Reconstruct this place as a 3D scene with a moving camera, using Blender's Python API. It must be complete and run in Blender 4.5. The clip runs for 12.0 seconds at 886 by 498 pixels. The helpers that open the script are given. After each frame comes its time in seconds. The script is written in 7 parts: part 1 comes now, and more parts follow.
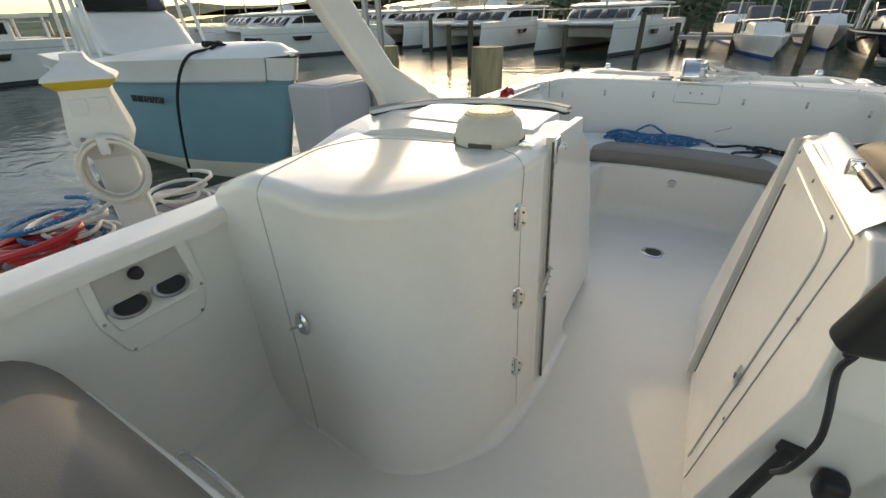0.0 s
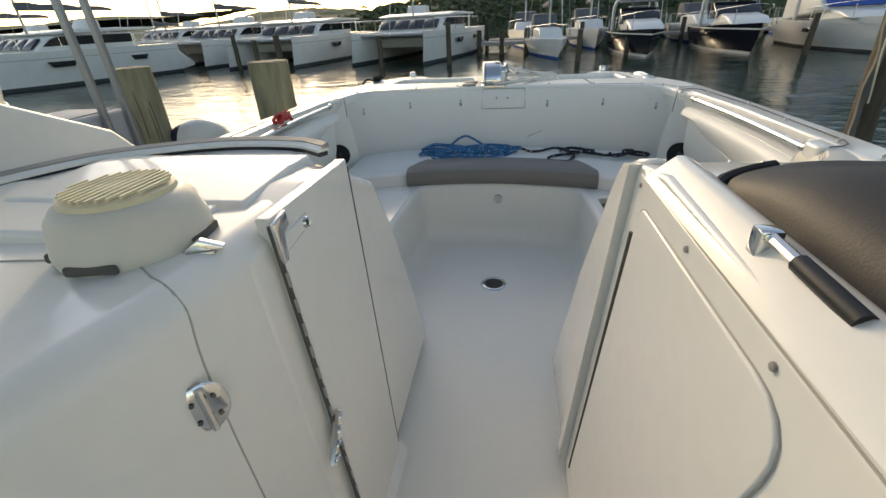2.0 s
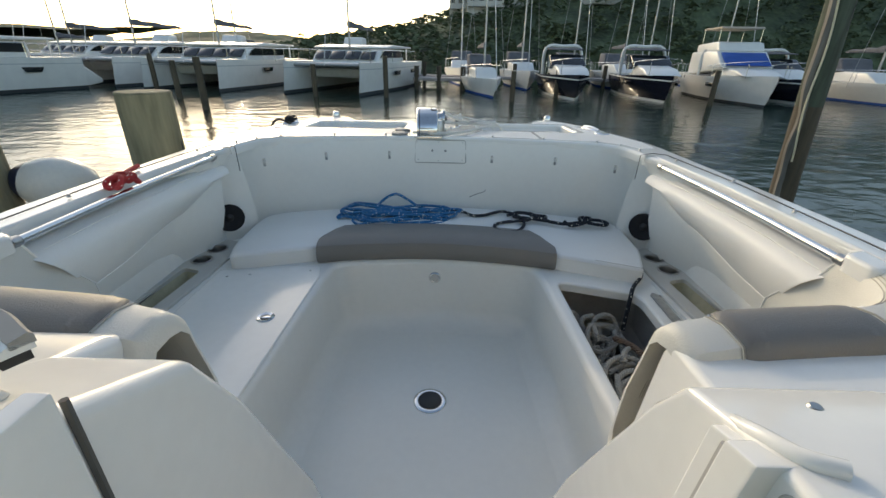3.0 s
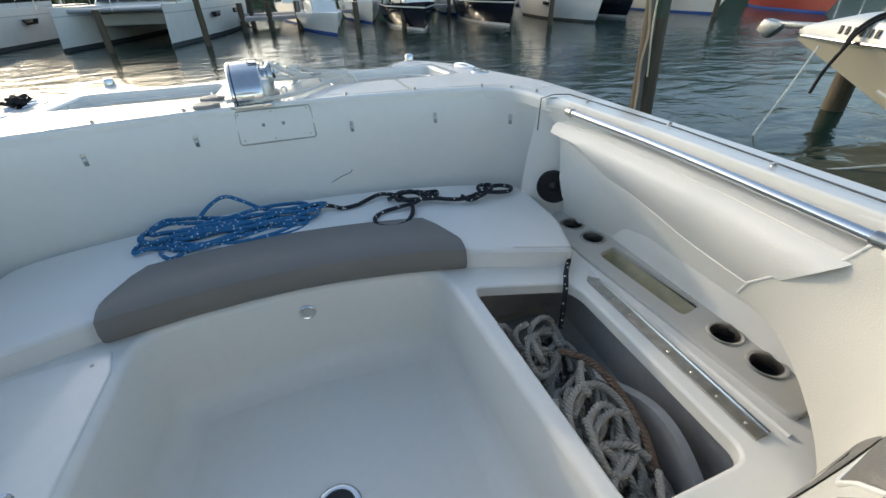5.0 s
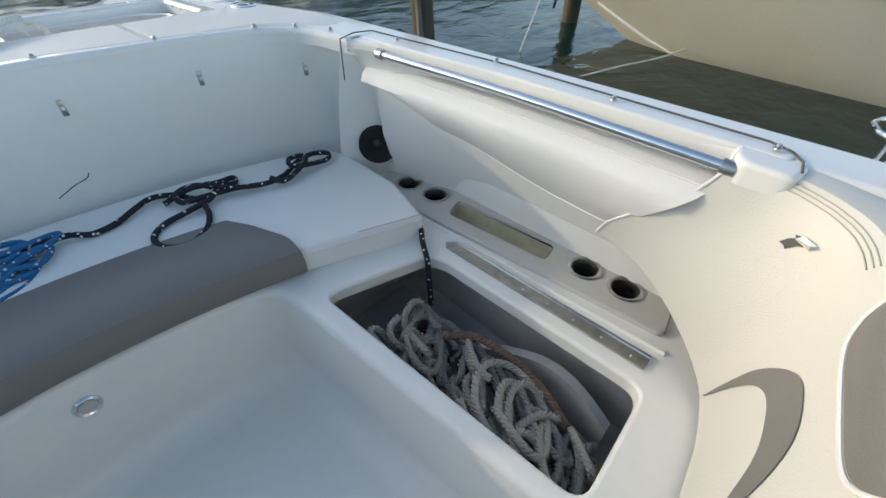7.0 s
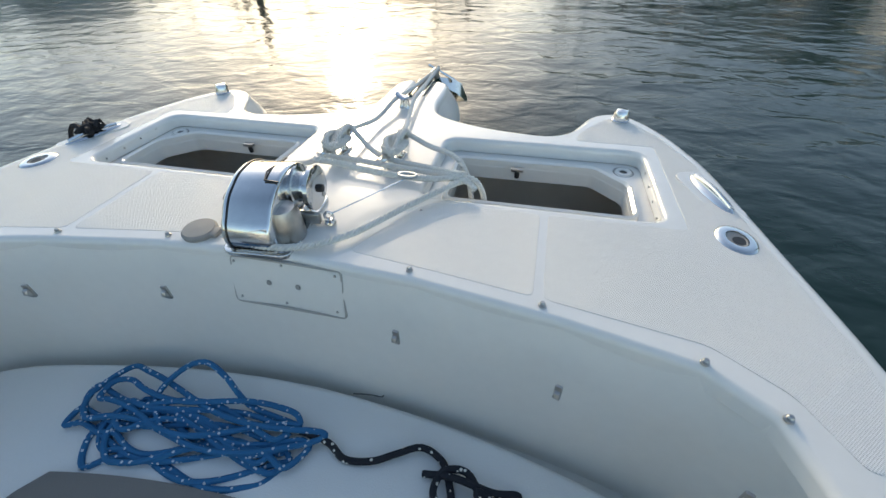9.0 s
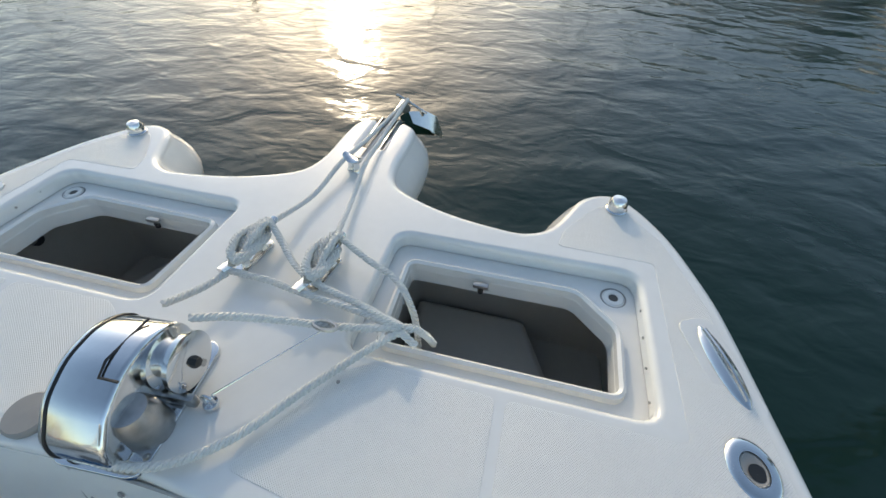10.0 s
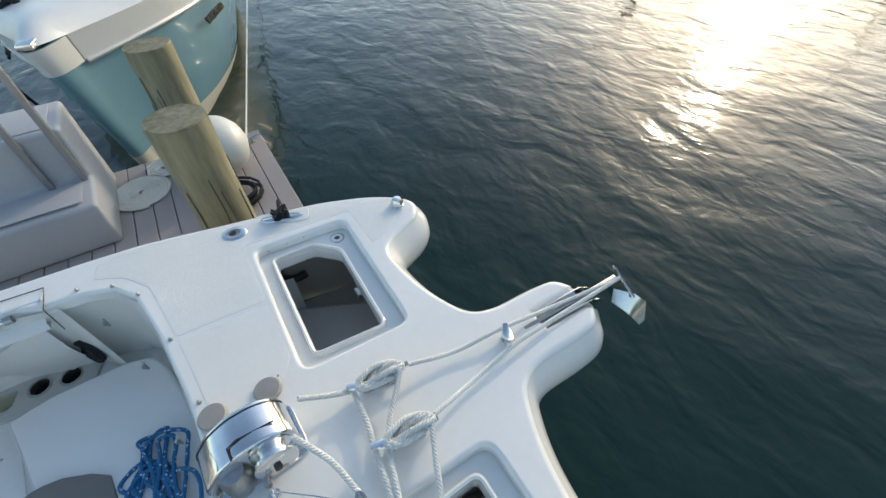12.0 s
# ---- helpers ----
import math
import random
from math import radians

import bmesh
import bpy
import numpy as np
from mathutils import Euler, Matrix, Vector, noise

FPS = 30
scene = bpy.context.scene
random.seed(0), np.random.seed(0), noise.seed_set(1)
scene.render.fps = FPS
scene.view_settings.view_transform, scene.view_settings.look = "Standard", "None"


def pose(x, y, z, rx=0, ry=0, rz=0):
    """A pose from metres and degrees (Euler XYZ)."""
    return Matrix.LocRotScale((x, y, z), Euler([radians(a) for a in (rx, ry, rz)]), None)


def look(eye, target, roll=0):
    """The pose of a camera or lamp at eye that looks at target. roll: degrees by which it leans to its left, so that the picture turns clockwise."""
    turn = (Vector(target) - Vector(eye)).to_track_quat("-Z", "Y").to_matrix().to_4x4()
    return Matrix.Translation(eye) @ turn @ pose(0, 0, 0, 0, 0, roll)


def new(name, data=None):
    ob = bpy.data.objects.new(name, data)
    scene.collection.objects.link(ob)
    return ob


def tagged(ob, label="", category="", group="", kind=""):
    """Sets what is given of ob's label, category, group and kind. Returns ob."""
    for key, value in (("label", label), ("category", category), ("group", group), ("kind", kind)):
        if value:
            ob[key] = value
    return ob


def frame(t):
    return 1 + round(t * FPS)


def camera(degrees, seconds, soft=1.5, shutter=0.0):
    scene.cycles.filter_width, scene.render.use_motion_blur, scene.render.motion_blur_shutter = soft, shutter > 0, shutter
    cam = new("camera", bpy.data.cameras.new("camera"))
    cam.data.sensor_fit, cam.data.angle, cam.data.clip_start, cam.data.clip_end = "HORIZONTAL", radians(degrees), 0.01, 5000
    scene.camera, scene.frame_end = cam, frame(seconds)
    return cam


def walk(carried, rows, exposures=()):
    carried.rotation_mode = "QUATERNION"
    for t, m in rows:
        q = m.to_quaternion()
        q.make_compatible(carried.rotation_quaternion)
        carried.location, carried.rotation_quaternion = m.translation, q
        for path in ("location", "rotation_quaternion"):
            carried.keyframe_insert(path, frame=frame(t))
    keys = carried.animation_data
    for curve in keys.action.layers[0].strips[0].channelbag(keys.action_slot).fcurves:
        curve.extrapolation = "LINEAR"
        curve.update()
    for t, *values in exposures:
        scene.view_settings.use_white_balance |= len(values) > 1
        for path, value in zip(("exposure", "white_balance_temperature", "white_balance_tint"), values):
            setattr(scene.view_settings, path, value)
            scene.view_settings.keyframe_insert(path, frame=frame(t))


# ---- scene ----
cam = camera(93.4, 12.0)
PATH = [
    (0, (0.029, 0.154, 1.457), (-0.864, 1.649, 0.472), -1.4),
    (0.5, (0.086, 0.231, 1.435), (-0.944, 1.62, 0.43), -2.2),
    (1, (0.061, 0.338, 1.408), (-0.867, 1.768, 0.363), -2.8),
    (1.5, (0.01, 0.604, 1.423), (-0.56, 2.223, 0.397), -3.1),
    (2, (0.06, 0.918, 1.383), (-0.235, 2.646, 0.421), -2.9),
    (2.5, (0.089, 1.341, 1.41), (-0.061, 3.134, 0.536), -1.0),
    (2.7, (0.05, 1.464, 1.408), (-0.027, 3.275, 0.568), 0.2),
    (4.5, (0.052, 2.028, 1.378), (0.239, 3.757, 0.39), 0.1),
    (5, (0.134, 2.265, 1.356), (0.642, 3.87, 0.277), -2.0),
    (5.5, (0.123, 2.449, 1.339), (1.273, 3.528, 0.108), -3.2),
    (6, (0.178, 2.48, 1.335), (1.481, 3.222, 0.012), -1.6),
    (6.5, (0.206, 2.508, 1.329), (1.473, 3.269, -0.018), -0.7),
    (7, (0.22, 2.572, 1.323), (1.333, 3.59, 0.01), 1.1),
    (7.5, (0.297, 2.861, 1.342), (1.064, 4.222, 0.094), 7.9),
    (7.7, (0.31, 3.03, 1.362), (0.961, 4.491, 0.163), 11.4),
    (9.3, (0.629, 3.814, 1.68), (0.184, 5.221, 0.33), -4.4),
    (9.5, (0.602, 3.959, 1.71), (0.209, 5.336, 0.314), -2.6),
    (10, (0.616, 4.221, 1.771), (0.289, 5.577, 0.338), 0.9),
    (10.5, (0.771, 4.536, 1.919), (0.251, 5.831, 0.487), -4.1),
    (11, (0.572, 4.708, 2.146), (-0.23, 5.765, 0.65), -2.4),
    (11.5, (0.529, 4.78, 2.27), (-0.486, 5.689, 0.806), -1.6),
    (12, (0.615, 4.749, 2.285), (-0.575, 5.434, 0.831), -2.4),
]
walk(cam, [(t, look(eye, target, roll)) for t, eye, target, roll in PATH],
     ((0, 0.90, 8700, 12), (1.5, 0.78, 8500, 12), (2.5, 0.72, 7800, 10), (4.5, 1.02, 7100, 8), (6.5, 0.90, 6950, 8), (7.5, 1.15, 6950, 8), (9.5, 0.78, 7100, 8), (12, 0.98, 6950, 7)))

from mathutils.bvhtree import BVHTree

# ---- light ----
SUN_AZ, SUN_EL = 25.5, 19.0          # degrees to port of the bow, above the horizon
world = bpy.data.worlds.new("sky")
scene.world = world
world.use_nodes = True
wn = world.node_tree.nodes
sky = wn.new("ShaderNodeTexSky")
sky.sky_type = "NISHITA"
sky.sun_disc = False
sky.sun_elevation = radians(SUN_EL)
sky.sun_rotation = radians(360 - SUN_AZ)
sky.air_density, sky.dust_density, sky.ozone_density = 1.0, 1.1, 1.5
world.node_tree.links.new(sky.outputs[0], wn["Background"].inputs[0])
wn["Background"].inputs[1].default_value = 0.15
sun = new("sun", bpy.data.lights.new("sun", "SUN"))
sun.data.energy = 0.66
sun.data.angle = radians(0.8)
sun.data.color = (1.0, 0.86, 0.67)
sun.matrix_world = look((0, 0, 0), (math.sin(radians(SUN_AZ)) * math.cos(radians(SUN_EL)),
                                    -math.cos(radians(SUN_AZ)) * math.cos(radians(SUN_EL)), -math.sin(radians(SUN_EL))))

# ---- materials ----


def mat(name, color, rough=0.5, metal=0.0, grain=0.0, scale=40.0, vary=0.08, blot=2.5, bump=0.0, coat=0.0, spec=0.5, second=None):
    """A surface with variation at two scales and a fine relief."""
    m = bpy.data.materials.new(name)
    m.use_nodes = True
    nt = m.node_tree
    b = nt.nodes["Principled BSDF"]
    b.inputs["Roughness"].default_value = rough
    b.inputs["Metallic"].default_value = metal
    b.inputs["Coat Weight"].default_value = coat
    b.inputs["Specular IOR Level"].default_value = spec
    tc = nt.nodes.new("ShaderNodeTexCoord")
    n1, n2 = nt.nodes.new("ShaderNodeTexNoise"), nt.nodes.new("ShaderNodeTexNoise")
    n1.inputs["Scale"].default_value, n2.inputs["Scale"].default_value = blot, scale
    n1.inputs["Detail"].default_value, n2.inputs["Detail"].default_value = 5, 4
    for n in (n1, n2):
        nt.links.new(tc.outputs["Object"], n.inputs["Vector"])
    mx = nt.nodes.new("ShaderNodeMix")
    mx.data_type = "RGBA"
    mx.inputs["Factor"].default_value = 0.35
    ramp = nt.nodes.new("ShaderNodeValToRGB")
    lo = tuple(c * (1 - vary) for c in (second or color))
    hi = tuple(min(1, c * (1 + vary)) for c in color)
    ramp.color_ramp.elements[0].position, ramp.color_ramp.elements[1].position = 0.32, 0.68
    ramp.color_ramp.elements[0].color, ramp.color_ramp.elements[1].color = (*lo, 1), (*hi, 1)
    add = nt.nodes.new("ShaderNodeMath")
    add.operation = "MULTIPLY_ADD"
    add.inputs[1].default_value, add.inputs[2].default_value = 0.65, 0.0
    mul = nt.nodes.new("ShaderNodeMath")
    mul.operation = "MULTIPLY_ADD"
    mul.inputs[1].default_value = 0.35
    nt.links.new(n1.outputs["Fac"], add.inputs[0])
    nt.links.new(n2.outputs["Fac"], mul.inputs[0])
    nt.links.new(add.outputs[0], mul.inputs[2])
    nt.links.new(mul.outputs[0], ramp.inputs["Fac"])
    nt.links.new(ramp.outputs["Color"], b.inputs["Base Color"])
    rr = nt.nodes.new("ShaderNodeMapRange")
    rr.inputs["To Min"].default_value, rr.inputs["To Max"].default_value = max(0.02, rough * 0.85), min(1, rough * 1.15)
    nt.links.new(n2.outputs["Fac"], rr.inputs["Value"])
    nt.links.new(rr.outputs["Result"], b.inputs["Roughness"])
    if bump:
        bp = nt.nodes.new("ShaderNodeBump")
        bp.inputs["Strength"].default_value, bp.inputs["Distance"].default_value = 0.6, bump
        nt.links.new(n2.outputs["Fac"], bp.inputs["Height"])
        nt.links.new(bp.outputs["Normal"], b.inputs["Normal"])
    return m


def nonskid(name, color):
    """Gelcoat with a fine moulded lattice."""
    m = mat(name, color, 0.34, vary=0.03)
    nt = m.node_tree
    b = nt.nodes["Principled BSDF"]
    tc = nt.nodes.new("ShaderNodeTexCoord")
    mp = nt.nodes.new("ShaderNodeMapping")
    mp.inputs["Rotation"].default_value = (0, 0, radians(45))
    nt.links.new(tc.outputs["Object"], mp.inputs["Vector"])
    hs = []
    for d in ("X", "Y"):
        w = nt.nodes.new("ShaderNodeTexWave")
        w.bands_direction = d
        w.inputs["Scale"].default_value = 88
        nt.links.new(mp.outputs["Vector"], w.inputs["Vector"])
        hs.append(w)
    mm = nt.nodes.new("ShaderNodeMath")
    mm.operation = "MULTIPLY"
    nt.links.new(hs[0].outputs["Fac"], mm.inputs[0])
    nt.links.new(hs[1].outputs["Fac"], mm.inputs[1])
    bp = nt.nodes.new("ShaderNodeBump")
    bp.inputs["Strength"].default_value, bp.inputs["Distance"].default_value = 0.55, 0.0018
    nt.links.new(mm.outputs[0], bp.inputs["Height"])
    nt.links.new(bp.outputs["Normal"], b.inputs["Normal"])
    return m


def flecked(name, base, fleck, amount, scale=70, rough=0.8):
    """Braided line with a tracer of flecks."""
    m = mat(name, base, rough, scale=300, bump=0.002, vary=0.2)
    nt = m.node_tree
    b = nt.nodes["Principled BSDF"]
    tc = nt.nodes.new("ShaderNodeTexCoord")
    v = nt.nodes.new("ShaderNodeTexVoronoi")
    v.inputs["Scale"].default_value = scale
    nt.links.new(tc.outputs["Object"], v.inputs["Vector"])
    r = nt.nodes.new("ShaderNodeMath")
    r.operation = "LESS_THAN"
    r.inputs[1].default_value = amount
    nt.links.new(v.outputs["Distance"], r.inputs[0])
    mx = nt.nodes.new("ShaderNodeMix")
    mx.data_type = "RGBA"
    mx.inputs["B"].default_value = (*fleck, 1)
    old = b.inputs["Base Color"].links[0].from_socket
    nt.links.new(r.outputs[0], mx.inputs["Factor"])
    nt.links.new(old, mx.inputs["A"])
    nt.links.new(mx.outputs["Result"], b.inputs["Base Color"])
    return m


def timber(name, color, dark, rough):
    """Weathered round timber with grain drawn out along its length."""
    m = mat(name, color, rough, scale=26, blot=5, bump=0.012, vary=0.2, second=dark)
    nt = m.node_tree
    mp = nt.nodes.new("ShaderNodeMapping")
    mp.inputs["Scale"].default_value = (1, 1, 0.14)
    tcs = [n for n in nt.nodes if n.bl_idname == "ShaderNodeTexCoord"]
    nt.links.new(tcs[0].outputs["Object"], mp.inputs["Vector"])
    for n in nt.nodes:
        if n.bl_idname == "ShaderNodeTexNoise":
            nt.links.new(mp.outputs["Vector"], n.inputs["Vector"])
    return m


GEL = mat("gelcoat", (0.80, 0.785, 0.735), 0.19, vary=0.04, blot=1.2, scale=25, coat=0.35)
GELIN = mat("gelcoat_liner", (0.78, 0.765, 0.71), 0.34, vary=0.035, blot=1.5, scale=30)
SKID = nonskid("gelcoat_nonskid", (0.80, 0.785, 0.735))
TRAY = mat("grey_gelcoat", (0.50, 0.485, 0.44), 0.4, vary=0.05)
STAIN = mat("stained_gelcoat", (0.44, 0.40, 0.27), 0.45, vary=0.2, blot=9)
WELL = mat("raw_laminate", (0.42, 0.41, 0.385), 0.6, vary=0.15, blot=6, bump=0.003)
# Darker copy of the white vinyl, toned down where sun hits the backrest.
CREAMDIM = mat("cream_vinyl_dimmed", (0.64, 0.62, 0.555), 0.5, scale=260, bump=0.0015, vary=0.04)
VINYL = mat("white_vinyl", (0.80, 0.785, 0.74), 0.5, scale=260, bump=0.0015, vary=0.035)
GREYV = mat("grey_vinyl", (0.185, 0.172, 0.155), 0.48, scale=260, bump=0.0015, vary=0.07)
LEATHER = mat("dark_cover", (0.018, 0.017, 0.016), 0.58, scale=260, bump=0.0008, vary=0.12)
SEAM = mat("seam_thread", (0.46, 0.43, 0.37), 0.8)
GAP = mat("dark_gap", (0.10, 0.095, 0.085), 0.8)
LINE = mat("mould_line", (0.42, 0.40, 0.36), 0.6)
STEEL = mat("stainless_steel", (0.72, 0.72, 0.71), 0.13, metal=1.0, vary=0.05)
WORN = mat("worn_steel", (0.46, 0.45, 0.43), 0.32, metal=1.0, vary=0.2, blot=30)
ALU = mat("grey_aluminium", (0.34, 0.345, 0.35), 0.4, metal=0.7)
BLACK = mat("black_plastic", (0.018, 0.018, 0.018), 0.45)
BLACKR = mat("black_cloth", (0.012, 0.012, 0.014), 0.85)
VENTW = mat("vent_plastic", (0.66, 0.63, 0.55), 0.45, vary=0.05)
VENTC = mat("vent_cap", (0.70, 0.62, 0.42), 0.45, vary=0.08)
GREYP = mat("grey_plastic", (0.30, 0.285, 0.26), 0.5)
ROPEW = mat("white_rope", (0.72, 0.70, 0.64), 0.85, scale=220, bump=0.004, vary=0.25)
ROPEG = mat("grey_rope", (0.31, 0.295, 0.26), 0.9, scale=160, bump=0.002, vary=0.3)
RUSTR = mat("stained_rope", (0.17, 0.11, 0.075), 0.9, scale=160, bump=0.006, vary=0.3)
ROPEB = flecked("blue_rope", (0.014, 0.14, 0.30), (0.55, 0.62, 0.66), 0.24, 62)
ROPEK = flecked("black_rope", (0.012, 0.014, 0.02), (0.70, 0.68, 0.60), 0.22, 52)
ROPER = flecked("red_rope", (0.42, 0.03, 0.03), (0.7, 0.5, 0.45), 0.18, 70)
WOOD = timber("weathered_pile", (0.32, 0.285, 0.18), (0.13, 0.125, 0.07), 0.85)
BATTEN = timber("grey_batten", (0.24, 0.22, 0.19), (0.13, 0.12, 0.10), 0.85)
WOODD = timber("wet_pile", (0.10, 0.075, 0.045), (0.05, 0.04, 0.026), 0.7)
WOODG = timber("green_pile", (0.085, 0.11, 0.075), (0.05, 0.055, 0.035), 0.8)
PLANK = mat("dock_plank", (0.34, 0.305, 0.29), 0.7, scale=60, bump=0.003, vary=0.12)
BOXG = mat("grey_step_shell", (0.40, 0.41, 0.42), 0.6, vary=0.06)
TEAL = mat("teal_hull", (0.19, 0.36, 0.42), 0.18, coat=0.4, vary=0.05)
HULLW = mat("white_hull", (0.74, 0.735, 0.70), 0.3, vary=0.05)
HULLC = mat("cream_hull", (0.70, 0.66, 0.55), 0.35, vary=0.07, blot=0.8)
HULLG = mat("grey_hull", (0.50, 0.52, 0.52), 0.35, vary=0.06)
HULLN = mat("navy_hull", (0.012, 0.014, 0.024), 0.15, vary=0.1)
ANTIF = mat("antifouling", (0.05, 0.055, 0.06), 0.7, vary=0.2)
GLASSD = mat("tinted_glass", (0.015, 0.018, 0.02), 0.08, vary=0.1)
CANVAS = mat("grey_canvas", (0.12, 0.125, 0.14), 0.9, bump=0.01, vary=0.2)
BLUEC = mat("blue_canvas", (0.02, 0.09, 0.36), 0.85, vary=0.15)
TAN = mat("tan_canvas", (0.42, 0.36, 0.28), 0.85, vary=0.1)
MAST = mat("mast_alloy", (0.40, 0.40, 0.39), 0.4, metal=0.6)
YELLOW = mat("yellow_lens", (0.62, 0.44, 0.04), 0.4)
PEDW = mat("pedestal_plastic", (0.70, 0.70, 0.67), 0.4, vary=0.04)
NAVYP = mat("navy_plastic", (0.012, 0.018, 0.045), 0.4)
REDH = mat("red_hose", (0.55, 0.03, 0.03), 0.4)
REDB = mat("red_hull", (0.30, 0.05, 0.04), 0.4)
ROOF = mat("house_roof", (0.30, 0.16, 0.11), 0.8)
HOUSEW = mat("house_wall", (0.52, 0.50, 0.45), 0.8)
FENDER = mat("fender_vinyl", (0.72, 0.69, 0.60), 0.35)
# Foliage colours are lightened to stand in for haze over the hills.
LEAF = mat("hill_foliage", (0.085, 0.115, 0.06), 0.9, scale=1.2, blot=0.12, bump=0.6, vary=0.5, second=(0.03, 0.045, 0.022))
LEAF2 = mat("tree_clump", (0.09, 0.118, 0.06), 0.9, scale=2.0, blot=0.3, vary=0.45)

WATER = bpy.data.materials.new("harbour_water")
WATER.use_nodes = True
nt = WATER.node_tree
wb = nt.nodes["Principled BSDF"]
wb.inputs["Base Color"].default_value = (0.008, 0.028, 0.022, 1)
wb.inputs["Roughness"].default_value = 0.13
wb.inputs["IOR"].default_value = 1.33
tc = nt.nodes.new("ShaderNodeTexCoord")
mp = nt.nodes.new("ShaderNodeMapping")
mp.inputs["Scale"].default_value = (0.85, 1.3, 1)
mp.inputs["Rotation"].default_value = (0, 0, radians(-32))
nt.links.new(tc.outputs["Object"], mp.inputs["Vector"])
prev = None
for sc, dist, st in ((0.55, 0.08, 0.6), (1.8, 0.046, 0.55), (5.2, 0.011, 0.5), (16, 0.002, 0.4)):
    n = nt.nodes.new("ShaderNodeTexNoise")
    n.inputs["Scale"].default_value, n.inputs["Detail"].default_value, n.inputs["Distortion"].default_value = sc, 2, 0.6
    nt.links.new(mp.outputs["Vector"], n.inputs["Vector"])
    bp = nt.nodes.new("ShaderNodeBump")
    bp.inputs["Strength"].default_value, bp.inputs["Distance"].default_value = st, dist
    nt.links.new(n.outputs["Fac"], bp.inputs["Height"])
    if prev:
        nt.links.new(prev.outputs["Normal"], bp.inputs["Normal"])
    prev = bp
nt.links.new(prev.outputs["Normal"], wb.inputs["Normal"])

# ---- mesh helpers ----


def mesh_from(bm, name, material, smooth=40):
    bmesh.ops.remove_doubles(bm, verts=bm.verts, dist=1e-5)
    bmesh.ops.recalc_face_normals(bm, faces=bm.faces)
    me = bpy.data.meshes.new(name)
    bm.to_mesh(me)
    bm.free()
    me.materials.append(material)
    if smooth:
        me.shade_smooth()
        me.set_sharp_from_angle(angle=radians(smooth))
    return me


def crisp(ob, material):
    """Flat panels stay flat beside their rounded edges."""
    if material.name in ("gelcoat", "gelcoat_liner", "grey_gelcoat", "gelcoat_nonskid") and len(ob.data.polygons) > 6:
        w = ob.modifiers.new("normals", "WEIGHTED_NORMAL")
        w.keep_sharp = True
        w.weight = 60


def part(name, bm, material, parent, label="", smooth=40):
    ob = new(name, mesh_from(bm, name, material, smooth))
    ob.parent = parent
    crisp(ob, material)
    if label:
        ob["label"] = label
    return ob


def thing(name, bm, material, label, category, group="", kind="", smooth=40):
    ob = new(name, mesh_from(bm, name, material, smooth))
    crisp(ob, material)
    return tagged(ob, label, category, group, kind)


def root(name, label, category, group="", at=(0, 0, 0), turn=0):
    ob = tagged(new(name), label, category, group)
    ob.matrix_world = pose(*at, 0, 0, turn)
    ob.empty_display_size = 0.05
    return ob


def rounded(pts, r, n=5):
    """A closed polygon with its corners rounded off."""
    out = []
    for i, p in enumerate(pts):
        rr = r[i] if isinstance(r, (list, tuple)) else r
        a, b, c = (Vector(pts[i - 1][:2]), Vector(p[:2]), Vector(pts[(i + 1) % len(pts)][:2]))
        u, v = (a - b), (c - b)
        k = min(rr, u.length * 0.45, v.length * 0.45)
        if k < 1e-4:
            out.append(b)
            continue
        s, e = b + u.normalized() * k, b + v.normalized() * k
        for j in range(n + 1):
            t = j / n
            out.append(s.lerp(b, t).lerp(b.lerp(e, t), t))
    return [(q.x, q.y) for q in out]


def curve_pts(pts, n=6, closed=False):
    """Points of a smooth curve through the given ones."""
    P = [Vector(p) for p in pts]
    out = []
    m = len(P) if closed else len(P) - 1
    for i in range(m):
        a = P[i - 1] if closed or i else P[0] * 2 - P[1]
        b, c = P[i], P[(i + 1) % len(P)]
        d = P[(i + 2) % len(P)] if closed or i + 2 < len(P) else c * 2 - b
        for j in range(n):
            t = j / n
            out.append(0.5 * ((2 * b) + (c - a) * t + (2 * a - 5 * b + 4 * c - d) * t * t + (3 * b - a - 3 * c + d) * t ** 3))
    if not closed:
        out.append(P[-1])
    return out


def area(loop):
    return sum(loop[i - 1][0] * p[1] - p[0] * loop[i - 1][1] for i, p in enumerate(loop)) / 2


def offset(loop, d):
    """A counter-clockwise loop moved outwards by d."""
    out = []
    k = len(loop)
    for i in range(k):
        a, b, c = Vector(loop[i - 1][:2]), Vector(loop[i][:2]), Vector(loop[(i + 1) % k][:2])
        u, v = (b - a).normalized(), (c - b).normalized()
        n = Vector((u.y + v.y, -u.x - v.x))
        n = n / max(0.35, n.length_squared / 2) if n.length > 1e-6 else Vector((u.y, -u.x))
        out.append((b.x + n.x * d, b.y + n.y * d))
    return out


def ring(bm, loop, z):
    return [bm.verts.new((p[0], p[1], z(p) if callable(z) else z)) for p in loop]


def bridge(bm, a, b, closed=True):
    k = len(a)
    for i in range(k if closed else k - 1):
        j = (i + 1) % k
        bm.faces.new((a[i], a[j], b[j], b[i]))


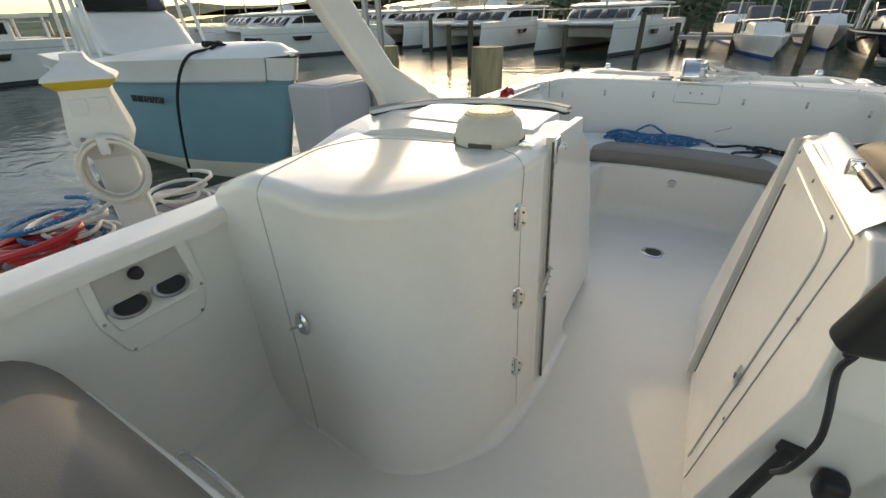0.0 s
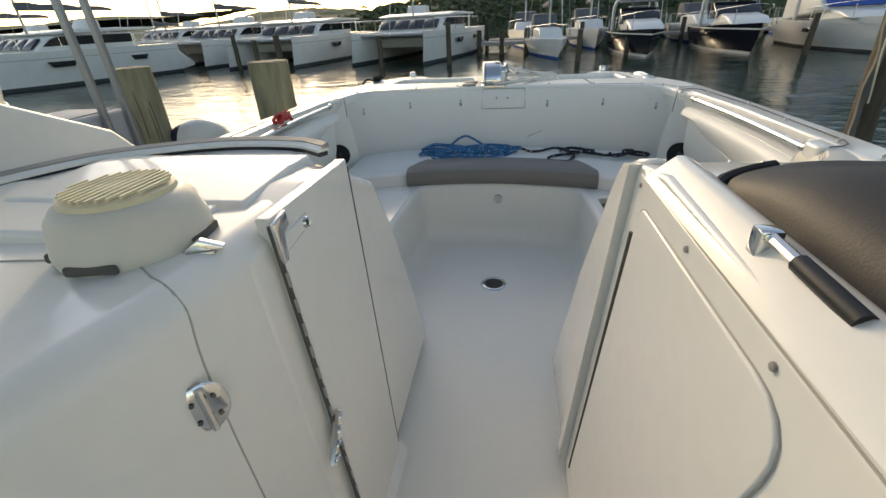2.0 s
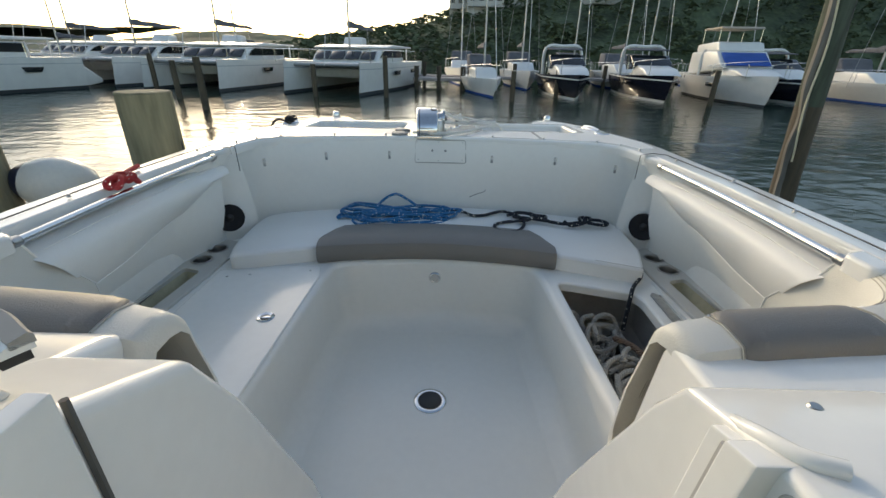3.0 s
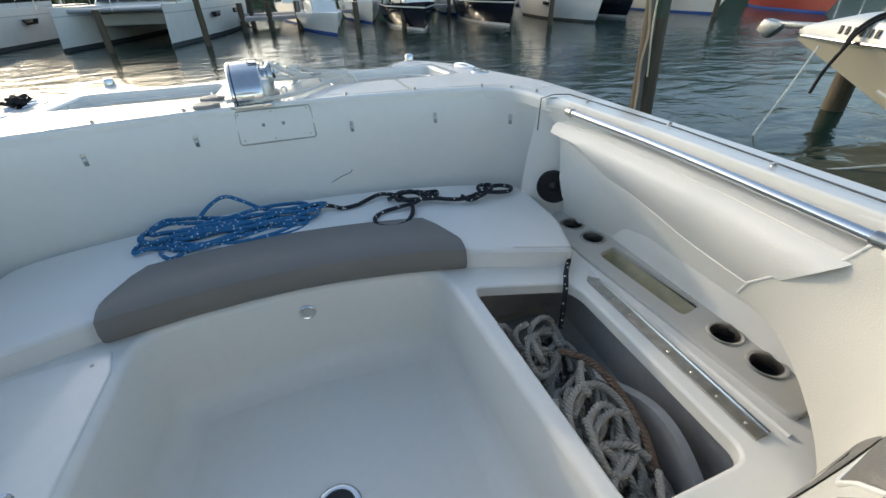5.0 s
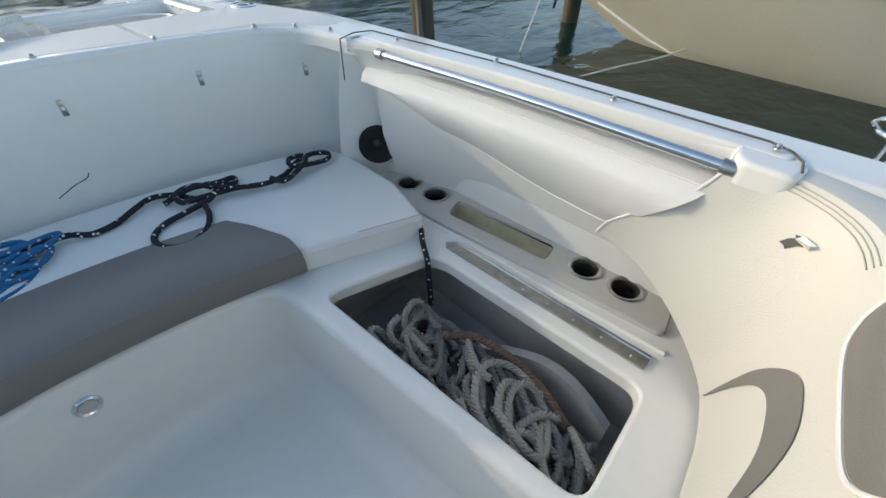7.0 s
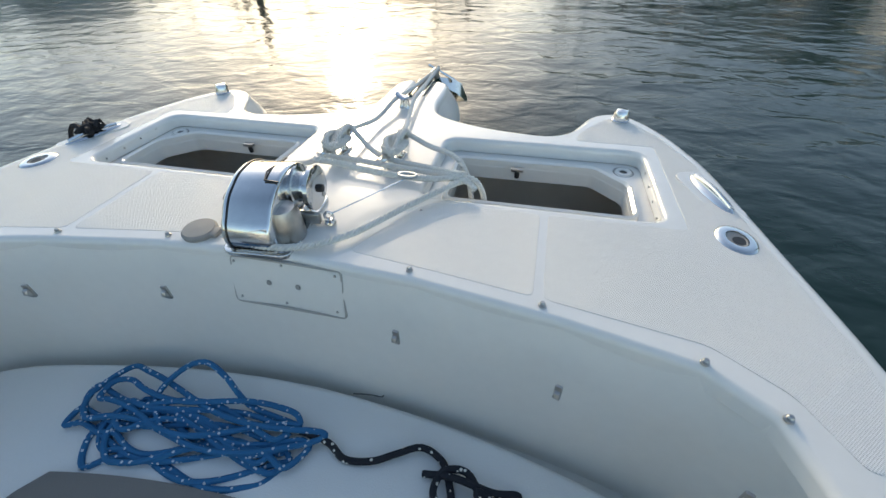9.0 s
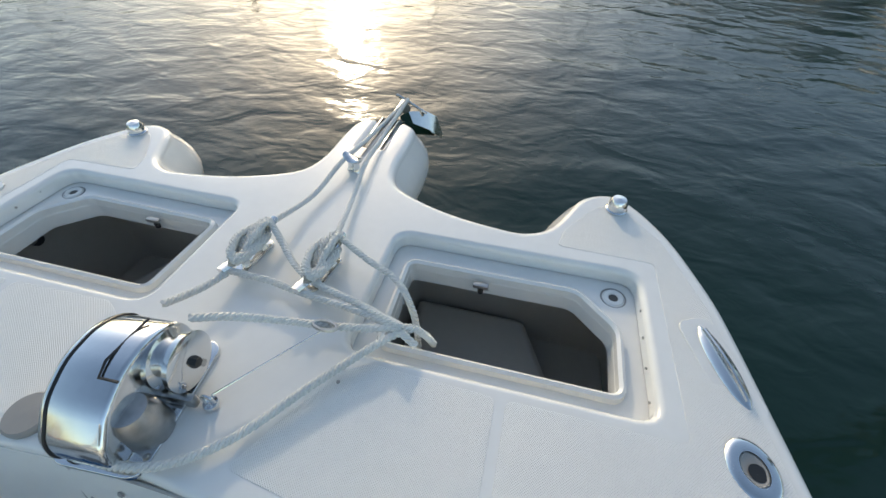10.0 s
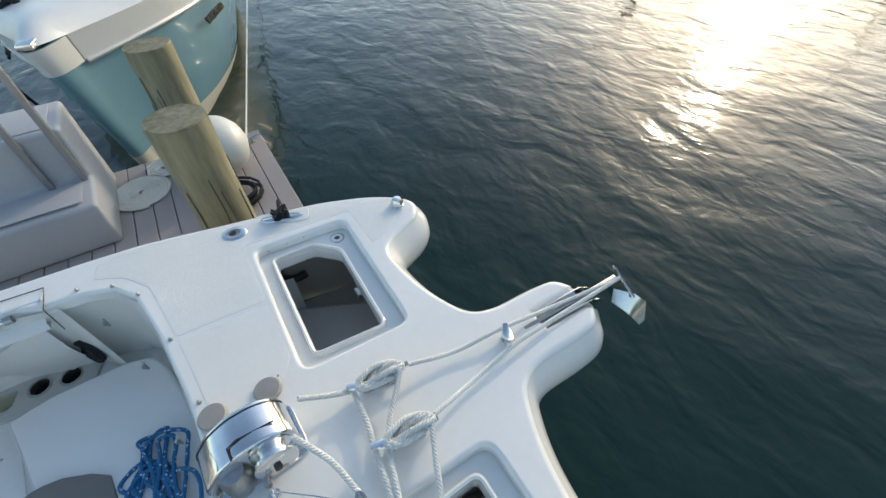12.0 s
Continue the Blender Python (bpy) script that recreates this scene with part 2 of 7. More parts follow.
def slab(outer, holes=(), top=0.0, depth=0.05, r=0.01, n=4, hole_depth=None, hole_r=None, flare=0.0, bottom=False, draft=0.0):
    """A moulded plate with rounded rims, round its outline and its openings; flare: a fillet at its foot."""
    bm = bmesh.new()
    rims = []
    zt = top if callable(top) else (lambda p: top)
    for idx, loop in enumerate([outer, *holes]):
        loop = list(loop) if area(loop) > 0 else list(loop)[::-1]
        s = 1 if idx == 0 else -1
        rr = r if idx == 0 or hole_r is None else hole_r
        dd = depth if idx == 0 or hole_depth is None else hole_depth
        last = None
        for k in range(n + 1):
            a = k / n * math.pi / 2
            lp = offset(loop, -s * rr * (1 - math.sin(a)))
            rg = [bm.verts.new((p[0], p[1], zt(p) - rr * (1 - math.cos(a)))) for p in lp]
            if last:
                bridge(bm, last, rg)
            else:
                rims.append(rg)
            last = rg
        if flare and idx == 0:
            for k in range(n + 1):
                a = k / n * math.pi / 2
                lp = offset(loop, s * flare * (1 - math.cos(a)))
                rg = [bm.verts.new((p[0], p[1], zt(p) - dd + flare * (1 - math.sin(a)))) for p in lp]
                bridge(bm, last, rg)
                last = rg
        else:
            if idx == 0 and draft:
                for f, g in ((0.15, 0.45), (0.35, 0.85), (0.6, 1.0), (0.8, 0.85)):
                    rg = [bm.verts.new((p[0], p[1], zt(p) - rr - (dd - rr) * f)) for p in offset(loop, draft * g)]
                    bridge(bm, last, rg)
                    last = rg
            rg = [bm.verts.new((p[0], p[1], zt(p) - dd)) for p in (offset(loop, draft * 0.5) if idx == 0 and draft else loop)]
            bridge(bm, last, rg)
            last = rg
        if bottom and idx == 0:
            bm.faces.new(last)
    edges = []
    for rg in rims:
        for i in range(len(rg)):
            edges.append(bm.edges.get((rg[i - 1], rg[i])) or bm.edges.new((rg[i - 1], rg[i])))
    bmesh.ops.triangle_fill(bm, use_beauty=True, use_dissolve=False, edges=edges)
    return bm


def tube(pts, r, n=8, closed=False, bm=None, smooth=0, taper=None):
    """A round bar or line along points."""
    bm = bm or bmesh.new()
    P = [Vector(p) for p in (curve_pts(pts, smooth, closed) if smooth else pts)]
    k = len(P)
    rings = []
    up = Vector((0, 0, 1))
    for i, p in enumerate(P):
        a = P[i - 1] if closed or i else p
        b = P[(i + 1) % k] if closed or i + 1 < k else p
        d = (b - a).normalized()
        if abs(d.dot(up)) > 0.97:
            up = Vector((1, 0, 0)) if abs(d.x) < 0.9 else Vector((0, 1, 0))
        x = d.cross(up).normalized()
        y = x.cross(d)
        up = y
        rr = r if taper is None else r + (taper - r) * i / (k - 1)
        rings.append([bm.verts.new(p + (x * math.cos(2 * math.pi * j / n) + y * math.sin(2 * math.pi * j / n)) * rr) for j in range(n)])
    for i in range(k if closed else k - 1):
        bridge(bm, rings[i], rings[(i + 1) % k])
    if not closed:
        bm.faces.new(rings[0])
        bm.faces.new(rings[-1])
    return bm


def loft(sections, closed=False, caps=True):
    bm = bmesh.new()
    rows = [[bm.verts.new(p) for p in s] for s in sections]
    for a, b in zip(rows, rows[1:]):
        bridge(bm, a, b, closed)
    if caps and closed:
        bm.faces.new(rows[0])
        bm.faces.new(rows[-1])
    return bm


def box(x0, x1, y0, y1, z0, z1, bevel=0.0, seg=2, bm=None):
    b2 = bmesh.new()
    m = Matrix.LocRotScale(((x0 + x1) / 2, (y0 + y1) / 2, (z0 + z1) / 2), None, (x1 - x0, y1 - y0, z1 - z0))
    bmesh.ops.create_cube(b2, size=1, matrix=m)
    if bevel:
        bmesh.ops.bevel(b2, geom=b2.edges[:], offset=bevel, segments=seg, profile=0.5, affect="EDGES")
    if bm is None:
        return b2
    return merge(bm, b2)


def merge(bm, other, m=None):
    me = bpy.data.meshes.new("tmp")
    other.to_mesh(me)
    other.free()
    if m is not None:
        me.transform(m)
    bm.from_mesh(me)
    bpy.data.meshes.remove(me)
    return bm


def turned(profile, n=24, m=None):
    """A lathe shape from (radius, height) pairs."""
    bm = bmesh.new()
    rows = []
    for r, z in profile:
        rows.append([bm.verts.new((r * math.cos(2 * math.pi * j / n), r * math.sin(2 * math.pi * j / n), z)) for j in range(n)])
    for a, b in zip(rows, rows[1:]):
        bridge(bm, a, b)
    if m is not None:
        bmesh.ops.transform(bm, matrix=m, verts=bm.verts)
    return bm


def prism(profile, axis, a, b, bevel=0.0, seg=3):
    """A polygon pushed along an axis: "x" takes (y, z) pairs, "y" takes (x, z) pairs, "z" takes (x, y) pairs."""
    bm = bmesh.new()
    put = {"x": lambda p, t: (t, p[0], p[1]), "y": lambda p, t: (p[0], t, p[1]), "z": lambda p, t: (p[0], p[1], t)}[axis]
    A = [bm.verts.new(put(p, a)) for p in profile]
    B = [bm.verts.new(put(p, b)) for p in profile]
    bridge(bm, A, B)
    bm.faces.new(A)
    bm.faces.new(B)
    bmesh.ops.recalc_face_normals(bm, faces=bm.faces)
    if bevel:
        bmesh.ops.bevel(bm, geom=[e for e in bm.edges if e.calc_face_angle(0) > 0.25], offset=bevel, segments=seg, profile=0.5, affect="EDGES")
    return bm


def mirror(bm):
    bmesh.ops.scale(bm, vec=(-1, 1, 1), verts=bm.verts)
    bmesh.ops.reverse_faces(bm, faces=bm.faces)
    return bm


def both(loop):
    """A closed outline from its starboard half, run from aft to forward."""
    return list(loop) + [(-x, y) for x, y in reversed(loop) if abs(x) > 1e-6]


def stick(points, ob, lift=0.0012):
    """Points laid onto the surface of a mesh object."""
    bm = bmesh.new()
    bm.from_mesh(ob.data)
    tree = BVHTree.FromBMesh(bm)
    bm.free()
    out = []
    for p in points:
        loc, nrm, _, _ = tree.find_nearest(Vector(p))
        out.append(loc + nrm * lift)
    return out


def lean(thing_, k, fade=None):
    """Tilts the upright sides of a console: x moves with height, less far from the passage."""
    for ob in thing_.children_recursive:
        if ob.type == "MESH":
            for v in ob.data.vertices:
                v.co.x += k * v.co.z * (1.0 if fade is None else 1 - ease(abs(v.co.x), fade[0], fade[1]))


def sheer(y):
    return 0.93 - 0.036 * max(0.0, y - 4.2)

WZ = -0.55

# ---- water and land ----
bm = bmesh.new()
vs = [bm.verts.new((x, y, WZ)) for x, y in ((-900, -900), (900, -900), (900, 900), (-900, 900))]
bm.faces.new(vs)
thing("water", bm, WATER, "dark green rippled harbour water", "water", kind="structure", smooth=0)


def hill(name, x0, x1, y0, depth, height, label, seed):
    """A wooded ridge with an uneven skyline."""
    bm = bmesh.new()
    nx, ny = 90, 14
    rows = []
    for j in range(ny + 1):
        row = []
        for i in range(nx + 1):
            u, v = i / nx, j / ny
            x, y = x0 + (x1 - x0) * u, y0 + depth * v
            h = height(u) * math.sin(v * math.pi / 2) ** 0.8
            h += (noise.noise(Vector((x * 0.09, y * 0.09, seed))) * 1.6 + noise.noise(Vector((x * 0.35, y * 0.35, seed))) * 0.8) * min(1, v * 4) * (0.4 + h * 0.06)
            row.append(bm.verts.new((x, y, WZ + max(-0.3, h) if v > 0 else WZ - 0.2)))
        rows.append(row)
    for a, b in zip(rows, rows[1:]):
        bridge(bm, a, b, closed=False)
    return thing(name, bm, LEAF, label, "hill", kind="structure")


def ease(u, a, b):
    t = min(1, max(0, (u - a) / (b - a)))
    return t * t * (3 - 2 * t)


hill("backdrop", -52, 150, 62, 50, lambda u: 4 + 22 * ease(u, 0.12, 0.55) - 3 * ease(u, 0.7, 1.0), "steep wooded hillside above the marina", 3.1)
hill("backdrop", -260, 60, 150, 60, lambda u: 4 + 5 * math.sin(u * 9) ** 2, "low hazy hills across the bay", 7.7)
hill("backdrop", -330, -75, 22, 110, lambda u: 4 + 2 * math.sin(u * 11) ** 2, "hazy wooded hills behind the marina", 5.5)
hill("backdrop", 60, 190, -60, 120, lambda u: 14 * ease(u, 0.05, 0.5), "wooded shore beside the marina", 9.2)

# ---- our boat: deck, liner and hull ----
HALF_OUT = [(1.36, -2.4), (1.36, 1.5), (1.36, 2.8), (1.335, 3.7), (1.305, 4.2), (1.245, 4.58), (1.215, 4.76), (1.172, 5.0), (1.13, 5.14), (1.078, 5.273), (1.01, 5.385), (0.945, 5.45), (0.88, 5.462),
            (0.80, 5.41), (0.72, 5.25), (0.645, 5.197), (0.555, 5.197), (0.41, 5.222), (0.285, 5.265), (0.185, 5.325), (0.148, 5.43), (0.145, 5.60), (0.13, 5.715), (0.065, 5.77)]
half = [(p.x, p.y) for p in curve_pts([(x, y, 0) for x, y in HALF_OUT], 4)]
slot_half = [(0.04, 5.735), (0.04, 5.54), (0.0, 5.535)]
outline = both(half + slot_half)
cock_half = [(1.20, -2.3), (1.20, 2.20), (1.20, 2.62), (1.205, 2.75), (1.20, 3.34), (1.16, 3.74), (1.115, 3.84), (1.10, 3.98), (1.06, 4.10), (0.96, 4.175), (0.70, 4.237), (0.36, 4.29), (0.0, 4.315)]
cock = both(cock_half)


def hatch_loop(s, o):
    c = [(0.27, 5.085), (0.965, 5.09), (0.975, 4.665), (0.275, 4.665)]
    return [(s * x, y) for x, y in rounded(c, 0.05)]


deck = thing("deck", slab(outline, [cock, hatch_loop(1, 0), hatch_loop(-1, 0)], lambda p: sheer(p[1]), 0.25, 0.03, 5, hole_depth=0.05, hole_r=0.018, draft=0.055), GEL,
             "glossy white moulded fibreglass boat deck", "boat deck", kind="structure")

# twin hulls under the deck
for s in (1, -1):
    secs = []
    for k in range(18):
        y = -2.4 + 7.7 * k / 17
        t = ease(y, 3.4, 5.32)
        cx, w = 0.93, 0.40 * (1 - 0.93 * t)
        ox = 1.30 - 0.37 * t
        rake = 1 - 0.10 * t
        secs.append([(s * ox, y * rake + y * 0, sheer(y) - 0.2), (s * (ox - 0.04), y * rake, 0.1), (s * (cx + w * 0.55), y * rake, WZ - 0.3), (s * cx, y * rake, WZ - 0.5),
                     (s * (cx - w * 0.6), y * rake, WZ - 0.3), (s * (cx - w), y * rake, -0.15)])
    thing("hull", loft(secs, caps=False), GEL, "white fibreglass boat hull side", "boat hull", kind="structure")

# bow wall under the coaming
top_line = [(1.135, 3.74), (1.112, 3.84), (1.10, 3.98), (1.06, 4.10), (0.96, 4.175), (0.70, 4.237), (0.36, 4.29), (0.0, 4.315)]
foot_line = [(1.235, 3.62), (1.205, 3.80), (1.165, 3.99), (1.06, 4.085), (0.94, 4.135), (0.69, 4.185), (0.355, 4.23), (0.0, 4.255)]


def across(line):
    w = [(p.x, p.y) for p in curve_pts([(x, y, 0) for x, y in line], 5)]
    return w + [(-x, y) for x, y in reversed(w[:-1])]


secs = []
for z, f in ((0.905, 0.0), (0.88, 0.12), (0.84, 0.35), (0.76, 0.6), (0.60, 0.85), (0.46, 0.97), (0.375, 1.0)):
    secs.append([(a[0] + (b[0] - a[0]) * f, a[1] + (b[1] - a[1]) * f, z) for a, b in zip(across(top_line), across(foot_line))])
bow_wall = thing("wall_bow", loft(secs), GELIN, "smooth white fibreglass wall round the bow seat", "wall", kind="structure")

# sole
thing("floor", slab(rounded([(-1.3, -2.3), (1.3, -2.3), (1.3, 3.7), (-1.3, 3.7)], 0.02), (), 0.0, 0.06, 0.01), GELIN, "smooth white fibreglass cockpit floor", "floor", kind="structure")

# U-shaped seat base with the open locker
inner = [(0.60, 2.2), (0.575, 2.7), (0.545, 3.2), (0.53, 3.42), (0.50, 3.53), (0.38, 3.575), (0.0, 3.612)]
inner = [(p.x, p.y) for p in curve_pts([(x, y, 0) for x, y in inner], 4)]
U = [(1.32, 2.2), (1.32, 4.44), (-1.32, 4.44), (-1.32, 2.2)] + [(-x, y) for x, y in inner[:-1]] + inner[::-1]
locker = rounded([(0.605, 3.40), (0.94, 3.30), (0.965, 3.24), (0.965, 2.575), (0.635, 2.56)], [0.05, 0.04, 0.03, 0.05, 0.05])
tray_hole = rounded([(1.115, 3.40), (1.105, 3.70), (1.22, 3.74), (1.285, 3.48), (1.29, 2.65), (1.165, 2.63)], 0.02)
thing("seat_base", slab(U, [locker, tray_hole, [(-x, y) for x, y in tray_hole]], 0.40, 0.40, 0.03, 5, hole_depth=0.045, hole_r=0.012, flare=0.10), GELIN, "moulded white bow seat base with an open locker", "seat base", kind="structure")

# locker well
W = slab(rounded([(0.62, 2.44), (1.02, 2.44), (1.02, 3.52), (0.60, 3.52)], 0.06), (), 0.06, 0.05, 0.01)
secs = []
lo, hi = rounded([(0.64, 2.48), (0.98, 2.48), (1.02, 3.58), (0.62, 3.58)], 0.08), rounded([(0.625, 2.46), (1.02, 2.46), (1.06, 3.52), (0.60, 3.52)], 0.06)
secs = [[(x, y, 0.06) for x, y in lo], [(x, y, 0.10) for x, y in hi], [(x, y, 0.372) for x, y in hi]]
merge(W, loft(secs, closed=True, caps=False))
thing("locker_liner", W, WELL, "rough grey laminate inside of the seat locker", "locker", kind="structure")
flange = [[(0.62 + 0.32 * u, 3.28 + 0.04 * math.sin(u * 7), z + 0.02 * math.sin(u * 9)) for u in [i / 14 for i in range(15)]] for z in (0.06, 0.14, 0.20)]
F1 = loft(flange)
flange = [[(0.90 + 0.03 * math.sin(u * 5), 2.60 + 0.66 * u, z + (0.05 * math.sin(u * 6) if z > 0.1 else 0)) for u in [i / 20 for i in range(21)]] for z in (0.06, 0.16, 0.24)]
merge(F1, loft(flange))
flange = [[(0.90 + 0.03 * math.sin(u * 5) + 0.03, 2.60 + 0.66 * u, 0.24 + 0.05 * math.sin(u * 6)) for u in [i / 20 for i in range(21)]],
          [(0.90 + 0.03 * math.sin(u * 5), 2.60 + 0.66 * u, 0.24 + 0.05 * math.sin(u * 6)) for u in [i / 20 for i in range(21)]]]
merge(F1, loft(flange))
thing("locker_flange", F1, WELL, "wavy grey laminate flange standing in the locker", "locker flange", kind="structure")

# side panels between tray and cushion, gunwale recess with its step
for s in (1, -1):
    secs = []
    for k in range(15):
        y = 2.20 + 1.56 * k / 14
        f = ease(y, 3.35, 3.76)
        x0, x1 = 1.31 - 0.095 * f, 1.245 - 0.09 * f
        secs.append([(s * x0, y, 0.38), (s * (x0 - 0.01), y, 0.46), (s * (x0 - 0.05), y, 0.60), (s * x1, y, 0.74), (s * (x1 + 0.01 - 0.0 * f), y, 0.80), (s * (x1 - 0.005), y, 0.85), (s * (x1 - 0.03 * (1 - f)), y, 0.905)])
    thing("wall_side", loft(secs), GELIN, "white fibreglass inner side of the bow cockpit", "wall", kind="structure")

# angled speaker panels in the corners beside the trays
for s in (1, -1):
    secs = []
    for z, f in ((0.385, 0.0), (0.55, 0.15), (0.70, 0.45), (0.80, 0.75), (0.90, 1.0)):
        a = (1.06 + 0.045 * f, 3.905 - 0.03 * f)
        b = (1.30 - 0.09 * f, 3.715 + 0.02 * f)
        secs.append([(s * (a[0] + (b[0] - a[0]) * u), a[1] + (b[1] - a[1]) * u + 0.012 * (2 * u - 1) ** 2, z) for u in [i / 8 for i in range(9)]])
    thing("wall_corner", loft(secs), GELIN, "white fibreglass corner panel round the loudspeaker", "wall", kind="structure")



def cup_loop(x, y, r=0.044, n=20):
    return [(x + r * math.cos(2 * math.pi * i / n), y + r * math.sin(2 * math.pi * i / n)) for i in range(n)]


CUPS = ((1.188, 3.65), (1.203, 3.517), (1.235, 2.89), (1.238, 2.757))
for s in (1, -1):
    outer = [(s * x, y) for x, y in rounded([(1.09, 3.40), (1.075, 3.74), (1.24, 3.80), (1.305, 3.5), (1.31, 2.63), (1.145, 2.60)], 0.03)]
    well = [(s * x, y) for x, y in rounded([(1.15, 3.40), (1.245, 3.43), (1.275, 3.02), (1.18, 3.00)], 0.025)]
    tray = root("side_tray", "grey moulded side tray with four cup holders", "tray", "side trays", (0, 0, 0))
    part("top", slab(outer, [well] + [cup_loop(s * x, y, 0.043) for x, y in CUPS], 0.415, 0.02, 0.006, 3, hole_depth=0.02, hole_r=0.004), TRAY, tray)
    wp = offset(well if area(well) > 0 else well[::-1], 0.002)
    wi = offset(wp, -0.012)
    part("well", loft([[(x, y, 0.40) for x, y in wp], [(x, y, 0.36) for x, y in wi], [(x, y, 0.345) for x, y in offset(wi, -0.012)], [(s * 1.2, 3.2, 0.345)] * len(wi)], closed=True, caps=False), STAIN, tray, "yellow stained well of the tray")
    for x, y in CUPS:
        prof = [(0.043, 0.0), (0.050, 0.003), (0.054, 0.001), (0.054, -0.001), (0.042, -0.002), (0.040, -0.01), (0.038, -0.07), (0.030, -0.075), (0.0001, -0.075)]
        cup = part("cup_holder", turned(prof, 22, pose(s * x, y, 0.418)), WORN, tray, "stainless steel cup holder")
        part("bottom", turned([(0.0001, -0.073), (0.030, -0.073), (0.0375, -0.068), (0.0385, -0.035)], 22, pose(s * x, y, 0.418)), BLACKR, cup, "dark lower inside of the cup holder")

# hinge strip left by the removed lid
hs = root("piano_hinge", "bare stainless piano hinge strip beside the open locker", "hinge")
part("leaf", prism([(1.012, 3.28), (1.028, 3.30), (1.05, 3.28), (1.052, 2.60), (1.012, 2.60)], "z", 0.402, 0.408), WORN, hs)
part("knuckle", tube([(1.052, 3.27, 0.41), (1.054, 2.60, 0.41)], 0.005, 6), STEEL, hs)
for k in range(8):
    part("screw", turned([(0.005, 0.0), (0.004, 0.003), (0.0001, 0.004)], 8, pose(1.026, 2.64 + 0.085 * k, 0.408)), STEEL, hs)
# drip rail round the tray side
thing("trim", tube([(1.075, 3.40, 0.402), (1.085, 3.0, 0.402), (1.10, 2.58, 0.402)], 0.008, 6), GELIN, "raised white moulding beside the locker", "trim", kind="structure")

# port seat lid
lid = root("seat_hatch", "closed flush white locker lid with a steel latch", "locker lid")
lidloop = rounded([(-1.07, 3.43), (-0.585, 3.50), (-0.56, 3.40), (-0.60, 2.45), (-1.08, 2.42)], 0.02)
part("panel", slab(lidloop, (), 0.408, 0.010, 0.005, 3), GEL, lid)
part("latch_ring", turned([(0.020, 0.0), (0.033, 0.003), (0.036, 0.0), (0.036, -0.003)], 24, pose(-0.68, 3.026, 0.410)), STEEL, lid)
part("latch_cup", turned([(0.021, 0.0005), (0.0001, 0.0004)], 20, pose(-0.68, 3.026, 0.409)), BLACK, lid)
part("latch_tongue", box(-0.700, -0.660, 3.016, 3.036, 0.409, 0.413, 0.003), STEEL, lid)
for x, y in ((-1.0, 3.36), (-0.90, 3.385), (-0.62, 3.44)):
    part("screw", turned([(0.006, 0.0), (0.005, 0.003), (0.0001, 0.004)], 8, pose(x, y, 0.408)), WORN, lid)

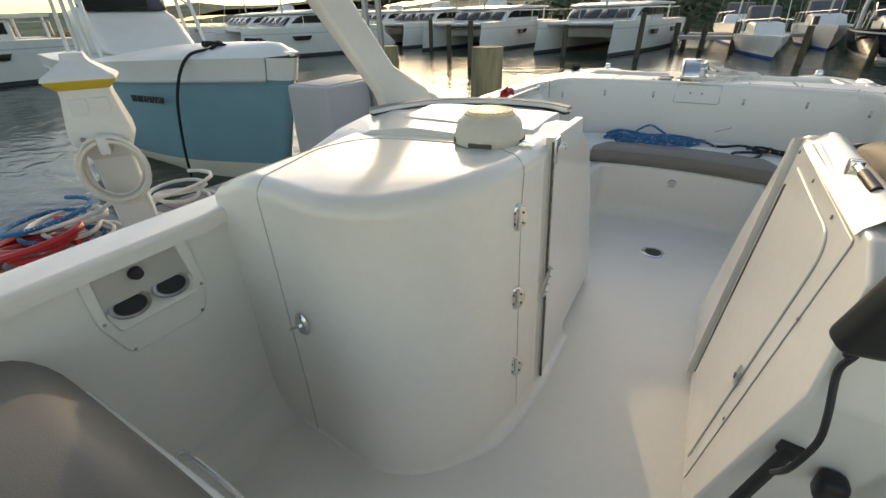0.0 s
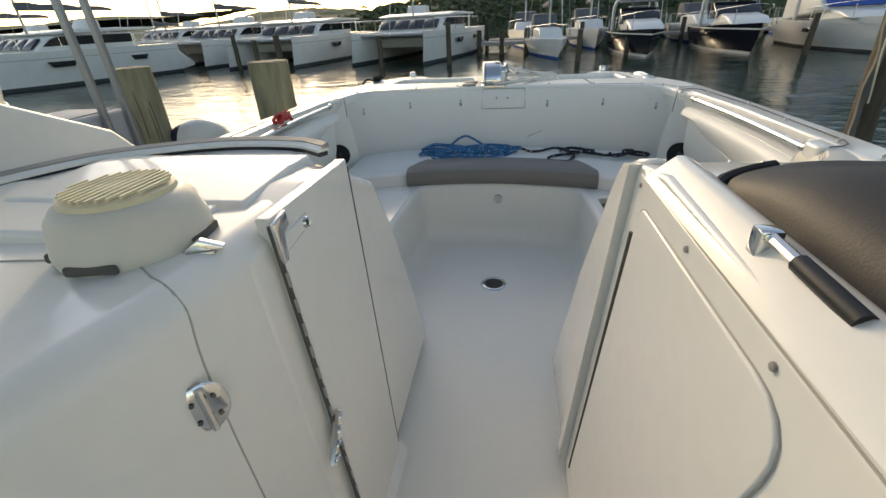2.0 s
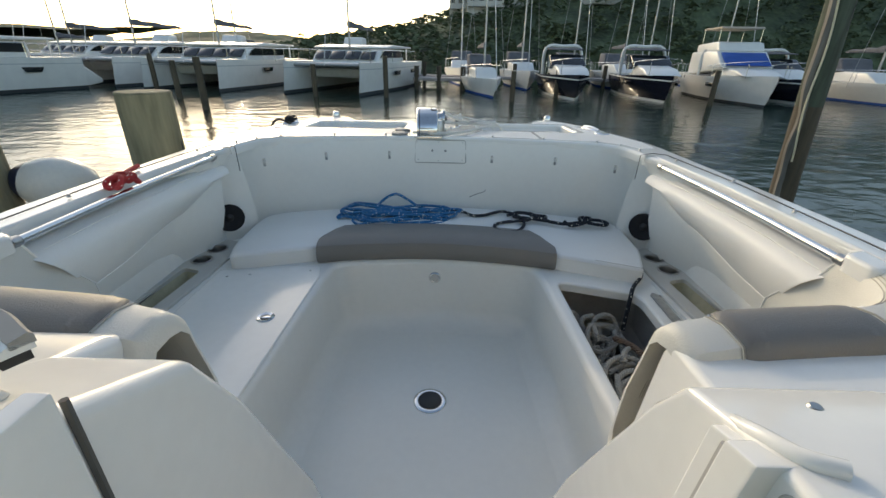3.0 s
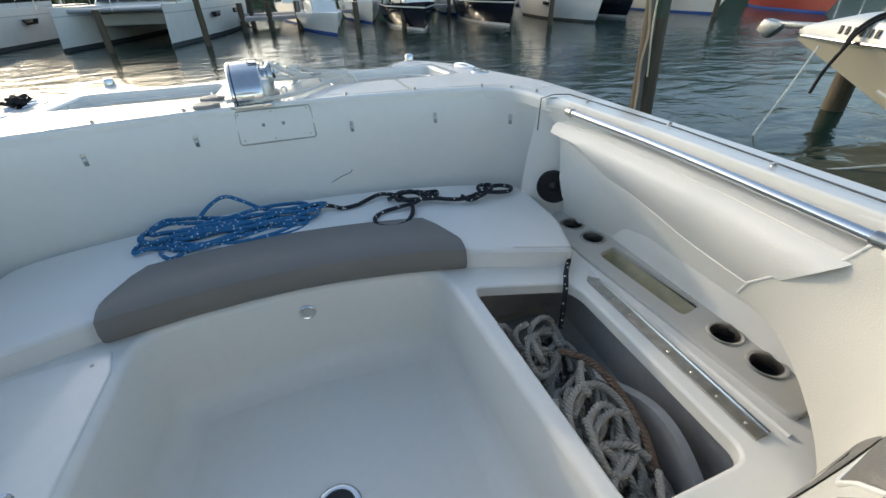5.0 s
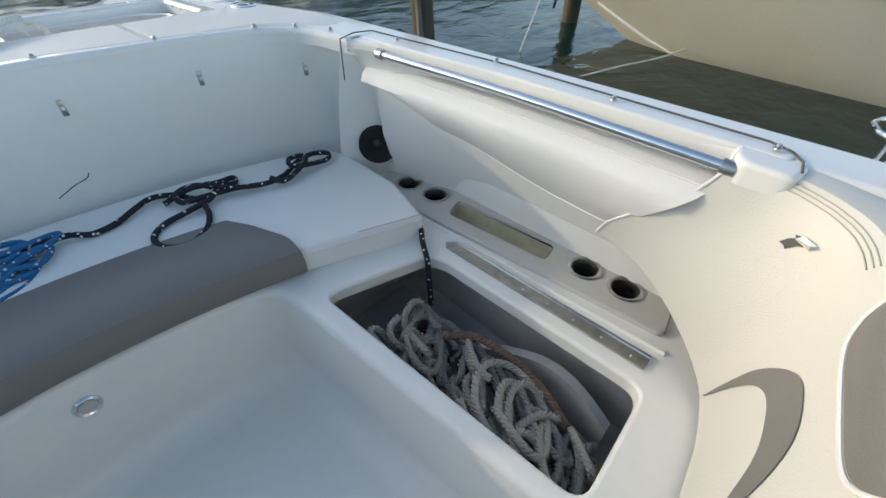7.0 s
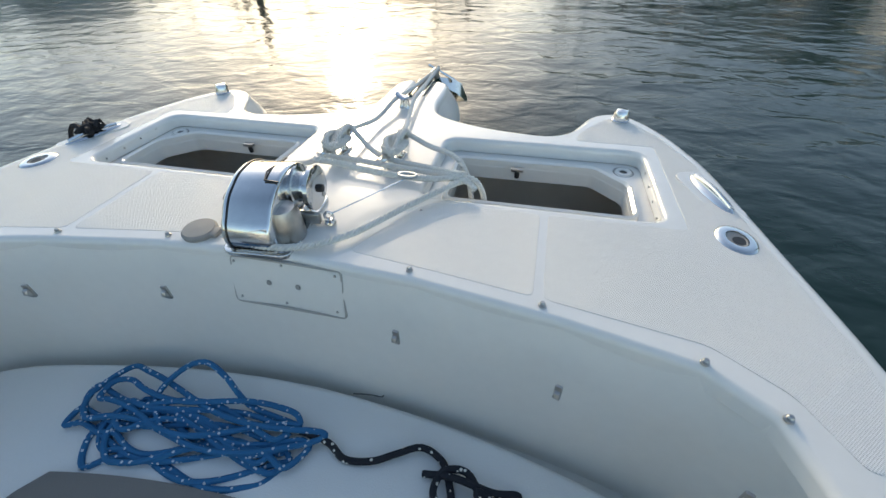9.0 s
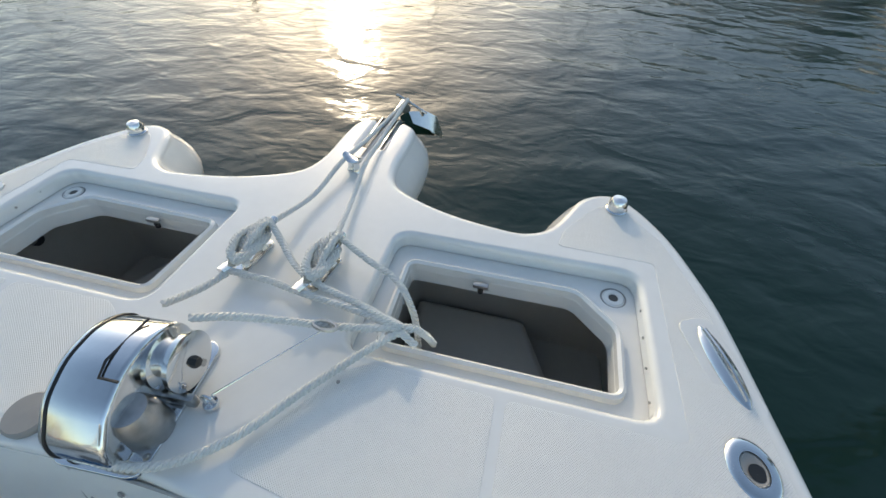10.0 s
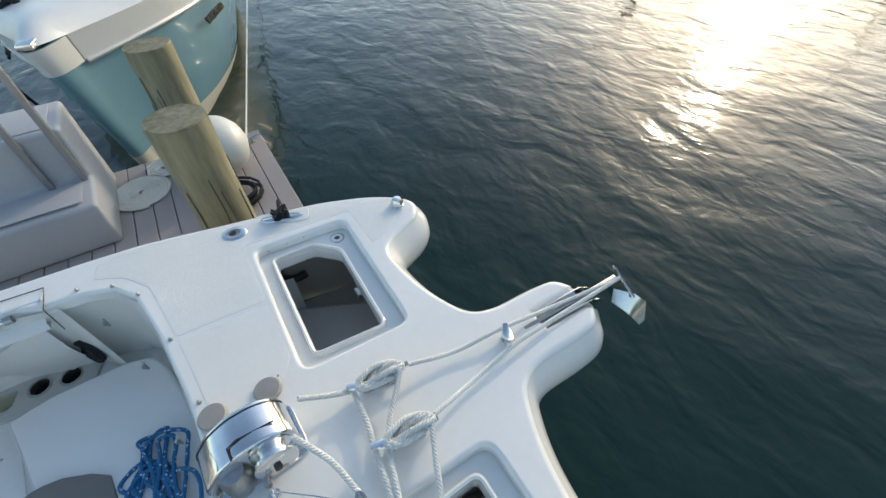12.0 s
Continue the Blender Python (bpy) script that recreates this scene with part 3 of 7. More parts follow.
# foredeck hatch recesses with lowered openings into the lockers
for s in (1, -1):
    ho = [(s * x, y) for x, y in rounded([(0.27, 5.085), (0.965, 5.09), (0.975, 4.665), (0.275, 4.665)], 0.05)]
    hi_ = [(s * x, y) for x, y in rounded([(0.333, 5.0), (0.805, 5.005), (0.905, 4.905), (0.905, 4.728), (0.345, 4.728)], 0.022)]
    ho2 = offset(ho if area(ho) > 0 else ho[::-1], 0.012)
    thing("hatch_recess", slab(ho2, [hi_], lambda p: sheer(p[1]) - 0.052, 0.03, 0.003, 3, hole_depth=0.05, hole_r=0.012), GEL,
          "white recessed rim of an open deck hatch", "hatch rim", "deck hatches", kind="structure")
    lipo = hi_ if area(hi_) > 0 else hi_[::-1]
    thing("hatch_lip", loft([[(x, y, sheer(y) - 0.055) for x, y in offset(lipo, 0.022)], [(x, y, sheer(y) - 0.035) for x, y in offset(lipo, 0.018)], [(x, y, sheer(y) - 0.030) for x, y in offset(lipo, 0.010)],
                             [(x, y, sheer(y) - 0.036) for x, y in offset(lipo, 0.002)], [(x, y, sheer(y) - 0.11) for x, y in lipo]], closed=True, caps=False), GEL,
          "rounded white lip of an open deck hatch", "hatch lip", "deck hatches", kind="structure")
    wellb = slab([(s * x, y) for x, y in ((0.24, 4.45), (1.05, 4.45), (1.0, 5.2), (0.24, 5.2))][::s], (), 0.38, 0.05, 0.01)
    loopw = [(s * x, y) for x, y in rounded([(0.28, 4.45), (1.10, 4.45), (1.0, 5.16), (0.28, 5.16)], 0.06)]
    merge(wellb, loft([[(x, y, 0.36) for x, y in loopw], [(x, y, 0.80) for x, y in loopw]], closed=True, caps=False))
    merge(wellb, prism([(0.46, 4.46), (1.02, 4.46), (0.70, 5.14), (0.30, 5.14)] if s > 0 else [(-0.46, 4.46), (-1.02, 4.46), (-0.70, 5.14), (-0.30, 5.14)], "z", 0.40, 0.52, 0.03, 3))
    thing("anchor_locker", wellb, TRAY, "grey inside of the bow locker under the open hatch", "locker", "deck hatches", kind="structure")
    part_ring = root("drain_ring", "small white drain fitting in the hatch recess", "drain", "hatch drains", (s * 0.91, 5.03, sheer(5.03) - 0.052))
    part("rim", turned([(0.013, 0.001), (0.016, 0.005), (0.026, 0.005), (0.030, 0.0)], 20), GEL, part_ring)
    part("seal", turned([(0.031, 0.0005), (0.034, 0.002), (0.036, 0.0)], 20), GREYP, part_ring)
    part("throat", turned([(0.0001, 0.001), (0.013, 0.001)], 16), GAP, part_ring)
    for k in range(4):
        thing("screw", turned([(0.004, 0), (0.003, 0.003), (0.0001, 0.003)], 8, pose(s * 0.966, 4.72 + 0.085 * k, sheer(4.9) - 0.022, 0, s * 90)), WORN, "small rusty screw in the hatch recess side", "screw", "hatch screws")
    catch = root("hatch_catch", "small black hatch catch on the hatch rim", "catch", "hatch catches", (s * 0.545, 4.985, sheer(5) - 0.06))
    part("bracket", box(-0.022, 0.022, -0.012, 0.004, 0.0, 0.012, 0.002), WORN, catch)
    part("knob", turned([(0.0001, -0.03), (0.008, -0.028), (0.009, -0.012), (0.006, 0.0)], 10), BLACK, catch)
    hose = root("locker_hose", "black hose curving up inside the bow locker", "hose", "locker hoses")
    arc = [(s * (0.985 - 0.02 * math.sin(a)), 4.80 + 0.085 * math.cos(a), 0.70 + 0.10 * math.sin(a)) for a in [math.pi * (0.15 + 1.5 * i / 16) for i in range(17)]]
    part("tube", tube(arc, 0.021, 10), BLACK, hose)
    part("clamp", tube([arc[1], arc[2]], 0.024, 10), WORN, hose)

# nonskid panels on the foredeck and side decks
for lp in ([(0.17, 4.365), (0.40, 4.335), (0.637, 4.298), (0.637, 4.632), (0.35, 4.64), (0.285, 4.60)], [(0.66, 4.295), (0.98, 4.235), (1.10, 4.15), (1.165, 4.03), (1.255, 4.05), (1.258, 4.25), (1.20, 4.60), (1.17, 4.78), (1.125, 5.02), (1.04, 5.25), (0.95, 5.37), (0.88, 5.39), (0.84, 5.35), (0.76, 5.23), (0.74, 5.15), (1.012, 5.145), (1.028, 4.63), (0.66, 4.632)]):
    for s in (1, -1):
        loop = [(s * x, y) for x, y in rounded(lp, 0.02)]
        thing("nonskid_panel", slab(loop, (), lambda p: sheer(p[1]) + 0.0011, 0.006, 0.001, 2), SKID, "white textured nonskid panel on the foredeck", "deck panel", "nonskid panels", kind="structure")
for s in (1, -1):
    loop = [(s * x, y) for x, y in rounded([(1.235, 2.40), (1.325, 2.40), (1.325, 1.0), (1.235, 1.0)], 0.02)]
    thing("nonskid_panel", slab(loop, (), 0.9335, 0.006, 0.003, 2), SKID, "white textured nonskid panel on the side deck", "deck panel", "nonskid panels", kind="structure")

# plate in the bow wall
pl = root("access_plate", "square white access plate screwed to the bow wall", "plate")
prof = rounded([(-0.150, 0.0), (0.172, 0.0), (0.165, 0.145), (-0.143, 0.145)], 0.015)
pm = pose(0, 4.238, 0.775, 74, 0, 0)
grid = [stick([pm @ Vector((-0.148 + 0.316 * i / 12, 0.002 + 0.138 * j / 8, 0.0)) for i in range(13)], bow_wall, 0.0) for j in range(9)]
grid = [[p + Vector((0, -0.0024, 0.0006)) for p in row] for row in grid]
part("panel", loft(grid), GELIN, pl)
part("gap", tube(stick([pm @ Vector((x, y, 0)) for x, y in offset(prof if area(prof) > 0 else prof[::-1], 0.001)], bow_wall, 0.0), 0.0036, 6, closed=True), LINE, pl)
for x, y in ((-0.135, 0.13), (0.0, 0.132), (0.15, 0.13), (-0.13, 0.018), (0.0, 0.012), (0.148, 0.018)):
    part("screw", turned([(0.004, 0), (0.003, 0.003), (0.0001, 0.003)], 8, Matrix.Translation(stick([pm @ Vector((x, y, 0))], bow_wall, 0.0)[0] + Vector((0, -0.0035, 0.001))) @ pm.to_3x3().to_4x4()), WORN, pl)
for x in (-0.04, 0.04):
    part("plug", turned([(0.008, 0), (0.006, 0.003), (0.0001, 0.003)], 10, Matrix.Translation(stick([pm @ Vector((x, 0.075, 0))], bow_wall, 0.0)[0] + Vector((0, -0.0035, 0.001))) @ pm.to_3x3().to_4x4()), GREYP, pl)

# ---- consoles ----
# starboard console, aft face leaning back under the dash
sc = root("helm_console", "cream white fibreglass helm console with a side door", "console")
bm = prism([(1.20, 0.0), (0.95, 0.82), (0.99, 1.05), (1.08, 1.10), (1.70, 1.115), (1.88, 1.085), (1.985, 1.052), (2.03, 0.98), (2.20, 0.60), (2.27, 0.38), (2.41, 0.0)], "x", 0.288, 0.52, 0.010, 4)
merge(bm, prism([(1.20, 0.0), (0.95, 0.82), (0.99, 1.05), (1.08, 1.10), (1.70, 1.115), (1.90, 1.078), (1.985, 1.052), (2.02, 0.905), (2.27, 0.895), (2.30, 0.86), (2.33, 0.40), (2.36, 0.0)], "x", 0.46, 1.22, 0.014, 4))
part("body", bm, GEL, sc)
fp = rounded([(1.125, 1.07), (1.835, 1.08), (1.855, 0.03), (1.31, 0.03)], [0.012, 0.02, 0.02, 0.02])
bm = slab(fp, (), 0.003, 0.010, 0.002, 3)
bmesh.ops.transform(bm, matrix=Matrix(((0, 0, -1, 0.288), (1, 0, 0, 0), (0, 1, 0, 0), (0, 0, 0, 1))), verts=bm.verts)
part("door_frame", bm, GEL, sc, "raised cream panel round the side door")
part("frame_line", tube([(0.2875, y, z) for y, z in offset(fp if area(fp) > 0 else fp[::-1], 0.001)], 0.0016, 5, closed=True), LINE, sc)
rib = [[(x - 0.012, y, z) for x, z in ((0.292, 1.085), (0.300, 1.101), (0.330, 1.128), (0.338, 1.134), (0.352, 1.134), (0.366, 1.128), (0.41, 1.100))] for y in (1.12, 1.20, 1.5, 1.70, 1.765)]
rib.append([(x + 0.004, 1.795, 1.095 + (z - 1.085) * 0.1) for x, y, z in rib[0]])
part("rib", loft(rib), GEL, sc, "raised moulded rib along the console edge")
door = rounded([(1.21, 1.03), (1.765, 1.03), (1.803, 0.09), (1.37, 0.06)], [0.09, 0.035, 0.03, 0.04])
bm = slab(door, (), 0.006, 0.010, 0.004, 3)
bmesh.ops.transform(bm, matrix=Matrix(((0, 0, -1, 0.2865), (1, 0, 0, 0), (0, 1, 0, 0), (0, 0, 0, 1))), verts=bm.verts)
cd = part("door", bm, GEL, sc, "flush cream side door")
dl = door if area(door) > 0 else door[::-1]
part("gap", tube([(0.2845, y, z) for y, z in offset(dl, 0.0015)], 0.0015, 5, closed=True), LINE, cd)
part("hinge_slot", tube([(0.2815, 1.780, 0.96), (0.2815, 1.803, 0.10)], 0.0045, 6), GAP, cd, "dark worn hinge gap")
part("latch_plate", turned([(0.0001, 0.006), (0.014, 0.006), (0.024, 0.003), (0.026, 0.0)], 20, pose(0.280, 1.306, 0.545, 0, -90, 0) @ Matrix.Diagonal((1.35, 0.8, 1, 1))), STEEL, cd, "chrome flush latch")
part("latch_hole", turned([(0.0001, 0.0075), (0.010, 0.007)], 12, pose(0.280, 1.309, 0.537, 0, -90, 0)), BLACK, cd)
# channel that the folding door closes into
part("door_channel", prism([(1.845, 1.092), (1.885, 1.080), (1.925, 0.02), (1.885, 0.02)], "x", 0.264, 0.31, 0.004, 2), GEL, sc, "upright moulded channel at the passage")
part("channel_step", prism([(1.885, 1.076), (1.918, 1.064), (1.965, 0.02), (1.925, 0.02)], "x", 0.275, 0.31, 0.004, 2), GEL, sc, "lower step of the channel")
part("top_bead", tube([(0.300, 1.93, 1.058), (0.300, 1.89, 1.080), (0.310, 1.855, 1.092), (0.335, 1.84, 1.096)], 0.009, 10, smooth=4), GEL, sc, "short raised bead beside the channel")
# Grey strip coloured in for the shading of the moulded groove.
part("channel_groove", tube([(0.270, 1.887, 1.070), (0.270, 1.927, 0.03)], 0.0040, 6), LINE, sc)
for y, z in ((1.80, 1.06), (1.53, 1.055), (1.28, 1.055), (1.155, 0.86), (1.25, 0.42)):
    part("screw", turned([(0.0001, 0.004), (0.005, 0.003), (0.006, 0.0)], 8, pose(0.2845, y, z, 0, -90, 0)), GREYP, sc)
for x, y in ((0.40, 1.94), (0.50, 1.91), (0.55, 1.88)):
    part("plug", turned([(0.008, 0.0), (0.006, 0.003), (0.0001, 0.003)], 10, pose(x, y, 1.078 - 0.3 * (y - 1.90))), WORN, sc)

lean(sc, 0.05, (0.75, 1.15))

# seat-like pod cover, gas strut and radio on the helm side
pod = root("instrument_cover", "dark leathery cover over the instrument pod", "cover")
secs = []
for k in range(25):
    v = k / 24
    y = 1.735 - 0.62 * v
    xe = 0.405 + 0.16 * max(0.0, 1 - v / 0.30) ** 2.4
    hh = 0.02 + 0.075 * ease(v, 0.0, 0.5)
    secs.append([(xe + 0.14 * (1 - math.cos(a)), y + 0.02 * math.cos(a), 1.112 + hh * math.sin(a) ** 0.7) for a in [math.pi / 2 * j / 7 for j in range(8)]] + [(0.80, y, 1.115 + hh), (1.08, y, 1.112 + hh * 0.8), (1.12, y, 1.10)])
part("cover", loft(secs), LEATHER, pod)
part("binding", tube([(s[0][0] - 0.012, s[0][1] + 0.004, s[0][2] + 0.004) for s in secs], 0.011, 8), BLACKR, pod)
strut = root("gas_strut", "chrome and black gas strut lying on the console", "gas strut")
part("rod", tube([(0.372, 1.415, 1.140), (0.374, 1.355, 1.136)], 0.0075, 8), STEEL, strut)
part("sleeve", tube([(0.374, 1.355, 1.136), (0.380, 1.262, 1.128)], 0.011, 10), BLACK, strut)
part("foot", box(0.358, 0.386, 1.405, 1.430, 1.10, 1.148, 0.004), STEEL, strut)
radio = root("radio_handset", "black radio handset with a coiled cord", "radio", at=(0.368, 0.93, 1.055))
tilt = pose(0, 0, 0, 10, 8, 20)
bm = box(-0.044, 0.044, -0.028, 0.030, -0.100, 0.090, 0.020, 4)
bmesh.ops.transform(bm, matrix=tilt, verts=bm.verts)
part("body", bm, BLACK, radio)
bm = box(-0.024, 0.024, -0.030, -0.025, 0.0, 0.05, 0.003)
bmesh.ops.transform(bm, matrix=tilt, verts=bm.verts)
part("grille", bm, GAP, radio)
bm = box(-0.040, -0.034, -0.014, 0.014, -0.02, 0.045, 0.002)
bmesh.ops.transform(bm, matrix=tilt, verts=bm.verts)
part("key", bm, GREYP, radio)
part("boot", turned([(0.014, 0), (0.011, -0.025), (0.007, -0.04)], 10, tilt @ pose(0, 0, -0.08)), BLACK, radio)
part("cord", tube([(-0.012, 0.018, -0.115), (-0.018, 0.024, -0.16), (-0.014, -0.012, -0.225), (-0.008, -0.02, -0.28), (-0.012, -0.02, -0.33), (-0.022, -0.015, -0.39), (-0.025, 0.02, -0.45)], 0.0062, 8, smooth=5), BLACK, radio)
lever = root("throttle_lever", "black throttle lever on the console side", "lever", at=(0.352, 0.985, 0.515))
part("arm", tube([(-0.03, 0.01, -0.14), (0.015, 0.01, 0.13)], 0.014, 8), BLACK, lever)
part("collar", tube([(0.013, 0.01, 0.115), (0.016, 0.01, 0.14)], 0.023, 8), BLACK, lever)
part("knob", box(0.075, 0.125, -0.02, 0.03, 0.03, 0.10, 0.015, 3), BLACK, lever)

# port console with the rounded door
pc = root("port_console", "cream white fibreglass console with a rounded hinged door", "console")
plan = [(-1.24, 0.86), (-0.95, 0.845), (-0.70, 0.83), (-0.53, 0.90), (-0.41, 1.045), (-0.345, 1.225), (-0.32, 1.40), (-0.312, 1.52)]
plan = [(p.x, p.y) for p in curve_pts([(x, y, 0) for x, y in plan], 5)] + [(-0.31, 1.86), (-0.42, 1.97), (-1.24, 2.05)]
def ptop(p):
    return 1.075 - 0.05 * ease(-p[0], 1.05, 1.24) - 0.02 * ease(-p[1], -1.2, -0.86)
pbody = part("body", slab(plan, (), ptop, 1.072, 0.055, 6, flare=0.04), GEL, pc)
lidpts = [(-0.99, 0.862, 0.0), (-0.99, 0.858, 0.4), (-0.995, 0.856, 0.97), (-1.0, 0.885, 1.045), (-1.04, 1.02, 1.055), (-1.085, 1.20, 1.06), (-1.03, 1.36, 1.068), (-0.90, 1.400, 1.07), (-0.767, 1.408, 1.075), (-0.50, 1.408, 1.075), (-0.39, 1.36, 1.06), (-0.335, 1.32, 0.95), (-0.332, 1.312, 0.5), (-0.325, 1.312, 0.05)]
part("door_gap", tube(stick(curve_pts(lidpts, 8), pbody, 0.0002), 0.0019, 5), LINE, pc)
for z in (0.895, 0.59, 0.275):
    h = part("hinge", turned([(0.0001, 0.006), (0.018, 0.006), (0.030, 0.003), (0.032, 0.0)], 20, pose(-0.328, 1.290, z, 0, 90, -40) @ Matrix.Diagonal((1.45, 1.05, 1, 1))), STEEL, pc, "polished steel butt hinge")
    part("pin", tube([(-0.322, 1.285, z - 0.040), (-0.322, 1.285, z + 0.040)], 0.006, 8), STEEL, h)
    for dy, dz in ((-0.015, -0.018), (-0.015, 0.018), (0.015, -0.018), (0.015, 0.018)):
        part("screw", turned([(0.0001, 0.002), (0.004, 0.002)], 8, pose(-0.3235 + dy * 0.64, 1.2862 + dy * 0.77, z + dz, 0, 90, -40)), GAP, h)
part("latch", turned([(0.0001, 0.008), (0.02, 0.008), (0.026, 0.0)], 20, pose(-0.905, 0.832, 0.585, 90, 0, 0) @ Matrix.Diagonal((1.25, 1.7, 1, 1))), STEEL, pc, "chrome swivel latch")
part("latch_handle", tube([(-0.905, 0.823, 0.585), (-0.955, 0.820, 0.555)], 0.006, 8), STEEL, pc)
# forward shoulder of the console with its folding panel
part("shoulder", prism([(1.45, 0.02), (1.45, 1.045), (1.72, 1.085), (1.87, 1.075), (2.14, 0.945), (2.24, 0.76), (2.34, 0.50), (2.44, 0.25), (2.50, 0.02)], "x", -0.312, -0.55, 0.025, 4), GEL, pc)
part("shoulder_base", prism([(1.45, 0.02), (1.45, 1.045), (1.72, 1.085), (1.90, 1.06), (2.12, 0.955), (2.24, 0.92), (2.28, 0.86), (2.33, 0.40), (2.36, 0.02)], "x", -0.50, -1.22, 0.03, 4), GEL, pc)
fd = part("folding_door", prism([(1.535, 1.088), (1.925, 1.080), (1.872, 0.015), (1.542, 0.015)], "x", -0.330, -0.300, 0.005, 2), GEL, pc, "flat cream passage door folded against the console")
part("hinge_gap", tube([(-0.300, 1.531, 1.075), (-0.300, 1.539, 0.02)], 0.0055, 6), GAP, fd)
for k in range(17):
    part("hinge_knuckle", tube([(-0.2965, 1.5315 + 0.0005 * k, 1.04 - 0.060 * k), (-0.2965, 1.5318 + 0.0005 * k, 1.008 - 0.060 * k)], 0.0042, 6), WORN, fd)
part("slot", tube([(-0.309, 1.937, 1.055), (-0.309, 1.884, 0.03)], 0.0050, 6), GAP, pc)
part("strike", prism([(1.527, 1.080), (1.578, 1.088), (1.578, 1.058), (1.556, 1.052), (1.547, 1.0), (1.529, 1.0)], "x", -0.298, -0.290, 0.002, 2), STEEL, fd, "chrome angled strike plate")
lp_ = part("latch_plate", prism([(1.535, 1.010), (1.658, 1.022), (1.665, 1.033), (1.658, 1.047), (1.535, 1.041)], "x", -0.301, -0.294, 0.002, 2), GEL, fd, "cream latch plate")
part("key_ring", turned([(0.006, 0.004), (0.010, 0.006), (0.013, 0.0)], 16, pose(-0.294, 1.643, 1.033, 0, 90, 0)), STEEL, lp_)
part("key_slot", turned([(0.0001, 0.004), (0.006, 0.004)], 10, pose(-0.294, 1.643, 1.033, 0, 90, 0)), BLACK, lp_)
part("plate_gap", tube([(-0.2975, 1.535, 1.009), (-0.2975, 1.635, 1.0185)], 0.0015, 5), GAP, lp_)
bm = tube([(-0.294, 1.475, 0.495), (-0.290, 1.525, 0.55), (-0.294, 1.555, 0.585)], 0.010, 8)
part("chain_latch", bm, STEEL, fd, "chrome toggle latch")
for k in range(4):
    part("link", tube([(-0.283 + 0.004 * math.sin(a), 1.485 + 0.02 * k + 0.009 * math.cos(a), 0.505 + 0.024 * k + 0.006 * math.sin(a)) for a in [i * math.pi / 5 for i in range(10)]], 0.003, 5, closed=True), STEEL, fd)
# raised box on top of the shoulder
part("top_box", prism([(1.60, 1.06), (1.62, 1.085), (1.82, 1.094), (1.93, 1.090), (1.97, 1.03)], "x", -0.40, -1.02, 0.008, 3), GEL, pc, "raised white moulding on the console")

coam = rounded([(-0.46, 1.475), (-0.43, 1.97), (-0.53, 2.055), (-0.73, 2.065), (-0.90, 2.01), (-1.08, 1.91), (-1.225, 1.65), (-1.265, 1.48), (-1.285, 1.30), (-1.295, 1.15), (-1.29, 1.00), (-1.20, 1.00), (-1.18, 1.15), (-1.155, 1.30), (-1.08, 1.43), (-0.86, 1.475)], 0.03)
part("top_deck", slab(coam, (), lambda p: 1.0792 - 0.15 * (1 - ease(p[1], 1.0, 1.72)) * ease(-p[0], 0.95, 1.2), 0.16, 0.012, 4), GEL, pc, "moulded coaming round the console top")
lean(pc, -0.050, (0.55, 1.15))

# dome vent
vent = root("dome_vent", "cream plastic dome vent with a yellowed cap on the console", "vent", at=(-0.565, 1.475, 1.070))
vent.scale = (1.12, 1.12, 1.30)
part("shell", turned([(0.104, 0.0), (0.106, 0.012), (0.104, 0.022), (0.096, 0.052), (0.085, 0.064), (0.07, 0.070), (0.0001, 0.071)], 40), VENTW, vent)
part("cap", turned([(0.076, 0.066), (0.074, 0.074), (0.05, 0.0785), (0.0001, 0.080)], 32), VENTC, vent, "yellowed ribbed cap")
for k in range(12):
    part("cap_rib", box(-0.07 + 0.0116 * k + 0.002, -0.07 + 0.0116 * k + 0.006, -math.sqrt(max(0, 0.068 ** 2 - (-0.066 + 0.0116 * k) ** 2)), math.sqrt(max(0, 0.068 ** 2 - (-0.066 + 0.0116 * k) ** 2)) + 0.0005, 0.077, 0.0805), VENTC, vent)
for a in (-62, 10, 100, 190):
    sl = box(-0.035, 0.035, -0.004, 0.004, 0.0, 0.012, 0.003)
    bmesh.ops.transform(sl, matrix=pose(0, 0, 0.002, 0, 0, a) @ pose(0, -0.1035, 0), verts=sl.verts)
    part("slot", sl, GAP, vent)
hook = root("snap_hook", "small steel folding cleat beside the vent", "cleat", at=(-0.425, 1.445, 1.07), turn=20)
part("base", box(-0.022, 0.022, -0.014, 0.014, -0.01, 0.006, 0.003), WORN, hook)
part("arm", prism([(-0.03, 0.004), (0.0, 0.024), (0.035, 0.008), (0.035, 0.004)], "y", -0.008, 0.008, 0.002, 2), STEEL, hook)

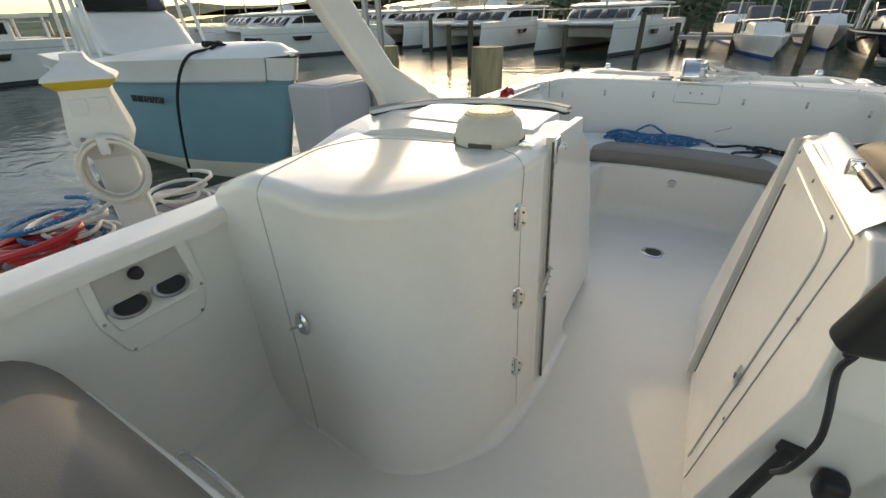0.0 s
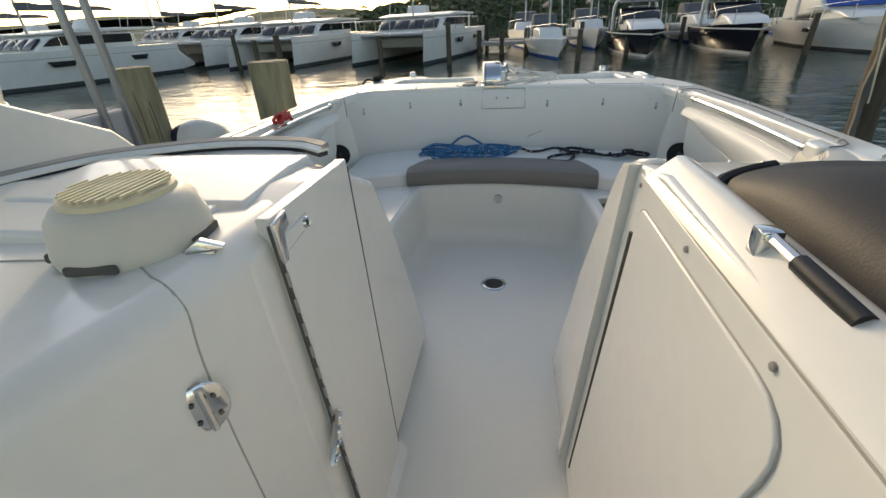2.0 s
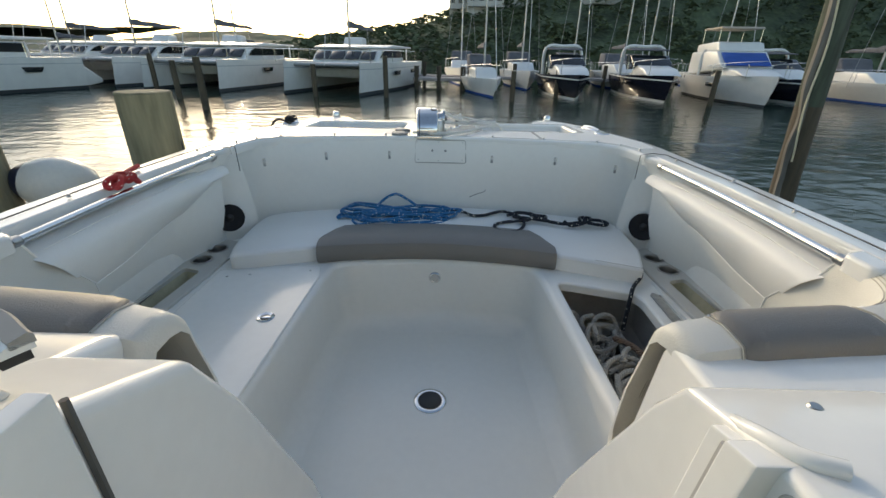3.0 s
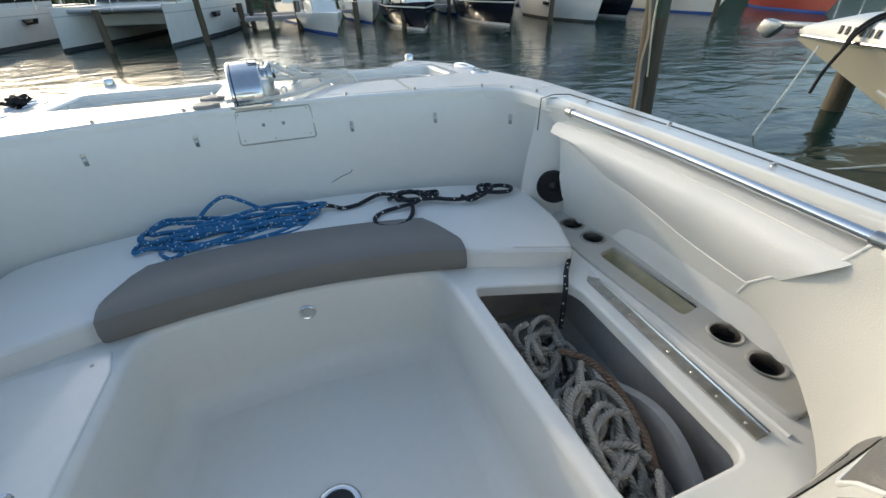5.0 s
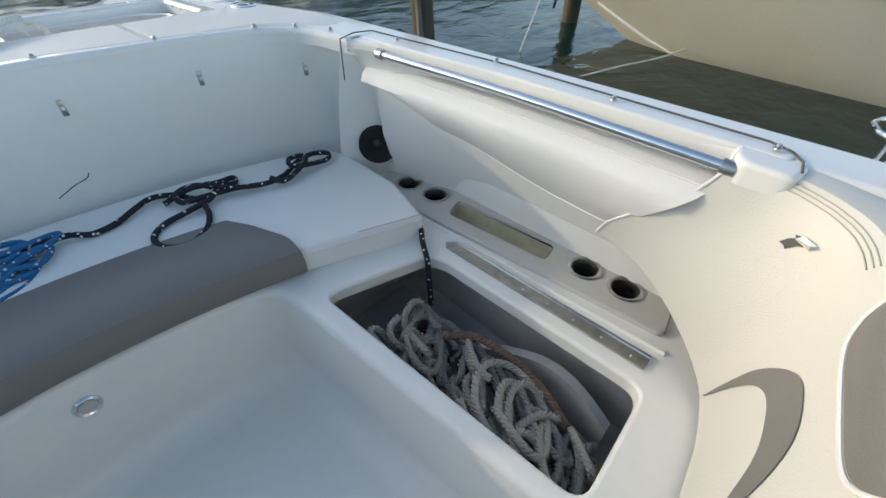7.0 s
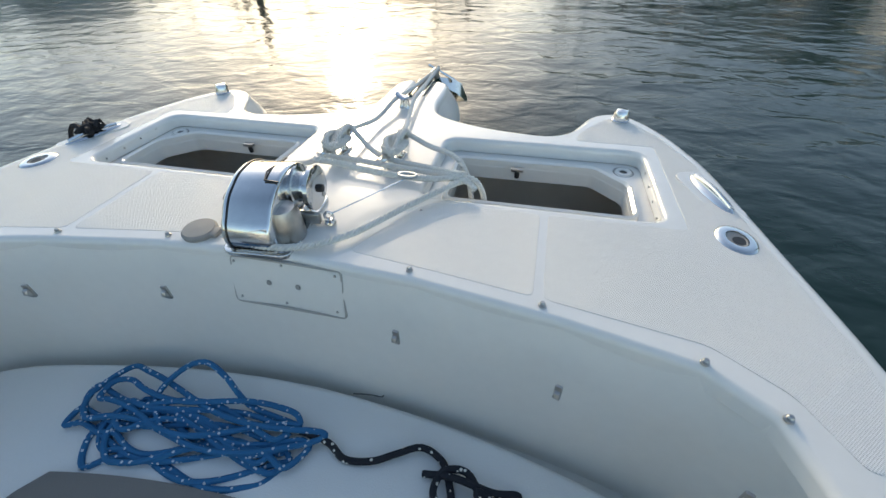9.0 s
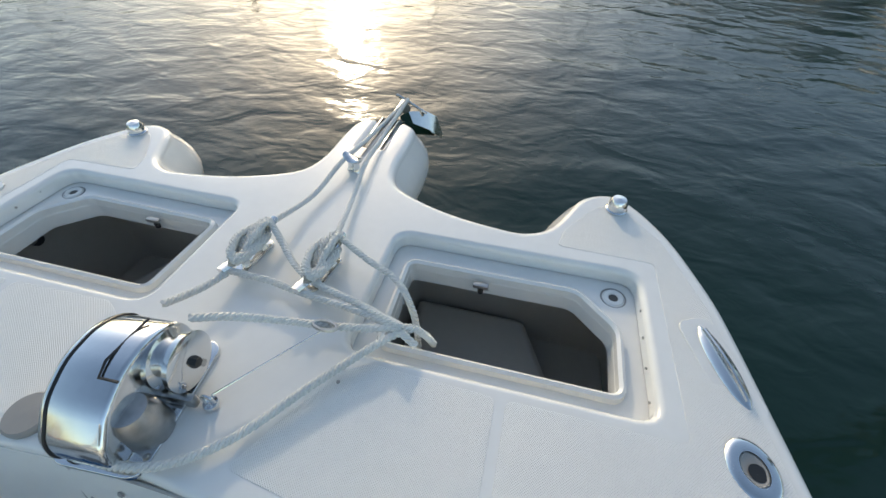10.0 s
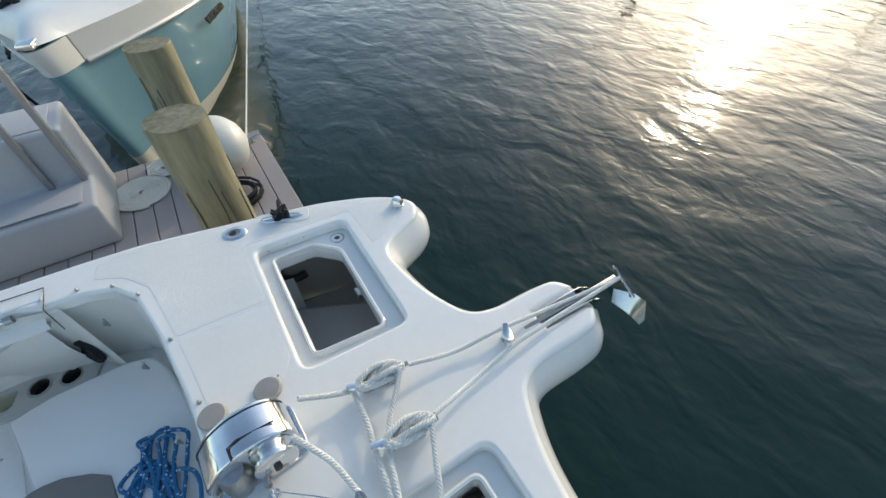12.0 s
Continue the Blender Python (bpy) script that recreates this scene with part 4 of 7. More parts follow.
# windscreen foot and the hardtop with its legs
ws = root("windscreen_sill", "grey and white windscreen sill with a black gasket", "windscreen sill")
path = curve_pts([(-0.43, 1.975, 1.096), (-0.53, 2.025, 1.098), (-0.72, 2.035, 1.098), (-0.89, 1.985, 1.098), (-1.06, 1.885, 1.096), (-1.15, 1.74, 1.094), (-1.195, 1.62, 1.092)], 6)
bars = {"sill": [], "trim": [], "gasket": []}
for i, p in enumerate(path):
    d = (path[min(i + 1, len(path) - 1)] - path[max(i - 1, 0)]).normalized()
    n_ = Vector((d.y, -d.x, 0))
    n_ = n_ if n_.y > 0 else -n_
    for key, ring in (("sill", ((-0.008, -0.003), (-0.008, 0.007), (0.012, 0.012), (0.016, 0.007), (0.016, -0.003))), ("trim", ((-0.022, -0.010), (-0.022, -0.003), (-0.008, 0.004), (0.014, -0.003), (0.014, -0.010))), ("gasket", ((-0.020, -0.022), (-0.024, -0.011), (0.008, -0.011), (0.008, -0.022)))):
        bars[key].append([p + n_ * o + Vector((0, 0, z)) for o, z in ring])
part("sill", loft(bars["sill"], closed=True), GREYP, ws)
part("trim", loft(bars["trim"], closed=True), GEL, ws)
part("gasket", loft(bars["gasket"], closed=True), BLACK, ws)


def leg(s):
    secs = []
    for x, y, z, a, b in ((1.215, 2.06, 0.92, 0.035, 0.34), (1.21, 1.96, 0.99, 0.032, 0.20), (1.19, 1.72, 1.20, 0.03, 0.09), (1.16, 1.36, 1.56, 0.03, 0.085), (1.13, 0.80, 2.15, 0.03, 0.09)):
        lp = rounded([(-a, -b), (a, -b), (a, b), (-a, b)], 0.02, 3)
        secs.append([(s * (x + u), y + v * 0.6, z + v * 0.62 * (0 if z < 0.95 else 1)) for u, v in lp])
    return loft(secs, closed=True)


# Roof is out of view: implied by the legs, added for its shade.
top = root("hardtop", "white hardtop on slanted fibreglass legs", "hardtop")
part("roof", slab(rounded([(-1.22, -1.7), (1.22, -1.7), (1.22, 0.9), (1.0, 1.15), (-1.0, 1.15), (-1.22, 0.9)], 0.1), (), 2.22, 0.08, 0.03, bottom=True), GEL, top)
part("leg", leg(1), GEL, top)
pl_ = part("leg", leg(-1), GEL, top)
pl_.location = (-0.05, 0.06, 0)
part("stay", tube([(-1.10, -1.3, 2.15), (-1.15, -1.3, 0.92)], 0.03, 10), GEL, top)
part("stay", tube([(1.10, -1.3, 2.15), (1.15, -1.3, 0.92)], 0.03, 10), GEL, top)

# helm station side walls
pw = thing("wall_port", prism([(-2.3, 0.0), (0.90, 0.0), (0.90, 0.915), (-2.3, 0.915)], "x", -1.222, -1.30, 0.01, 2), GELIN, "cream fibreglass inner side beside the helm", "wall", kind="structure")
thing("wall_starboard", prism([(-2.3, 0.0), (1.3, 0.0), (1.3, 0.915), (-2.3, 0.915)], "x", 1.13, 1.22, 0.01, 2), GELIN, "cream fibreglass inner side beside the helm", "wall", kind="structure")
thing("wall_stern", prism([(-1.2, 0.0), (1.2, 0.0), (1.2, 0.915), (-1.2, 0.915)], "y", -2.3, -2.2, 0.01, 2), GELIN, "cream fibreglass stern bulkhead", "wall", kind="structure")

thing("trim", prism([(-1.23, 0.001), (-1.09, 0.001), (-1.13, 0.008), (-1.175, 0.03), (-1.205, 0.07), (-1.218, 0.13), (-1.23, 0.15)], "y", -2.2, 0.90), GELIN, "rounded cove along the foot of the side wall", "trim", kind="structure")
cb = root("cup_box", "white moulded side pocket with two cup holders and a socket", "cup holder box")
fr = rounded([(0.435, 0.922), (0.712, 0.922), (0.732, 0.72), (0.700, 0.615), (0.475, 0.615), (0.432, 0.745)], 0.03)
op = rounded([(0.462, 0.896), (0.678, 0.902), (0.700, 0.752), (0.670, 0.715), (0.485, 0.715), (0.458, 0.752)], 0.02)
mx = Matrix(((0, 0, 1, -1.222), (1, 0, 0, 0), (0, 1, 0, 0), (0, 0, 0, 1)))
bm = slab(fr, [op], 0.012, 0.014, 0.006, 3)
bmesh.ops.transform(bm, matrix=mx, verts=bm.verts)
part("frame", bm, GEL, cb)
bm = slab(op, (), 0.004, 0.006, 0.002, 2)
bmesh.ops.transform(bm, matrix=mx, verts=bm.verts)
part("back", bm, TRAY, cb)
shelf = slab(rounded([(0.455, 0.0), (0.702, 0.0), (0.690, 0.10), (0.470, 0.10)], 0.012), (), 0.0, 0.015, 0.004, 2)
bmesh.ops.transform(shelf, matrix=Matrix(((0, 0.42, 0.6, -1.232), (1, 0, 0, 0), (0, -0.75, 0.5, 0.79), (0, 0, 0, 1))), verts=shelf.verts)
part("shelf", shelf, GELIN, cb)
for y in (0.518, 0.632):
    part("cup_holder", turned([(0.0001, -0.012), (0.038, -0.010), (0.042, 0.003), (0.050, 0.004), (0.053, 0.0)], 24, pose(-1.205, y, 0.768, 0, 42, 0) @ Matrix.Diagonal((0.72, 1.0, 1, 1))), WORN, cb, "steel cup holder ring")
    part("cup_shadow", turned([(0.0001, 0.001), (0.040, 0.001)], 24, pose(-1.2045, y, 0.769, 0, 42, 0) @ Matrix.Diagonal((0.72, 1.0, 1, 1))), BLACK, cb)
part("socket", turned([(0.0001, 0.016), (0.017, 0.014), (0.020, 0.0)], 14, pose(-1.214, 0.562, 0.846, 0, 90, 0)), BLACK, cb, "black power socket cap")
for y, z in ((0.448, 0.905), (0.698, 0.908), (0.716, 0.72), (0.690, 0.632), (0.446, 0.745), (0.485, 0.630)):
    part("screw", turned([(0.0001, 0.004), (0.004, 0.003), (0.005, 0)], 8, pose(-1.210, y, z, 0, 90, 0)), WORN, cb)

seat = root("passenger_bench", "worn grey vinyl bench with a white edge", "bench")
secs = []
for k in range(13):
    v = k / 12
    x = -1.22 + 0.70 * v
    hx = (1 - v ** 5) ** 0.5 * 0.9 + 0.1
    secs.append([(x, 0.345 - 0.13 * (1 - math.cos(a)), 0.52 + 0.27 * hx * math.sin(a)) for a in [math.pi / 2 * j / 8 for j in range(9)]]
                + [(x, 0.215 - 0.85 * u, 0.52 + 0.27 * hx + 0.03 * hx * math.sin(math.pi * u) - 0.02 * math.exp(-((u - 0.2) / 0.04) ** 2) + 0.008 * math.sin(9 * u + 5 * v)) for u in [j / 16 for j in range(1, 17)]])
part("cushion", loft(secs), GREYV, seat)
part("edge", prism([(0.29, 0.50), (0.29, 0.595), (0.345, 0.595), (0.355, 0.58), (0.355, 0.40), (0.29, 0.40)], "x", -1.22, -0.44, 0.01, 3), GEL, seat)
part("base", box(-1.22, -0.48, -0.6, 0.34, 0.0, 0.55, 0.02), GEL, seat)
part("grab_loop", tube([(-0.86, 0.355, 0.53), (-0.85, 0.385, 0.53), (-0.64, 0.385, 0.50), (-0.62, 0.355, 0.49)], 0.007, 8, smooth=4), STEEL, seat)

# ---- cushions ----
cu = root("bow_cushion", "white vinyl bow cushion with a grey bolster", "cushion")
fr_ = [(-1.02, 3.44), (-0.60, 3.565), (-0.3, 3.600), (0.0, 3.612), (0.3, 3.590), (0.60, 3.528), (1.015, 3.385)]
bk = [(1.09, 3.62), (1.09, 3.95), (0.98, 4.06), (0.65, 4.15), (0.3, 4.20), (0.0, 4.215), (-0.3, 4.20), (-0.65, 4.15), (-0.96, 4.07), (-1.06, 3.95), (-1.06, 3.60)]
front_ = [(p.x, p.y) for p in curve_pts([(x, y, 0) for x, y in fr_], 4)]
back_ = [(p.x, p.y) for p in curve_pts([(x, y, 0) for x, y in bk], 4)]
loop = rounded(front_ + back_, 0.03, 3)
part("pad", slab(loop, (), lambda p: 0.487 + 0.006 * math.sin(p[0] * 2.6 + 1.5), 0.085, 0.022, 5), VINYL, cu)
secs = []
for k in range(29):
    x = -0.61 + 1.23 * k / 28
    yf = 3.612 - 0.19 * x * x - 0.035 * (x > 0) * x
    f = min(1, (0.62 - abs(x)) / 0.10 + 0.12) ** 0.5
    d = 0.27 * f
    secs.append([(x, yf + 0.006, 0.398), (x, yf - 0.016, 0.42), (x, yf - 0.020, 0.455), (x, yf - 0.006, 0.497), (x, yf + 0.03, 0.516 - 0.012 * (1 - f)), (x, yf + 0.10 * f + 0.02, 0.518 - 0.012 * (1 - f)), (x, yf + 0.2 * f + 0.02, 0.508 - 0.010 * (1 - f)), (x, yf + d, 0.500), (x, yf + d + 0.004, 0.48)])
part("bolster", loft(secs), GREYV, cu, "grey vinyl bolster roll")
part("piping", tube([(p[0], p[1] - 0.001, 0.470) for p in front_], 0.0022, 5), VINYL, cu)
part("seam", tube([(p[0], p[1] + 0.012, 0.4885 + 0.006 * math.sin(p[0] * 2.6 + 1.5)) for p in front_[22:]], 0.0012, 5), SEAM, cu)


def side_pad(s):
    secs = []
    for k in range(22):
        v = k / 21
        y = 2.66 + 1.14 * v
        x0 = 1.135 - 0.02 * ease(y, 3.3, 3.85) + 0.015 * ease(y, 2.66, 3.0)
        zb = 0.62 + 0.055 * ease(y, 2.9, 3.5) + 0.135 * ease(y, 3.45, 3.80) ** 1.4
        sec = [(1.262 - 0.05 * v, 0.865), (1.215 - 0.04 * v, 0.858), (x0 + 0.025, 0.845), (x0 - 0.002, 0.828), (x0 - 0.012, 0.80)]
        for j in range(1, 6):
            t = j / 5
            sec.append((x0 - 0.012 + 0.095 * t ** 1.6, 0.80 + (zb - 0.80) * t))
        sec.append((x0 + 0.105, zb - 0.002))
        sec.append((x0 + 0.14, zb + 0.012))
        secs.append([(s * a, y + 0.22 * (1 - v) ** 2 * min(1, max(0, (0.85 - b) / 0.24)), b) for a, b in sec])
    return secs


for s in (1, -1):
    pad = root("side_bolster", "cream vinyl side bolster under the gunwale rail", "bolster", "side bolsters")
    sp_ = side_pad(s)
    part("pad", loft(sp_), VINYL, pad)
    part("piping", tube([Vector(q[2]) + Vector((0, 0, 0.002)) for q in sp_], 0.003, 6), VINYL, pad)
    part("lower_welt", tube([Vector(q[9]) for q in sp_], 0.004, 6), VINYL, pad)
    # wrap-round backrest in the aft corner
    br = root("corner_backrest", "cream vinyl wrap-round backrest with a grey headroll", "backrest", "corner backrests")
    base = [(1.145, 2.66), (1.13, 2.54), (1.06, 2.445), (0.92, 2.400), (0.78, 2.384), (0.65, 2.368), (0.525, 2.346)]
    base = curve_pts([(x, y, 0) for x, y in base], 4)
    secs = []
    for k, p in enumerate(base):
        v = k / (len(base) - 1)
        d = (base[min(k + 1, len(base) - 1)] - base[max(k - 1, 0)]).normalized()
        nrm = Vector((d.y, -d.x, 0))
        nrm = nrm if nrm.y < 0 or nrm.x > 0 else -nrm
        topz = 0.930 - 0.006 * ease(v, 0.85, 1.0)
        foot = 0.42 + 0.18 * (1 - ease(v, 0.05, 0.42))
        sec = []
        for o, z in ((-0.055, foot), (-0.065, foot + 0.06), (-0.05, (foot + topz) / 2), (-0.015, topz - 0.09), (-0.005, topz - 0.035), (0.02, topz - 0.006), (0.06, topz), (0.112, topz - 0.012), (0.128, topz - 0.045), (0.13, topz - 0.25)):
            low = (1 - ease(v, 0.0, 0.40)) * min(1, max(0, (topz - 0.06 - z) / 0.24)) if o < 0 else 0
            q = p + nrm * (o + 0.01 + 0.085 * low)
            sec.append((s * q.x, q.y + 0.22 * low, z))
        secs.append(sec)
    ends, out = [], (base[-1] - base[-2]).normalized()
    mid_end = sum((Vector(q) for q in secs[-1]), Vector()) / len(secs[-1])
    for go, keep in ((0.014, 0.985), (0.026, 0.93), (0.033, 0.84), (0.036, 0.70)):
        ends.append([mid_end + (Vector(q) - mid_end) * keep + Vector((s * out.x, out.y, 0)) * go for q in secs[-1]])
    part("pad", loft(secs + ends), CREAMDIM, br)

    def on_pad(v, w, lift=0.0):
        """A point on the pad: v along its length, w round its section."""
        def at(v, w):
            v, w = min(0.9999, max(0, v)) * (len(secs) - 1), min(8.9999, max(0, w))
            i, j = int(v), int(w)
            a = Vector(secs[i][j]).lerp(Vector(secs[i][j + 1]), w - j)
            b = Vector(secs[i + 1][j]).lerp(Vector(secs[i + 1][j + 1]), w - j)
            return a.lerp(b, v - i)
        n = (at(v + 0.02, w) - at(v - 0.02, w)).cross(at(v, w + 0.3) - at(v, w - 0.3)).normalized()
        mid = (Vector(secs[int(min(0.999, max(0, v)) * (len(secs) - 1))][0]) + Vector(secs[int(min(0.999, max(0, v)) * (len(secs) - 1))][9])) / 2
        if n.dot(at(v, w) - mid) < 0:
            n = -n
        return at(v, w) + n * lift

    roll, edge = [], []
    for k in range(29):
        v = 0.495 + 0.41 * k / 28
        q = abs((v - 0.70) / 0.205)
        w0 = 3.15 + 1.9 * q ** 7
        roll.append([on_pad(v, w0 + (9 - w0) * i / 14, 0.002 + 0.009 * min(1, 1.5 * i / 3) * (1 - q ** 12)) for i in range(15)])
        edge.append(on_pad(v, w0 - 0.10, 0.002))
    part("headroll", loft(roll), GREYV, br, "grey vinyl headroll")
    part("piping", tube(edge, 0.0035, 6), VINYL, br)
    for idx, vv in ((0, 0.487), (-1, 0.913)):
        part("stitch", tube([on_pad(vv, 4.9 + 0.35 * i, 0.002) for i in range(12)], 0.0025, 5), SEAM, br)
    for dw in (0.0, 0.22, 0.42):
        part("stitch", tube([on_pad(0.42 * i / 20, 4.3 + dw - 0.3 * (i / 20) ** 4, 0.001) for i in range(21)], 0.0014, 5), SEAM, br)
        part("stitch", tube([on_pad(0.917 + 0.04 * dw + 0.045 * i / 12, 4.8 - 4.5 * i / 12, 0.001) for i in range(13)], 0.0012, 5), SEAM, br)
    st = [Vector(q) for q in secs[0]]
    part("welt", tube([q for q in st[:7]], 0.0035, 6), VINYL, br)
    ins = []
    for k in range(33):
        q = -1 + 2 * k / 32
        v = 0.66 + 0.26 * q
        wc = 2.45 - 1.75 * abs(q) ** 2.6
        hw = 0.20 * (1 - abs(q) ** 3) + 0.01
        ins.append([on_pad(v, wc - hw, 0.0025), on_pad(v, wc, 0.003), on_pad(v, wc + hw, 0.0025)])
    part("inlay", loft(ins), GREYV, br, "curved grey vinyl inlay")
    if s > 0:
        random.seed(5)
        rim, mid_ = [], []
        for i in range(14):
            a = i * 2 * math.pi / 14
            g = random.uniform(0.55, 1.25)
            rim.append(on_pad(0.262 + 0.026 * g * math.cos(a), 3.05 + 0.20 * g * math.sin(a + 0.5), 0.0022))
            mid_.append(on_pad(0.262, 3.05, 0.003))
        part("tear", loft([rim, mid_], closed=True, caps=False), GAP, br, "torn hole in the vinyl", smooth=0)
        part("flap", loft([[on_pad(0.272 + 0.02 * u, 3.0, 0.003), on_pad(0.277 + 0.02 * u, 3.15 + 0.05 * u, 0.014), on_pad(0.282 + 0.02 * u, 3.3, 0.008)] for u in (-1, 0, 1)]), VINYL, br, "curled vinyl flap")
    # rail and gunwale cap over the bolster
    rail = root("grab_rail", "polished stainless steel rail recessed in the gunwale", "rail", "gunwale rails")
    part("tube", tube([(s * 1.145, 3.70, 0.902), (s * 1.168, 3.2, 0.902), (s * 1.160, 2.665, 0.902)], 0.0125, 12, smooth=5), STEEL, rail)
    for x, y in ((1.144, 3.712), (1.160, 2.655)):
        part("end_fitting", tube([(s * x, y - 0.014, 0.902), (s * x, y + 0.014, 0.902)], 0.0165, 14), WORN, rail, "steel end fitting")
    thing("gunwale_cap", slab([(s * x, y) for x, y in rounded([(1.10, 3.845), (1.155, 3.845), (1.165, 3.70), (1.20, 3.30), (1.205, 2.70), (1.21, 2.565), (1.255, 2.56), (1.265, 3.2), (1.22, 3.845)], 0.02)], (), 0.9335, 0.045, 0.008, 3), GEL,
          "white gunwale cap round the recessed rail", "gunwale", kind="structure")
    thing("gunwale_end", slab([(s * x, y) for x, y in rounded([(1.215, 2.668), (1.175, 2.660), (1.143, 2.640), (1.140, 2.545), (1.215, 2.53)], 0.022)], (), 0.9318, 0.05, 0.012, 4), GEL,
          "rounded white end of the gunwale recess", "gunwale", kind="structure")
    thing("trim", tube([(s * 1.085, 3.85, 0.80), (s * 1.09, 3.852, 0.932), (s * 1.15, 3.856, 0.941), (s * 1.225, 3.85, 0.936), (s * 1.268, 3.3, 0.936), (s * 1.262, 2.62, 0.936), (s * 1.245, 2.575, 0.935), (s * 1.215, 2.552, 0.934), (s * 1.17, 2.545, 0.933)], 0.0024, 6), GAP, "dark joint round the gunwale cap", "trim", kind="structure")

# speakers in the side panels
for s in (1, -1):
    sp = root("speaker", "round black loudspeaker hole in the side panel", "speaker", "speakers")
    m = Matrix.Translation((s * 1.168, 3.800, 0.54)) @ Vector((-s * 0.62, -0.78, 0.06)).to_track_quat("Z", "Y").to_matrix().to_4x4()
    part("cone", turned([(0.0001, -0.004), (0.03, 0.0), (0.066, 0.014), (0.074, 0.016), (0.077, 0.010), (0.077, -0.01)], 30, m), BLACKR, sp)
    part("dust_cap", turned([(0.0001, 0.012), (0.015, 0.008), (0.022, 0.0)], 16, m), BLACK, sp)

# wall clips
for x, y, z in ((0.334, 4.21, 0.81), (0.711, 4.135, 0.825), (1.03, 4.005, 0.815), (-0.308, 4.213, 0.825), (-0.685, 4.14, 0.825), (-1.014, 4.01, 0.81)):
    cl = root("cushion_clip", "small steel cushion clip on the bow wall", "clip", "wall clips", (x, y, z), math.degrees(math.atan2(-x * 0.45, 1)))
    part("plate", box(-0.008, 0.008, -0.004, 0.004, -0.024, 0.024, 0.003), WORN, cl)
    part("tongue", prism([(-0.004, -0.02), (-0.016, -0.002), (-0.012, 0.010), (-0.004, 0.012)], "x", -0.006, 0.006, 0.001, 1), WORN, cl)

# screws along the coaming
SCR = [(0.342, 4.325), (0.659, 4.275), (0.965, 4.19), (1.075, 4.10), (1.135, 3.97), (0.02, 4.345)]
for x, y in SCR + [(-a, b) for a, b in SCR[:-1]]:
    stud = root("snap_stud", "small steel snap stud on the coaming", "stud", "snap studs", (x, y, sheer(y) + 0.001))
    part("base", turned([(0.009, 0.0), (0.008, 0.003), (0.005, 0.004)], 12), WORN, stud)
    part("cap", turned([(0.005, 0.003), (0.006, 0.008), (0.004, 0.011), (0.0001, 0.011)], 12), WORN, stud)
for s in (1, -1):
    for x, y, z in ((1.20, 3.69, 0.942), (1.262, 3.328, 0.942), (1.235, 2.95, 0.942), (1.23, 2.60, 0.942), (1.25, 2.42, 0.937)):
        stud = root("snap_stud", "small steel snap stud on the gunwale", "stud", "snap studs", (s * x, y, z - 0.004))
        part("base", turned([(0.009, 0.0), (0.008, 0.003), (0.005, 0.004)], 12), WORN, stud)
        part("cap", turned([(0.005, 0.003), (0.006, 0.008), (0.004, 0.011), (0.0001, 0.011)], 12), WORN, stud)

# floor socket and courtesy light
dr = root("table_socket", "round steel table socket sunk in the floor", "socket", at=(0, 3.0, 0.001))
part("flange", turned([(0.052, -0.002), (0.054, 0.003), (0.066, 0.005), (0.072, 0.002), (0.074, 0.0)], 32), STEEL, dr)
part("throat", turned([(0.052, 0.002), (0.050, 0.001), (0.0001, 0.0008)], 28), BLACK, dr)
li = root("courtesy_light", "small round chrome courtesy light in the seat riser", "light", at=(0.0, 3.610, 0.29))
lm = pose(0, 0, 0, 90, 0, 0)
part("bezel", turned([(0.022, 0.004), (0.028, 0.007), (0.032, 0.004), (0.034, 0.0)], 24, lm), STEEL, li)
part("lens", turned([(0.0001, 0.006), (0.022, 0.005)], 20, lm), TRAY, li)

# ---- foredeck fittings ----
wl_ = root("windlass", "polished steel anchor windlass on the foredeck", "windlass", at=(-0.085, 4.440, 0.925), turn=4)
side = [(-0.135, 0.0), (-0.145, 0.035), (-0.135, 0.075), (-0.08, 0.135), (-0.01, 0.165), (0.06, 0.165), (0.115, 0.14), (0.145, 0.10), (0.15, 0.0)]
side = rounded(side, 0.025, 4)
part("body", prism(side, "x", -0.075, 0.075, 0.012, 3), STEEL, wl_)
part("cover_line", tube([(-0.055, y, z) for y, z in offset(side if area(side) > 0 else side[::-1], 0.0)[6:]], 0.003, 5), BLACK, wl_)
part("panel_line", tube([(0.03, 0.11, 0.152), (0.03, 0.0, 0.17), (0.035, -0.03, 0.162), (0.076, -0.03, 0.158)], 0.003, 5), BLACK, wl_)
gm = pose(0.10, 0.065, 0.085, 0, 90, 0)
gy = part("gypsy", turned([(0.03, -0.03), (0.062, -0.026), (0.066, -0.018), (0.045, -0.006), (0.045, 0.004), (0.064, 0.016), (0.066, 0.030), (0.056, 0.036), (0.03, 0.038), (0.0001, 0.039)], 28, gm), STEEL, wl_, "steel rope gypsy")
part("nut", turned([(0.0001, 0.052), (0.012, 0.050), (0.014, 0.038)], 6, gm), BLACK, gy)
part("spot", turned([(0.0001, 0.041), (0.009, 0.040)], 10, gm @ pose(0.03, 0.015, 0.0)), WORN, gy)
part("motor", turned([(0.0001, 0.10), (0.035, 0.095), (0.045, 0.07), (0.048, 0.0)], 20, pose(0.078, -0.055, 0.0)), WORN, wl_, "dull steel gear housing")
part("guide", box(0.06, 0.15, 0.0, 0.02, 0.0, 0.035, 0.006), WORN, wl_)
part("base", slab(rounded([(-0.095, -0.15), (0.12, -0.15), (0.12, 0.16), (-0.095, 0.16)], 0.04), (), 0.004, 0.012, 0.003), STEEL, wl_)
part("maker_plate", box(0.122, 0.124, 0.03, 0.10, 0.05, 0.07, 0.0005, 1), BLACK, wl_)
